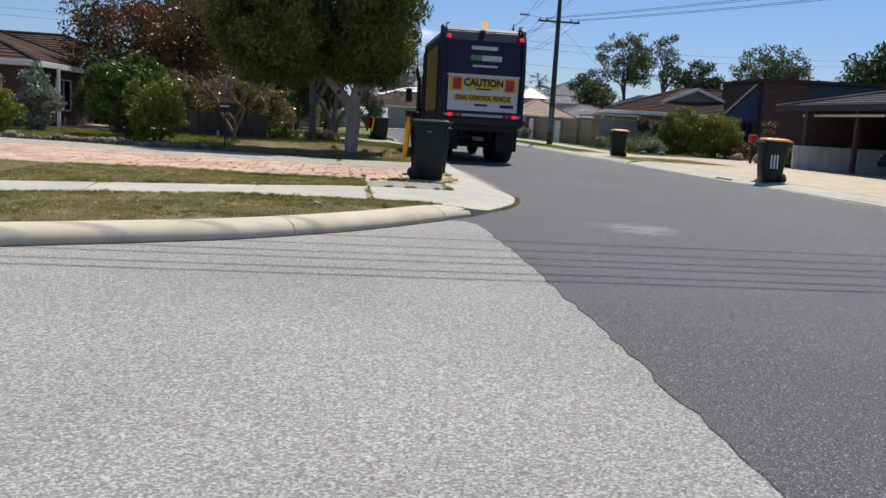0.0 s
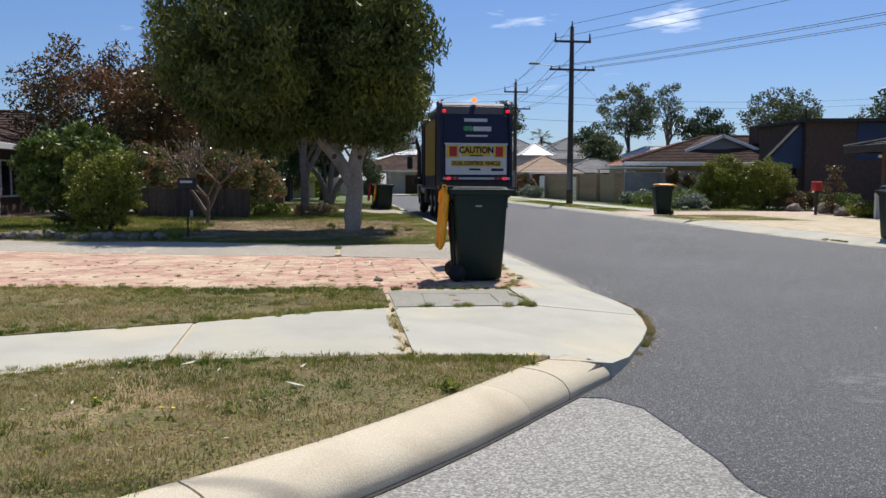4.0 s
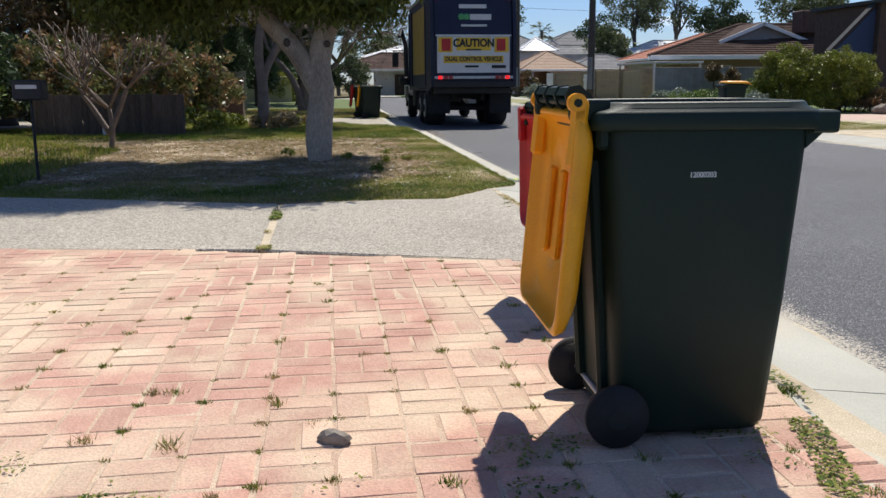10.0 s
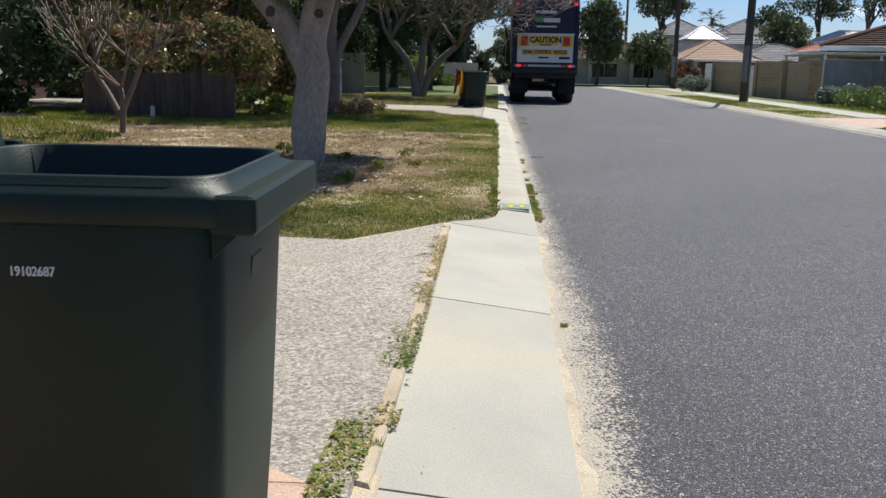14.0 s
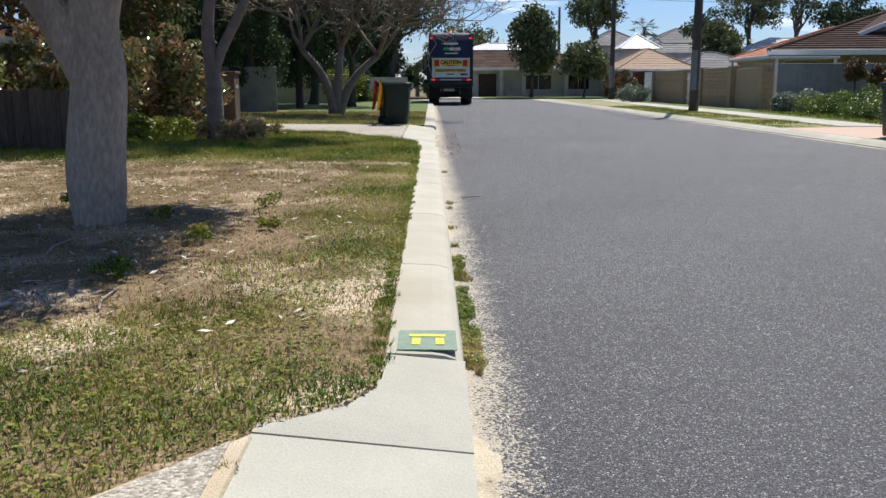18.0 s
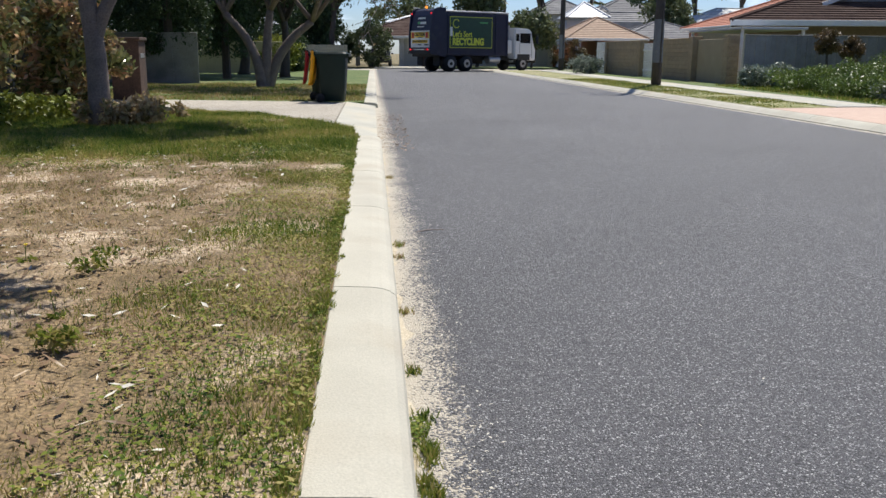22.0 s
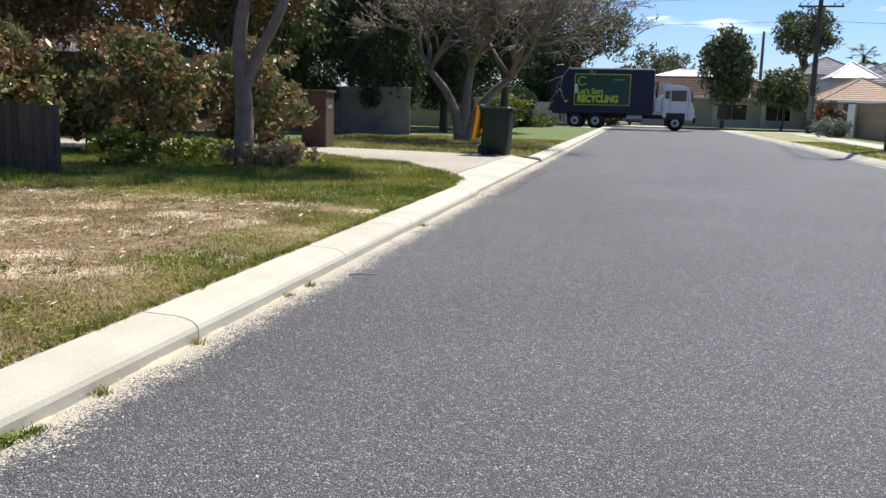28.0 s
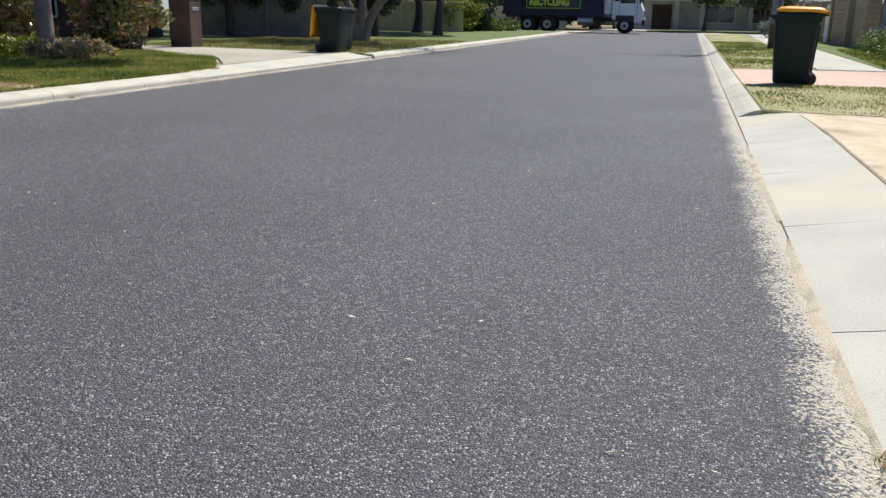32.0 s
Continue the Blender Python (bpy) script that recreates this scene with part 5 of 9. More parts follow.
def limb_tubes(name, lines, material, parent, n=6, label=""):
    vs, fs = [], []
    for pts, radii in lines:
        v, f = tube(pts, radii, n)
        o = len(vs)
        vs += v
        fs += [tuple(i + o for i in q) for q in f]
    return link_mesh(name, vs, fs, material, parent, label, smooth=True)


def bent(a, b, rr, wob=0.12, k=5, sag=0.0):
    a, b = Vector(a), Vector(b)
    L = (b - a).length
    return [a.lerp(b, i / k) + (Vector((rr.uniform(-1, 1), rr.uniform(-1, 1), rr.uniform(-0.5, 1))) * wob * L * math.sin(math.pi * i / k)) + Vector((0, 0, sag * math.sin(math.pi * i / k))) for i in range(k + 1)]


def crown_points(centre, radii, k, rr, hollow=0.5, flat=False):
    out = []
    while len(out) < k:
        v = Vector((rr.uniform(-1, 1), rr.uniform(-1, 1), rr.uniform(-1, 1)))
        L = v.length
        if L > 1 or L < hollow:
            continue
        q = 1 + 0.22 * noise.noise(v * 2.3 + Vector(centre))
        out.append(tuple(centre[i] + v[i] * radii[i] * q for i in range(3)))
    return out


def tree(name, at, trunk, crowns, leaf, label, seed, category="tree", bark=None, tr=0.25, size=0.09, per=55, spread=0.55, clumps=120, droop=0.3, limbs=9, group="", hollow=0.45, twigs=True, flare=(1.35, 1.1, 1.0, 0.55), aspect=0.42):
    """trunk: points from the base up, in the tree's own space; crowns: (centre, radii, share) ellipsoids."""
    rr, r = random.Random(seed), np.random.default_rng(seed)
    bark = bark or M_BARK_DARK
    t = thing(name, pose(*at), label, category, group)
    n = len(trunk)
    vs, fs = tube(smooth_pts(trunk, 4), list(np.interp(np.linspace(0, 1, (n - 1) * 4 + 1), [0, 0.06, 0.2, 1], [tr * q for q in flare])), 12)
    link_mesh("trunk", vs, fs, bark, t, smooth=True)
    limb_groups, centres = [], []
    tot = sum(c[2] for c in crowns)
    for centre, radii, share in crowns:
        pts = crown_points(centre, radii, int(clumps * share / tot), rr, hollow)
        centres += pts
        top = Vector(trunk[-1])
        for _ in range(max(2, int(limbs * share / tot))):
            goal = Vector(rr.choice(pts)).lerp(Vector(centre), 0.25)
            start = Vector(trunk[-1]).lerp(Vector(trunk[-2]), rr.uniform(0, 0.5))
            b = bent(start, goal, rr, 0.1, 5)
            lines = [(b, [tr * q for q in (0.5, 0.4, 0.3, 0.2, 0.13, 0.06)])]
            limb_groups.append(lines)
            if twigs:
                for _ in range(4):
                    p = b[rr.randint(2, 4)]
                    g = Vector(rr.choice(pts))
                    lines.append((bent(p, Vector(p).lerp(g, 0.7), rr, 0.12, 4), [tr * q for q in (0.16, 0.12, 0.09, 0.06, 0.03)]))
    for group_ in limb_groups:
        limb_tubes("limb", group_, bark, t)
    leaves("crown", centres, spread, per, size, leaf, t, r, droop, aspect)
    return t


def smooth_pts(pts, k):
    """Catmull-Rom through the points."""
    p = [Vector(q) for q in pts]
    out = []
    for i in range(len(p) - 1):
        a, b, c, d = p[max(i - 1, 0)], p[i], p[i + 1], p[min(i + 2, len(p) - 1)]
        for j in range(k):
            u = j / k
            out.append(0.5 * ((2 * b) + (c - a) * u + (2 * a - 5 * b + 4 * c - d) * u * u + (3 * b - a - 3 * c + d) * u ** 3))
    return [*out, p[-1]]


def shrub(at, radii, leaf, label, seed, size=0.06, per=60, clumps=60, spread=0.25, name="shrub", stems=6, group="", hollow=0.4):
    rr, r = random.Random(seed), np.random.default_rng(seed)
    t = thing(name, pose(*at), label, "shrub", group)
    c = (0, 0, radii[2] * 1.02)
    pts = [p for p in crown_points(c, radii, clumps, rr, hollow) if p[2] > 0.05]
    for _ in range(stems):
        limb_tubes("stem", [(bent((rr.uniform(-0.1, 0.1) * radii[0], rr.uniform(-0.1, 0.1) * radii[1], -0.1), rr.choice(pts), rr, 0.1, 4), [0.03 * radii[2], 0.026 * radii[2], 0.02 * radii[2], 0.014 * radii[2], 0.007 * radii[2]])], M_BARK_DARK, t, 5)
    leaves("foliage", pts, spread, per, size, leaf, t, r, 0.1)
    return t


def bare_tree(name, at, trunks, reach, up, depth, label, seed, bark, tr=0.14, twig=0.006, split=3, category="tree", bend=0.35, shrink=0.72, remnant=0):
    """A leafless tree: limbs that fork again and again."""
    rr = random.Random(seed)
    t = thing(name, pose(*at), label, category)
    lines, fine, sets = [], [], []

    def grow(p, d, L, rad, k):
        q = p + d * L
        mid = p.lerp(q, 0.5) + Vector((rr.uniform(-1, 1), rr.uniform(-1, 1), rr.uniform(-0.3, 0.6))) * L * 0.09
        (lines if rad > 0.016 else fine).append(([p, mid, q], [rad, rad * 0.88, rad * 0.72]))
        if k == 0:
            return
        for _ in range(split if k > 1 else split + 1):
            e = (d + Vector((rr.uniform(-1, 1), rr.uniform(-1, 1), rr.uniform(-0.75, 0.85))) * bend * 2.0 + Vector((0, 0, up))).normalized()
            grow(q if rr.random() < 0.6 else mid, e, L * rr.uniform(shrink - 0.12, shrink + 0.1), max(twig, rad * rr.uniform(0.5, 0.68)), k - 1)

    trunk_lines = []
    for pts in trunks:
        sp = smooth_pts(pts, 4)
        trunk_lines.append((sp, list(np.linspace(tr * 1.15, tr * 0.7, len(sp)))))
        top, d0 = Vector(pts[-1]), (Vector(pts[-1]) - Vector(pts[-2])).normalized()
        for _ in range(4):
            d = (d0 * 0.5 + Vector((rr.uniform(-1, 1), rr.uniform(-1, 1), rr.uniform(0.1, 0.8)))).normalized()
            grow(top, d, reach * rr.uniform(0.8, 1.2), tr * 0.55, depth)
            limb_tubes("limb", list(lines), bark, t, 6)
            lines.clear()
    for tl in trunk_lines:
        limb_tubes("trunk", [tl], bark, t, 10)
    if remnant:
        tips = [rr.choice(fine)[0][-1] for _ in range(remnant)]
        leaves("withered_leaves", tips, 0.12, 5, 0.045, M_LEAF_DEAD, t, np.random.default_rng(seed), 0.4)
    if fine:
        tagged(limb_tubes("twig_haze", fine, bark if name == "frangipani" else M_TWIG, t, 3), kind="stuff")
    return t


# the big verge tree with its leaning fork
tree("verge_tree", (-2.5, 23.2, 0.12), [(0, 0, -0.1), (0.0, 0, 0.45), (0.06, 0.02, 1.05), (0.04, 0.05, 1.5), (0.26, 0.1, 2.3)],
     [((-1.1, 0.5, 5.1), (2.2, 2.3, 2.5), 5), ((-2.7, 0.7, 4.6), (1.7, 2.0, 2.4), 4), ((0.65, -0.3, 3.6), (1.0, 1.4, 1.4), 3), ((-1.5, 0.2, 2.95), (2.1, 1.6, 0.9), 2.6), ((-1.2, 0.6, 6.9), (2.1, 1.8, 1.2), 1.8), ((0.15, -0.2, 2.7), (0.9, 0.9, 0.6), 1.1), ((-2.5, -1.5, 3.7), (1.5, 1.4, 1.2), 1.8), ((0.75, 1.4, 3.4), (0.95, 1.3, 1.0), 2), ((0.7, -1.3, 4.2), (1.0, 1.3, 1.2), 2)],
     M_LEAF_PEP, "large olive-leaved street tree with thick pale forked trunk", 11, bark=M_BARK, tr=0.20, size=0.075, per=230, spread=0.5, clumps=800, droop=1.3, limbs=14, hollow=0.35, flare=(1.0, 0.88, 1.05, 0.8), aspect=0.3)
fork = bpy.data.objects["verge_tree"]
limb_tubes("great_limb", [(smooth_pts([(0.05, 0.02, 1.0), (-0.28, 0.06, 1.6), (-0.8, 0.2, 2.25), (-1.2, 0.4, 3.3), (-1.7, 0.6, 4.4)], 4), list(np.linspace(0.17, 0.08, 17)))], M_BARK, fork, 10)
part("knot", box_bm(0.10, 0.08, 0.12, (-0.42, -0.06, 1.74), 0.03), M_BARK_DARK, fork, "dark healed knot")
part("knot", box_bm(0.10, 0.08, 0.10, (0.16, -0.12, 1.72), 0.03), M_BARK_DARK, fork, "dark healed knot")

tree("russet_tree", (-11.5, 36.5, 0.1), [(0, 0, 0), (0.1, 0, 1.2), (0, 0.1, 2.4)], [((0, 0, 4.0), (3.4, 2.4, 2.1), 4), ((2.0, 0.8, 3.9), (1.6, 1.6, 1.6), 2)], M_LEAF_RED, "dense dark tree with russet new leaves", 12, tr=0.22, size=0.085, per=90, spread=0.6, clumps=260, limbs=9)
shrub((-9.3, 25.6, 0.12), (1.45, 1.2, 1.25), M_LEAF_BUSH, "broad glossy green garden shrub", 21, 0.075, 60, 190, 0.2)
shrub((-8.15, 23.6, 0.12), (0.85, 0.8, 0.95), M_LEAF_YEL, "yellow-green feathery garden shrub", 22, 0.045, 70, 130, 0.17)
shrub((-12.8, 27.2, 0.12), (0.75, 0.7, 1.05), M_LEAF_GREY, "grey-leaved upright shrub by the house wall", 23, 0.07, 60, 70, 0.25)
shrub((-12.6, 22.9, 0.12), (0.8, 0.7, 0.75), M_LEAF_YEL, "rounded yellow-green shrub by the aggregate drive", 24, 0.05, 80, 80, 0.22)
bare_tree("frangipani", (-6.35, 26.7, 0.1), [[(0, 0, -0.1), (0.05, 0, 0.4), (0.02, 0.03, 0.75)], [(0, 0, 0.3), (-0.25, 0.1, 0.7), (-0.45, 0.1, 1.0)], [(0, 0, 0.3), (0.2, 0.05, 0.75), (0.35, 0.05, 1.1)]], 0.60, 0.42, 3, "leafless small garden tree with stubby grey branches", 31, M_BARK_MID, 0.05, 0.013, 2, "small tree", 0.36, 0.80)
# slender verge tree and the bare street tree
# its third crown lobe is added to cast shade on the verge edge
tree("slender_tree", (-4.0, 32.7, 0.12), [(0, 0, -0.1), (0.02, 0, 1.0), (-0.05, 0.02, 2.0), (0.1, 0.02, 2.9)], [((0.2, 0.5, 5.2), (2.4, 2.2, 1.7), 1), ((-1.4, 0.2, 4.6), (1.6, 1.6, 1.2), 0.7), ((2.3, 1.4, 5.0), (1.5, 1.1, 0.8), 0.7)], M_LEAF_PEP, "slender street tree with high leafy crown", 13, bark=M_BARK_MID, tr=0.15, size=0.075, per=80, spread=0.5, clumps=190, droop=0.7, limbs=10)
slender = bpy.data.objects["slender_tree"]
limb_tubes("great_limb", [(smooth_pts([(0.0, 0, 1.15), (0.16, 0.03, 1.6), (0.62, 0.1, 2.5), (0.95, 0.2, 3.6), (1.05, 0.4, 4.6)], 4), list(np.linspace(0.11, 0.05, 17)))], M_BARK_MID, slender, 10)
bare_tree("bare_tree", (-4.0, 47.0, 0.12), [[(0.55, 0, -0.1), (0.45, 0, 0.7), (0.1, 0.05, 1.5), (-0.5, 0.1, 2.2)], [(0.6, 0.1, -0.1), (0.7, 0.1, 0.8), (0.75, 0.15, 1.6), (0.85, 0.2, 2.3)], [(0.7, 0.2, -0.1), (1.0, 0.2, 0.8), (1.5, 0.25, 1.5), (2.1, 0.3, 2.0)]], 1.4, 0.12, 5, "leafless spreading street tree with a haze of twigs", 33, M_BARK_MID, 0.15, 0.012, 3, "tree", 0.46, 0.80, 1500)


def cypress(at, h, w, label, seed):
    rr, r = random.Random(seed), np.random.default_rng(seed)
    t = thing("cypress", pose(*at), label, "tree")
    vs, fs = tube([(0, 0, -0.1), (0, 0, h * 0.5), (0, 0, h * 0.9)], [0.18, 0.12, 0.03], 8)
    link_mesh("trunk", vs, fs, M_BARK_DARK, t)
    pts = []
    for _ in range(int(90 * h * w / 10)):
        z = rr.uniform(0.15, 1)
        rad = w / 2 * (1 - 0.45 * z ** 3) * rr.uniform(0.55, 1)
        a = rr.uniform(0, 6.283)
        pts.append((math.cos(a) * rad, math.sin(a) * rad, z * h))
    leaves("foliage", pts, 0.36, 130, 0.075, M_LEAF_DARK, t, r, -0.8, 0.35, 1.3)
    return t


cypress((-7.2, 51.5, 0.1), 8.5, 2.7, "tall dark clipped cypress beside the pale fence", 41)
cypress((-5.9, 55.5, 0.1), 7.5, 2.4, "dark conifer at the edge of the lawn", 42)
cypress((-9.9, 50.0, 0.1), 9.0, 2.4, "tall dark cypress behind the letterbox pillar", 43)
tree("shade_tree", (-6.3, 63.0, 0.1), [(0, 0, 0), (0.1, 0, 1.0), (0, 0.1, 2.0)], [((0.3, 0, 4.6), (3.2, 3.0, 2.4), 3), ((-0.8, -0.5, 3.0), (1.8, 2.0, 0.9), 1)], M_LEAF_DARK, "dense dark street tree casting deep shade", 14, tr=0.25, size=0.10, per=90, spread=0.6, clumps=240, limbs=9)
tree("gum_tree", (-3.4, 89.5, 0.1), [(0, 0, 0), (0.2, 0, 2.5), (0.5, 0.2, 5.0)], [((0.5, 0, 8.0), (3.5, 3, 3.2), 2), ((2.6, -0.5, 6.8), (2.2, 2, 1.8), 1)], M_LEAF_EUC, "tall thin-crowned gum tree with hanging foliage", 15, tr=0.28, size=0.14, per=42, spread=0.75, clumps=170, droop=1.2, limbs=10)
tree("garden_tree", (-10.9, 46.5, 0.1), [(0, 0, 0), (0.1, 0, 2.0), (0.1, 0.1, 3.5)], [((0, 0, 4.3), (3.2, 3.0, 1.9), 1)], M_LEAF_EUC, "loose-crowned garden tree behind the house", 16, tr=0.22, size=0.11, per=48, spread=0.7, clumps=190, droop=0.8)
tree("garden_tree", (-9.6, 43.4, 0.1), [(0, 0, 0), (-0.1, 0, 1.5), (0.0, 0.1, 2.8)], [((-0.4, 0.6, 5.0), (3.0, 2.4, 2.2), 1)], M_LEAF_RED, "dark garden tree over the driveway", 17, tr=0.2, size=0.09, per=60, spread=0.6, clumps=200, droop=0.5)
tree("garden_tree", (-10.2, 61.0, 0.1), [(0, 0, 0), (0.1, 0, 2.0), (0.1, 0.1, 3.5)], [((0, 0, 6.5), (3.6, 3.2, 3.6), 1)], M_LEAF_DARK, "tall dark garden tree behind the pale fence", 18, tr=0.22, size=0.13, per=55, spread=0.8, clumps=190, droop=0.4)

tree("shade_tree", (-3.9, 58.5, 0.1), [(0, 0, 0), (0.1, 0, 1.5), (0, 0.1, 3.0)], [((0, 0, 5.2), (3.0, 3.0, 1.8), 1)], M_LEAF_DARK, "dense dark street tree over the lawn edge", 19, tr=0.2, size=0.11, per=80, spread=0.6, clumps=170, limbs=8)
tree("garden_tree", (-8.4, 56.0, 0.1), [(0, 0, 0), (0.1, 0, 1.5), (0, 0.1, 2.5)], [((0, 0, 4.2), (2.6, 2.4, 3.0), 1)], M_LEAF_DARK, "dense dark garden tree behind the pale fence", 20, tr=0.2, size=0.12, per=70, spread=0.7, clumps=170, limbs=8)
tree("garden_tree", (-13.5, 56.5, 0.1), [(0, 0, 0), (0.1, 0, 1.5), (0, 0.1, 2.5)], [((0, 0, 4.6), (3.2, 2.8, 3.4), 1)], M_LEAF_DARK, "broad dark garden tree behind the pale fence", 24, tr=0.2, size=0.13, per=70, spread=0.8, clumps=180, limbs=8)

# dark shrubs along the gardens
shrub((-7.6, 35.2, 0.12), (1.7, 1.0, 1.15), M_LEAF_MAG, "glossy-leaved garden shrub behind the timber fence", 25, 0.085, 60, 130, 0.3)
shrub((-6.3, 37.8, 0.12), (1.2, 0.8, 1.15), M_LEAF_MAG, "glossy-leaved garden shrub by the drive", 26, 0.085, 55, 90, 0.3)
shrub((-9.6, 33.6, 0.12), (1.4, 1.0, 1.2), M_LEAF_MAG, "dark glossy garden shrub against the house", 27, 0.085, 55, 100, 0.3)
shrub((-11.2, 31.5, 0.12), (1.8, 1.1, 1.5), M_LEAF_DARK, "dark shrub in the shade of the trees", 28, 0.09, 60, 110, 0.3)
shrub((-5.2, 33.6, 0.12), (0.75, 0.6, 0.2), M_LEAF_YEL, "low weedy clump at the foot of the slender tree", 29, 0.05, 50, 40, 0.15)
shrub((-3.7, 32.9, 0.12), (0.7, 0.6, 0.2), M_BLADE_DRY, "low grassy clump at the foot of the slender tree", 30, 0.06, 60, 40, 0.15)
shrub((-5.4, 31.6, 0.12), (0.6, 0.5, 0.3), M_LEAF_YEL, "low leafy weed clump beside the timber fence", 34, 0.05, 50, 30, 0.12)
shrub((-5.3, 67.5, 0.1), (1.3, 2.0, 0.9), M_LEAF_YEL, "loose yellow-green hedge at the far corner garden", 35, 0.10, 60, 90, 0.4)
shrub((-4.2, 72.5, 0.1), (1.3, 2.4, 0.3), M_LEAF_BUSH, "low green shrubs near the junction", 36, 0.09, 60, 80, 0.4)
shrub((-0.2, 89.5, 0.1), (1.7, 1.5, 1.8), M_LEAF_EUC, "bushy grey-green shrub beside the end house", 37, 0.12, 60, 90, 0.4)

for hx_, hy_, hr, hz, sd in ((-9.5, 69.5, 2.2, 1.6, 201), (-6.6, 70.0, 1.6, 1.5, 202), (-4.9, 70.6, 1.1, 1.1, 203), (-12.5, 68.5, 2.2, 2.0, 204), (-3.0, 90.2, 1.8, 1.5, 205), (-7.0, 90.0, 2.2, 1.9, 206)):
    shrub((hx_, hy_, 0.1), (hr, 1.3, hz), M_LEAF_DARK, "dense dark hedge shrub in the far corner garden", sd, 0.10, 70, 110, 0.4)

# far side gardens
shrub((15.0, 41.2, 0.12), (1.25, 1.1, 1.2), M_LEAF_YEL, "clipped rounded yellow-green bush in a garden bed", 51, 0.05, 150, 150, 0.26)
shrub((16.2, 39.6, 0.12), (1.25, 1.1, 1.1), M_LEAF_YEL, "clipped rounded green bush in a garden bed", 52, 0.05, 150, 140, 0.26)
shrub((12.8, 39.9, 0.12), (0.7, 0.6, 0.35), M_LEAF_GREY, "low silvery ground-cover shrub", 53, 0.05, 60, 50, 0.2)
shrub((17.0, 38.4, 0.12), (0.9, 0.8, 0.45), M_LEAF_RED, "low reddish flowering shrub among rocks", 54, 0.05, 70, 60, 0.2)
shrub((18.4, 37.6, 0.12), (0.9, 0.8, 0.4), M_LEAF_BUSH, "low green shrub among garden rocks", 55, 0.05, 70, 60, 0.2)
shrub((13.6, 48.9, 0.14), (0.9, 1.3, 0.35), M_LEAF_GREY, "silvery spreading bed beside the panel fence", 56, 0.07, 70, 80, 0.25)
for bx, bz, br_, sd in ((15.6, 1.65, 0.42, 57), (16.5, 1.45, 0.38, 58)):
    tree("topiary", (bx, 49.0, 0.14), [(0, 0, -0.1), (0.05, 0, 0.5), (0.0, 0.03, bz - 0.35)], [((0, 0, bz - 0.14), (br_, br_, br_), 1)], M_LEAF_RED, "dark clipped topiary ball on a bare stem", sd, "topiary", tr=0.06, size=0.04, per=90, spread=0.16, clumps=46, limbs=3, hollow=0.3)
for gx, gy, rx, ry, rz, sd in ((14.0, 44.5, 2.0, 2.6, 0.34, 59), (16.2, 45.0, 2.0, 2.6, 0.55, 66), (12.9, 41.2, 1.1, 1.8, 0.22, 67)):
    shrub((gx, gy, 0.14), (rx, ry, rz), M_LEAF_BUSH, "mounded green ground cover over a bank", sd, 0.04, 130, 190, 0.28)
shrub((11.9, 68.0, 0.14), (0.9, 0.9, 0.5), M_LEAF_GREY, "pale flowering shrub near the corner", 60, 0.07, 60, 50, 0.3)
shrub((15.6, 88.6, 0.14), (1.4, 1.2, 1.0), M_LEAF_RED, "dark red shrub at the far corner", 61, 0.09, 60, 70, 0.35)

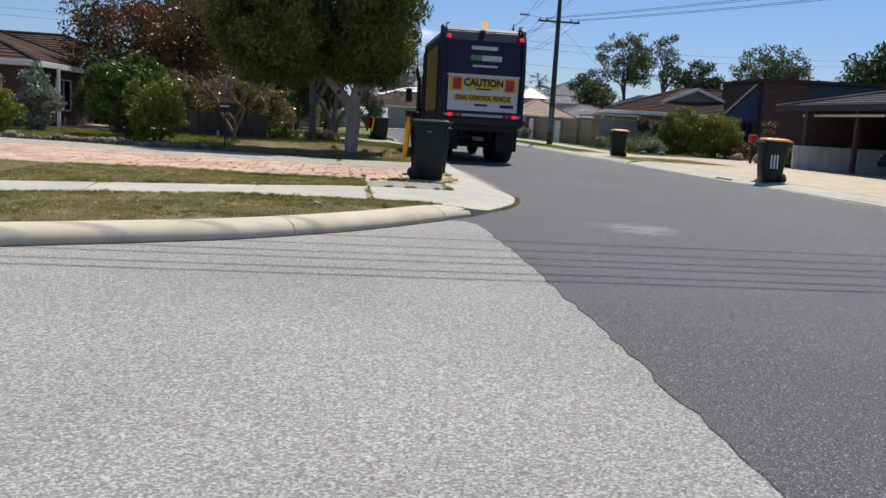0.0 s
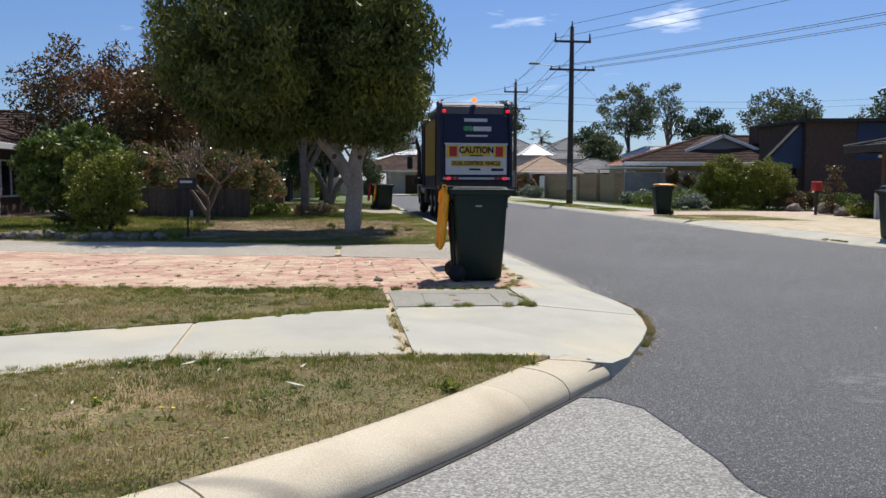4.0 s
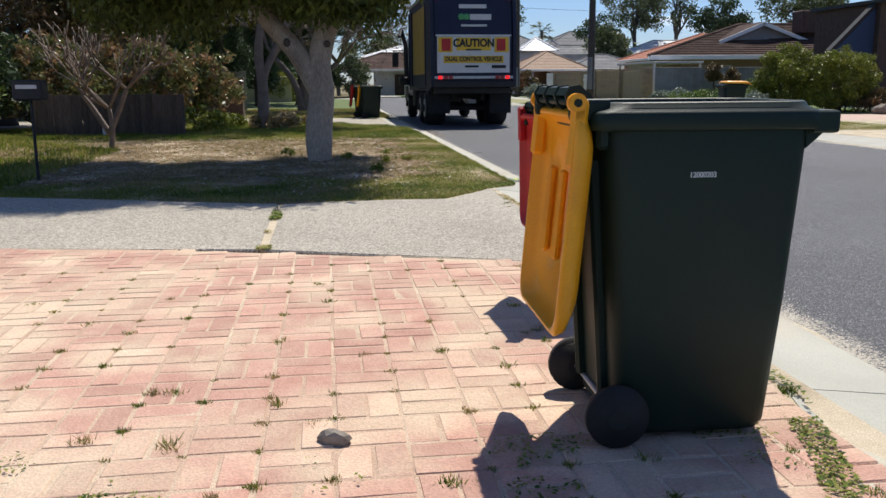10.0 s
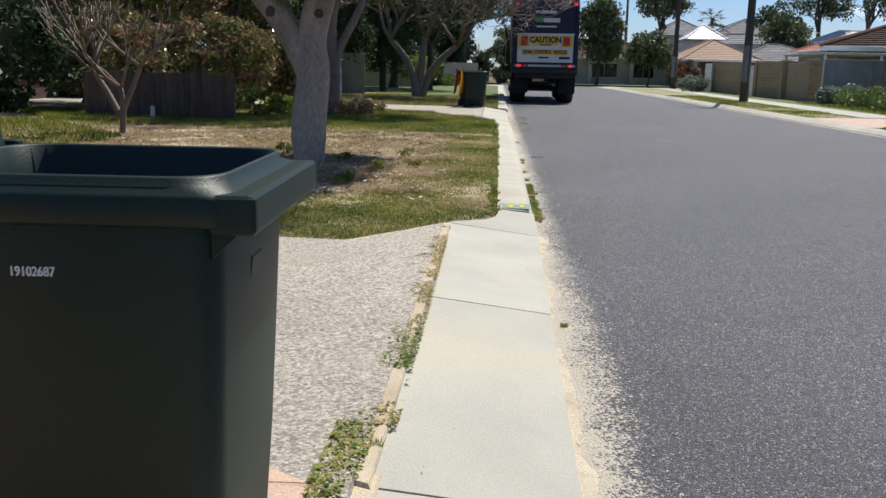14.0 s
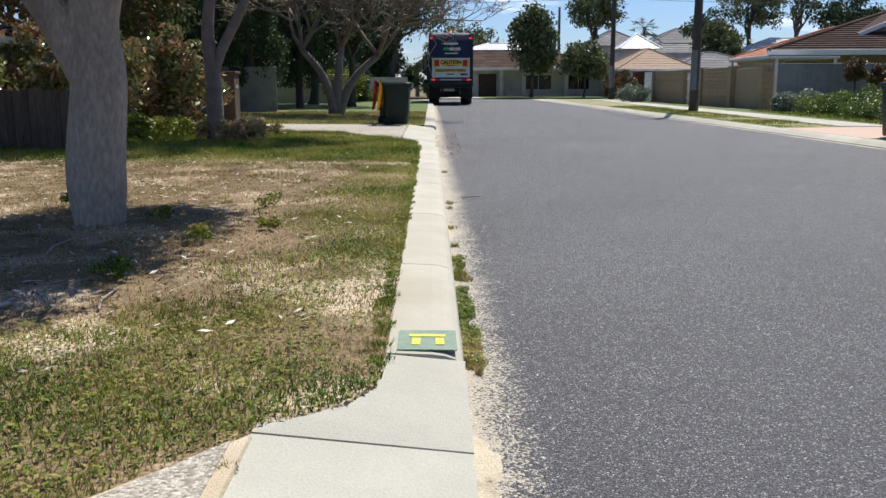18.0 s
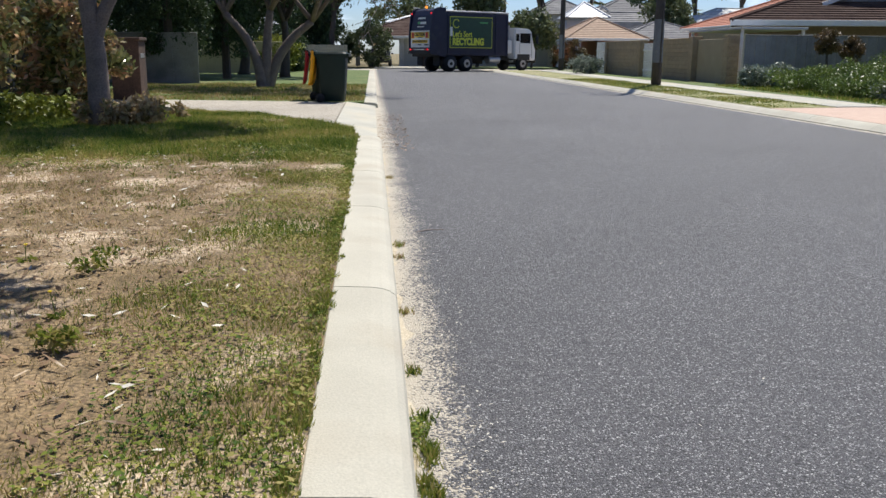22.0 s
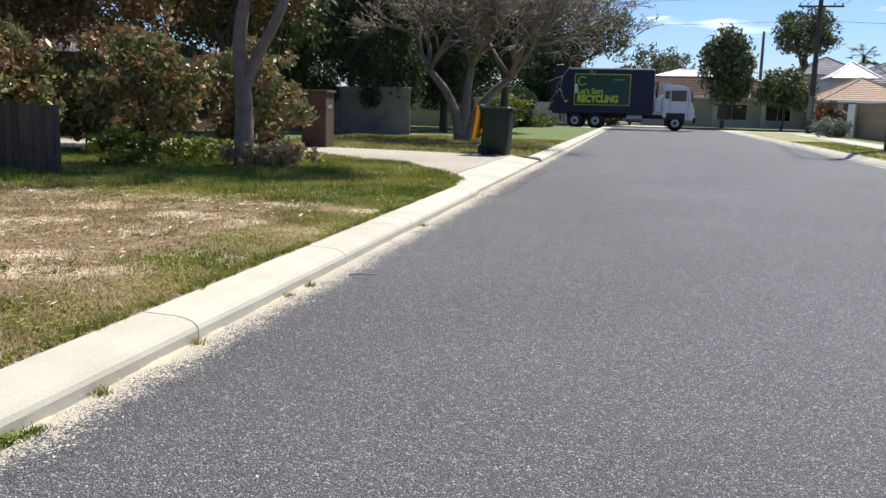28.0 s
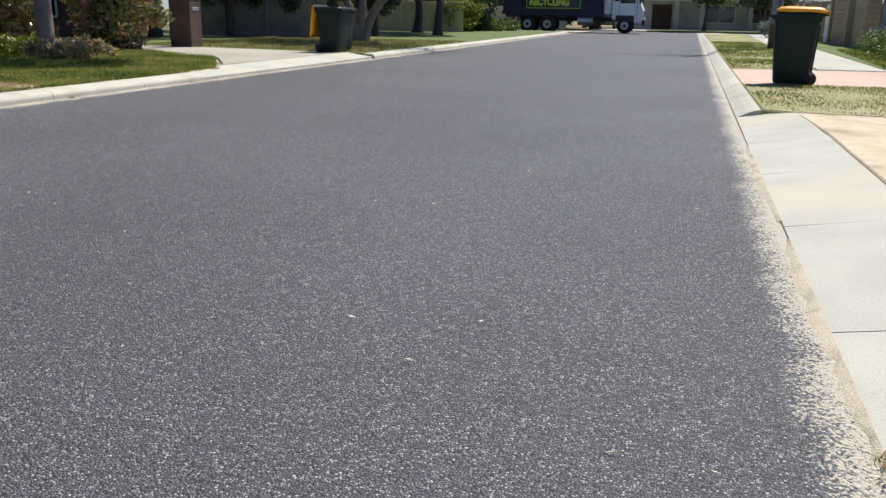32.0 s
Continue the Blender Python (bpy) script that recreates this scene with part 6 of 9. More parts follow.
FAR = (
    ("street_tree", (8.4, 90.5, 0), 4.9, (1.8, 1.7, 2.7), M_LEAF_EUC, "leafy street tree beyond the junction", 71, 150),
    ("garden_tree", (-5.2, 91.0, 0), 4.6, (2.4, 2.0, 2.6), M_LEAF_DARK, "dense dark garden tree beyond the junction", 90, 120),
    ("street_tree", (12.5, 88.5, 0), 3.2, (1.7, 1.5, 1.3), M_LEAF_EUC, "small pale street tree beyond the junction", 72, 80),
    ("gum_tree", (17.5, 112, 0), 9.4, (2.8, 2.6, 2.2), M_LEAF_EUC, "tall gum tree behind the roofs", 73, 110),
    ("gum_tree", (39.5, 126, 0), 12.0, (4.6, 4, 4.0), M_LEAF_EUC, "large open-crowned gum tree behind the roofs", 74, 150),
    ("gum_tree", (47.5, 131, 0), 13.0, (2.6, 2.2, 4.0), M_LEAF_EUC, "thin dying gum tree with sparse crown", 75, 45),
    ("garden_tree", (44.6, 111, 0), 8.4, (3.4, 3, 2.6), M_LEAF_DARK, "dark rounded tree behind the roofs", 76, 130),
    ("gum_tree", (53.5, 108, 0), 10.3, (5.6, 4, 3.0), M_LEAF_EUC, "broad gum tree behind the roofs", 77, 170),
    ("gum_tree", (66, 104, 0), 8.0, (5.5, 4, 3.5), M_LEAF_EUC, "broad tree behind the brick house", 78, 150),
    ("garden_tree", (30.5, 112, 0), 6.6, (3.0, 3, 2.4), M_LEAF_DARK, "dark garden tree by the two-storey house", 79, 90),
    ("garden_tree", (26.5, 98, 0), 4.6, (1.9, 1.8, 2.0), M_LEAF_EUC, "bushy garden tree among roofs", 80, 80),
    ("garden_tree", (3.5, 118, 0), 6.0, (4.5, 4, 2.2), M_LEAF_EUC, "low tree line behind the end house", 81, 100),
    ("garden_tree", (-9, 112, 0), 6.2, (5.0, 4, 3.0), M_LEAF_DARK, "dark tree behind the end house", 82, 120),
    ("garden_tree", (-19, 90, 0), 7.0, (6.0, 5, 4.0), M_LEAF_DARK, "large dark tree beyond the gardens", 83, 160),
    ("gum_tree", (-15, 70, 0), 7.5, (4.5, 4, 3.6), M_LEAF_EUC, "gum tree beyond the pale fence", 84, 140),
    ("pine_tree", (40, 62, 0), 7.2, (3.2, 3.0, 1.8), M_LEAF_DARK, "dark spreading pine behind the flat-roofed house", 85, 110),
    ("garden_tree", (52, 66, 0), 7.8, (3.0, 3.0, 1.9), M_LEAF_EUC, "loose tree behind the dark-roofed house", 86, 80),
    ("garden_tree", (75, 95, 0), 7.0, (7, 5, 3.5), M_LEAF_DARK, "distant dark tree line", 87, 130),
)
for nm, at, cz, rad, lf, lab, sd, cl_n in FAR:
    tree(nm, at, [(0, 0, 0), (0.1, 0, cz * 0.35), (0.0, 0.1, cz * 0.7)], [((0, 0, cz), rad, 3), ((rad[0] * 0.45, 0, cz - rad[2] * 0.4), tuple(q * 0.6 for q in rad), 1)], lf, lab, sd, tr=0.03 * cz, size=0.2, per=45, spread=0.85, clumps=cl_n, droop=0.6, limbs=8, hollow=0.3)


def palm(at, h, r_leaf, label, seed, fronds=26):
    rr, r = random.Random(seed), np.random.default_rng(seed)
    t = thing("palm_tree", pose(*at), label, "palm tree")
    vs, fs = tube([(0, 0, -0.1), (0.1, 0, h * 0.5), (0, 0, h)], [0.26, 0.2, 0.18], 10)
    link_mesh("trunk", vs, fs, M_BARK_DARK, t, smooth=True)
    for k in range(fronds):
        a, el = rr.uniform(0, 6.283), rr.uniform(-0.9, 1.1)
        L = r_leaf * rr.uniform(0.8, 1.1)
        d = Vector((math.cos(a) * math.cos(el), math.sin(a) * math.cos(el), math.sin(el)))
        stem = [Vector((0, 0, h)) + d * L * 0.6 * u + Vector((0, 0, -0.5 * L * u ** 2 * 0.35)) for u in (0, 0.35, 0.7, 1.0)]
        vs, fs = tube(stem, [0.03, 0.025, 0.018, 0.01], 4)
        side = d.cross(Vector((0, 0, 1))).normalized()
        tip = stem[-1]
        for j in range(13):
            w = radians(-75 + 150 * j / 12)
            e = (d * math.cos(w) + side * math.sin(w)).normalized()
            q = tip + e * L * 0.5 + Vector((0, 0, -0.18 * L))
            s = e.cross(Vector((0, 0, 1))).normalized() * L * 0.028
            o = len(vs)
            vs += [tip - s * 0.6, tip + s * 0.6, tip.lerp(q, 0.6) + s, q, tip.lerp(q, 0.6) - s]
            fs.append((o, o + 1, o + 2, o + 3, o + 4))
        link_mesh("frond", vs, fs, M_LEAF_EUC, t)
    return t


palm((-11.0, 48.0, 0.1), 9.0, 2.2, "tall fan palm above the garden trees", 91)
palm((24.0, 116, 0), 7.4, 2.0, "palm above the far roofs", 92, 18)
palm((5.5, 122, 0), 6.6, 1.7, "distant palm behind the end house", 93, 16)
palm((30.5, 104, 0), 5.6, 1.6, "palm among the far gardens", 94, 16)


# ---- houses, fences, walls ----
M_BRICK_DARK = mat("dark_brown_brick", (0.07, 0.042, 0.032), (0.105, 0.062, 0.046), 5, 0.9, 0.4, 30, fine_amount=0.25)
M_BRICK_CREAM = mat("cream_brick", (0.28, 0.21, 0.13), (0.35, 0.27, 0.17), 5, 0.9, 0.4, 30, fine_amount=0.2, rnd=0.08)
M_BRICK_RED = mat("red_brown_brick", (0.20, 0.10, 0.07), (0.27, 0.14, 0.09), 5, 0.9, 0.4, 30, fine_amount=0.2)
M_RENDER = mat("pale_render", (0.52, 0.51, 0.48), (0.58, 0.57, 0.54), 1.5, 0.9, 0.2, 60, c3=(0.42, 0.41, 0.38), c3_scale=0.8, fine_amount=0.08)
M_BLUE = mat("blue_painted_panel", (0.025, 0.04, 0.09), (0.03, 0.05, 0.11), 1.5, 0.7, 0.1, 40, fine_amount=0.1)
M_TILE_BROWN = mat("brown_roof_tile", (0.055, 0.033, 0.026), (0.085, 0.05, 0.038), 3, 0.9, 0.6, 14, c3=(0.11, 0.075, 0.06), c3_scale=0.7, fine_amount=0.3, rnd=0.12, spec=0.15)
M_TILE_GREY = mat("grey_roof_tile", (0.12, 0.12, 0.125), (0.17, 0.17, 0.175), 3, 0.8, 0.4, 25, c3=(0.21, 0.21, 0.205), c3_scale=0.7, fine_amount=0.2, rnd=0.1)
M_TILE_TAN = mat("tan_roof_tile", (0.36, 0.24, 0.16), (0.43, 0.30, 0.20), 3, 0.8, 0.3, 25, fine_amount=0.2, rnd=0.1)
M_TILE_RED = mat("terracotta_roof_tile", (0.36, 0.13, 0.07), (0.44, 0.17, 0.09), 3, 0.8, 0.3, 25, fine_amount=0.2, rnd=0.1)
M_SHEET_WHITE = mat("white_sheet_roof", (0.66, 0.67, 0.66), (0.74, 0.75, 0.74), 2, 0.5, 0.1, 30, fine_amount=0.06)
M_SHEET_PALE = mat("pale_sheet_roof", (0.44, 0.45, 0.44), (0.52, 0.53, 0.52), 2, 0.6, 0.1, 30, fine_amount=0.08)
M_WHITE = mat("white_painted_trim", (0.70, 0.69, 0.66), (0.77, 0.76, 0.73), 3, 0.6, 0.05, 60, fine_amount=0.05)
M_GREY_FENCE = mat("grey_fibre_fence", (0.26, 0.245, 0.23), (0.33, 0.315, 0.30), 2, 0.9, 0.3, 40, c3=(0.2, 0.19, 0.18), c3_scale=1.2, fine_amount=0.15, rnd=0.1)
M_TIMBER = mat("weathered_brown_boards", (0.075, 0.055, 0.042), (0.12, 0.09, 0.07), 6, 0.9, 0.5, 50, stretch=(1, 1, 0.15), rnd=0.25, fine_amount=0.3)
M_SOLAR = mat("solar_glass", (0.02, 0.03, 0.06), (0.03, 0.04, 0.08), 2, 0.12, 0, 30, fine_amount=0.05)
M_ROCK = mat("garden_rock", (0.13, 0.11, 0.09), (0.24, 0.205, 0.165), 6, 0.95, 0.8, 25, rnd=0.25, fine_amount=0.3)
M_CREAM = mat("cream_fence_sheet", (0.50, 0.44, 0.28), (0.56, 0.50, 0.33), 2, 0.8, 0.1, 40, fine_amount=0.1)
M_REDPAINT = mat("red_paint", (0.40, 0.02, 0.025), (0.46, 0.03, 0.03), 4, 0.5, 0.05, 60, fine_amount=0.1)


def hip_roof(name, x0, x1, y0, y1, z, h, over, material, parent, courses=14, ridge=None):
    """A hipped roof in overlapping courses of tiles; ridge: the share of the short side at which the ridge ends."""
    X0, X1, Y0, Y1 = x0 - over, x1 + over, y0 - over, y1 + over
    along_x = (X1 - X0) >= (Y1 - Y0)
    half = min(X1 - X0, Y1 - Y0) / 2

    def ringz(t, lift):
        k = half * t * (1 if ridge is None else 1)
        kk = half * t * (ridge if ridge is not None else 1)
        ex, ey = (kk, k) if along_x else (k, kk)
        return [(X0 + ex, Y0 + ey, z + h * t + lift), (X1 - ex, Y0 + ey, z + h * t + lift), (X1 - ex, Y1 - ey, z + h * t + lift), (X0 + ex, Y1 - ey, z + h * t + lift)]

    vs, fs = [], []
    for c in range(courses):
        if c == 0:
            vs += ringz(0, 0.0)
        o = len(vs) - 4
        vs += ringz(c / courses, 0.035) + ringz((c + 1) / courses, 0.0)
        for k in range(4):
            j = (k + 1) % 4
            fs += [(o + k, o + j, o + 4 + j, o + 4 + k), (o + 4 + k, o + 4 + j, o + 8 + j, o + 8 + k)]
    ob = link_mesh(name, vs, fs, material, parent)
    for a, b in zip(ringz(0, 0.03), ringz(1, 0.03)):
        v, f = tube([Vector(a), Vector(b)], [0.085, 0.085], 6)
        link_mesh("hip_capping", v, f, material, ob)
    r = ringz(1, 0.03)
    v, f = tube([Vector(r[0]), Vector(r[1] if along_x else r[3])], [0.09, 0.09], 6)
    link_mesh("ridge_capping", v, f, material, ob)
    return ob


def fascia(x0, x1, y0, y1, z, over, parent, material=None, hgt=0.2):
    m = material or M_WHITE
    X0, X1, Y0, Y1 = x0 - over, x1 + over, y0 - over, y1 + over
    for sx, sy, at in ((X1 - X0, 0.05, ((X0 + X1) / 2, Y0, z - 0.06)), (X1 - X0, 0.05, ((X0 + X1) / 2, Y1, z - 0.06)), (0.05, Y1 - Y0 - 0.1, (X0, (Y0 + Y1) / 2, z - 0.06)), (0.05, Y1 - Y0 - 0.1, (X1, (Y0 + Y1) / 2, z - 0.06))):
        part("gutter", box_bm(sx, sy, hgt, at, 0.012), m, parent)
    part("eave_soffit", box_bm(X1 - X0 - 0.06, Y1 - Y0 - 0.06, 0.03, ((X0 + X1) / 2, (Y0 + Y1) / 2, z - 0.1)), m, parent)


def window(parent, at, w, h, face, depth=0.06, frame_mat=None, mull=1):
    """A framed window on a wall that faces -x, +x or -y."""
    fm = frame_mat or M_WHITE
    turn = {"-y": 0, "-x": -90, "+x": 90, "+y": 180}[face]
    M = Matrix.Translation(at) @ Matrix.Rotation(radians(turn), 4, "Z")
    t = None
    for sx, sz, x, z in ((w, 0.06, 0, h / 2), (w, 0.06, 0, -h / 2), (0.06, h - 0.06, -w / 2, 0), (0.06, h - 0.06, w / 2, 0), *[(0.04, h - 0.06, -w / 2 + w * (k + 1) / (mull + 1), 0) for k in range(mull)]):
        bm = box_bm(sx, depth, sz, (x, -0.02, z), 0.006)
        bmesh.ops.transform(bm, matrix=M, verts=bm.verts)
        if t is None:
            t = part("window", bm, fm, parent)
        else:
            part("frame", bm, fm, t)
    bm = box_bm(w - 0.04, 0.02, h - 0.04, (0, 0.0, 0))
    bmesh.ops.transform(bm, matrix=M, verts=bm.verts)
    part("pane", bm, M_GLASS, t)
    return t


def walls(x0, x1, y0, y1, h, material, parent, z0=-0.1):
    for sx, sy, at in ((x1 - x0, 0.24, ((x0 + x1) / 2, y0 + 0.12)), (x1 - x0, 0.24, ((x0 + x1) / 2, y1 - 0.12)), (0.24, y1 - y0 - 0.48, (x0 + 0.12, (y0 + y1) / 2)), (0.24, y1 - y0 - 0.48, (x1 - 0.12, (y0 + y1) / 2))):
        part("wall", box_bm(sx, sy, h - z0, (*at, (h + z0) / 2)), material, parent)


def house(x0, x1, y0, y1, h, roof_h, wall_m, roof_m, label, over=0.5, courses=14, ridge=None, trim=None, wins=()):
    t = thing("house", pose(0, 0, 0), label, "house")
    walls(x0, x1, y0, y1, h, wall_m, t)
    hip_roof("roof", x0, x1, y0, y1, h, roof_h, over, roof_m, t, courses, ridge)
    fascia(x0, x1, y0, y1, h, over, t, trim)
    for at, w, hh, face in wins:
        window(t, at, w, hh, face)
    return t


# near side: the corner house with solar panels, then the dark house behind the garden
h1 = house(-29, -14.0, 30.2, 39.5, 2.45, 1.9, M_BRICK_DARK, M_TILE_BROWN, "dark brick house with brown tiles and rooftop solar panels", wins=(((-15.8, 30.18, 1.35), 1.8, 1.2, "-y"), ((-20.0, 30.18, 1.35), 2.2, 1.2, "-y"), ((-13.98, 34.0, 1.35), 1.8, 1.2, "+x")))
for i in range(5):
    for j in range(2):
        bm = box_bm(1.55, 0.95, 0.04, (0, 0, 0), 0.006)
        bmesh.ops.transform(bm, matrix=Matrix.Translation((-17.2 - 1.62 * i, 31.3 + 0.95 * j, 3.18 + 0.37 * j)) @ Matrix.Rotation(radians(21.2), 4, "X"), verts=bm.verts)
        part("solar_panel", bm, M_SOLAR, h1)
part("verandah_post", box_bm(0.1, 0.1, 2.3, (-12.9, 30.0, 1.15), 0.01), M_WHITE, h1)
house(-26, -12.9, 40.5, 49.0, 2.5, 1.9, M_BRICK_DARK, M_TILE_BROWN, "dark brick house in deep tree shade with brown tiles", wins=(((-12.88, 43.0, 1.4), 1.8, 1.2, "+x"), ((-12.88, 46.5, 1.4), 1.6, 1.2, "+x"), ((-16.0, 40.48, 1.4), 1.8, 1.2, "-y")))

low_fence = thing("timber_fence", pose(-5.6, 30.25, 0.1, 0, 0, 164), "low weathered dark timber board fence", "fence")
for i in range(26):
    part("board", box_bm(0.135, 0.022, 0.98, (0.075 + 0.143 * i, rag.uniform(-0.006, 0.006), 0.47 + rag.uniform(-0.015, 0.015)), 0.004), M_TIMBER, low_fence)
for i in range(3):
    part("post", box_bm(0.1, 0.1, 1.02, (0.06 + 1.78 * i, -0.075, 0.45), 0.008), M_TIMBER, low_fence)
for z in (0.22, 0.78):
    part("rail", box_bm(3.7, 0.04, 0.08, (1.86, -0.035, z), 0.004), M_TIMBER, low_fence)
pillar = thing("letterbox_pillar", pose(-5.45, 39.75, 0.12), "square brown brick letterbox pillar beside the drive", "letterbox")
part("pillar", box_bm(0.62, 0.55, 1.32, (0, 0, 0.64), 0.01), M_BRICK_DARK, pillar)
part("cap", box_bm(0.70, 0.62, 0.07, (0, 0, 1.335), 0.012), M_BRICK_DARK, pillar)
part("letter_slot", box_bm(0.012, 0.3, 0.09, (0.312, 0, 0.98), 0.003), M_STEEL, pillar, "pale metal letter slot")
box_post = thing("letterbox", pose(-5.9, 21.2, 0.12), "dark metal letterbox on a thin post in the garden edge", "letterbox")
part("post", cyl_bm(0.018, 0.018, 1.05, (0, 0, 0.5), 10), M_CHASSIS, box_post)
part("box", box_bm(0.34, 0.26, 0.24, (0, 0, 1.1), 0.02), M_CHASSIS, box_post)
part("flap", box_bm(0.24, 0.012, 0.05, (0, -0.134, 1.14), 0.003), M_STEEL, box_post)
stub = thing("service_post", pose(-7.4, 30.6, 0.1), "short white plastic service post in the grass", "post")
part("post", cyl_bm(0.05, 0.045, 0.30, (0, 0, 0.13), 12, "z", 0.01), M_WHITE, stub)

def sheet_fence(a, b, h, material, label, z=0.1, pitch=0.3, posts=True, cap=None):
    """A fence of upright sheets between two ground points."""
    a, b = Vector((*a, 0)), Vector((*b, 0))
    L = (b - a).length
    t = thing("panel_fence", Matrix.Translation((a.x, a.y, z)) @ Matrix.Rotation(math.atan2(b.y - a.y, b.x - a.x), 4, "Z"), label, "fence")
    n = max(1, round(L / pitch))
    for i in range(n):
        part("sheet", box_bm(L / n - 0.006, 0.03, h, (L / n * (i + 0.5), 0.012 * (i % 2), h / 2 - 0.06), 0.006), material, t)
    part("capping", box_bm(L, 0.07, 0.05, (L / 2, 0.006, h - 0.05), 0.01), cap or material, t)
    return t


sheet_fence((-13, 51.2), (-6.0, 50.4), 1.75, M_GREY_FENCE, "plain grey panel fence across the garden", pitch=0.9)
sheet_fence((-12.0, 65.2), (-4.6, 66.0), 1.65, M_CREAM, "cream sheet-metal fence in the shade", pitch=0.5)
sheet_fence((13.35, 50.6), (30, 51.8), 1.85, M_GREY_FENCE, "tall grey fibre-cement panel fence along the side boundary", pitch=0.2)


def brick_wall(y0, y1, x, h, label, pier=True):
    t = thing("brick_fence", pose(x, y0, 0.1), label, "fence", "cream brick front fence")
    L = y1 - y0
    part("core", box_bm(0.18, L, h - 0.1, (0, L / 2, h / 2 - 0.05)), M_BRICK_CREAM, t)
    rows = int(h / 0.172)
    for r_ in range(rows):
        n = max(1, int(L / 0.6))
        part("course", box_bm(0.235, L, 0.155, (0, L / 2, 0.086 + 0.172 * r_), 0.012), M_BRICK_CREAM, t)
    part("coping", box_bm(0.27, L + 0.04, 0.06, (0, L / 2, rows * 0.172 + 0.03), 0.012), M_BRICK_CREAM, t)
    for y in (0.2, L - 0.2):
        part("pier", box_bm(0.42, 0.42, h + 0.06, (0, y, h / 2), 0.015), M_BRICK_CREAM, t)
    return t


brick_wall(54.85, 59.4, 13.2, 1.8, "cream brick front fence with banded courses")
brick_wall(61.95, 68.4, 13.2, 1.75, "cream brick front fence nearer the junction")
M_FAWN = mat("fawn_panel", (0.29, 0.235, 0.15), (0.33, 0.27, 0.175), 2, 0.8, 0.1, 40, fine_amount=0.08)
fawn = thing("fence_panel", pose(13.28, 51.7, 0.1), "smooth fawn rendered fence panel beside a brick pier", "fence")
part("panel", box_bm(0.14, 3.1, 1.72, (0, 1.57, 0.84), 0.012), M_FAWN, fawn)
part("pier", box_bm(0.42, 0.42, 1.86, (-0.06, -0.22, 0.9), 0.015), M_BRICK_CREAM, fawn)
for k in range(10):
    part("pier_course", box_bm(0.45, 0.45, 0.155, (-0.06, -0.22, 0.086 + 0.172 * k), 0.012), M_BRICK_CREAM, fawn)
gate = thing("picket_gate", pose(13.2, 59.5, 0.1, 0, 0, 90), "white picket gate between the brick fences", "gate")
for i in range(15):
    part("picket", box_bm(0.09, 0.02, 1.6, (0.08 + 0.16 * i, 0, 0.82), 0.008), M_WHITE, gate)
for z in (0.35, 1.3):
    part("rail", box_bm(2.38, 0.035, 0.09, (1.2, 0.03, z), 0.005), M_WHITE, gate)
gate2 = thing("picket_gate", pose(13.2, 68.5, 0.1, 0, 0, 90), "white picket panel at the end of the brick fence", "gate")
for i in range(16):
    part("picket", box_bm(0.09, 0.02, 1.75, (0.08 + 0.155 * i, 0, 0.9), 0.008), M_WHITE, gate2)
for z in (0.35, 1.3):
    part("rail", box_bm(2.5, 0.035, 0.09, (1.24, 0.03, z), 0.005), M_WHITE, gate2)
patio = thing("patio_roof", pose(15.2, 55.0, 0), "flat pale patio roof on posts behind the fence", "patio roof")
part("roof", box_bm(2.6, 5.6, 0.1, (0, 0, 2.2), 0.01), M_SHEET_PALE, patio)
for x in (-1.2, 1.2):
    for y in (-2.6, 2.6):
        part("post", box_bm(0.1, 0.1, 2.3, (x, y, 1.05), 0.008), M_WHITE, patio)

# the brown-tiled house behind the panel fence
h3 = thing("house", pose(0, 0, 0), "cream brick house with brown tiled roof and grey gable", "house")


def quad_roof(name, low, high, z0, z1, material, parent, courses=18):
    """Courses of tiles between an outline of four corners at the eaves and one at the ridge."""
    vs, fs = [], []
    ring4 = lambda t, lift: [(a[0] + (b[0] - a[0]) * t, a[1] + (b[1] - a[1]) * t, z0 + (z1 - z0) * t + lift) for a, b in zip(low, high)]
    vs += ring4(0, 0)
    for c in range(courses):
        o = len(vs) - 4
        vs += ring4(c / courses, 0.05) + ring4((c + 1) / courses, 0.0)
        for k in range(4):
            j = (k + 1) % 4
            fs += [(o + k, o + j, o + 4 + j, o + 4 + k), (o + 4 + k, o + 4 + j, o + 8 + j, o + 8 + k)]
    ob = link_mesh(name, vs, fs, material, parent)
    for a, b in zip(ring4(0, 0.03), ring4(1, 0.03)):
        v, f = tube([Vector(a), Vector(b)], [0.1, 0.1], 6)
        link_mesh("hip_capping", v, f, material, ob)
    r = ring4(1, 0.02)
    v, f = tube([Vector(r[0]), Vector(r[1])], [0.1, 0.1], 6)
    link_mesh("ridge_capping", v, f, material, ob)
    return ob


EAVE = [(15.1, 56.2), (36, 54.0), (36, 68), (19.6, 67)]
quad_roof("roof", EAVE, [(22.6, 61.1), (31, 60.2), (31, 60.8), (22.8, 61.7)], 2.62, 4.6, M_TILE_BROWN, h3)
for (ax, ay), (bx, by) in zip(EAVE, [*EAVE[1:], EAVE[0]]):
    d = Vector((bx - ax, by - ay, 0))
    M = Matrix.Translation(((ax + bx) / 2, (ay + by) / 2, 2.54)) @ Matrix.Rotation(math.atan2(d.y, d.x), 4, "Z")
    bm = box_bm(d.length, 0.06, 0.24, (0, 0, 0), 0.012)
    bmesh.ops.transform(bm, matrix=M, verts=bm.verts)
    part("gutter", bm, M_WHITE, h3)
walls(17.4, 34, 57.2, 66, 2.55, M_BRICK_CREAM, h3)
for x in (19.5, 24.0, 28.0):
    window(h3, (x, 57.18, 1.5), 1.8, 1.2, "-y")
gb = bmesh.new()
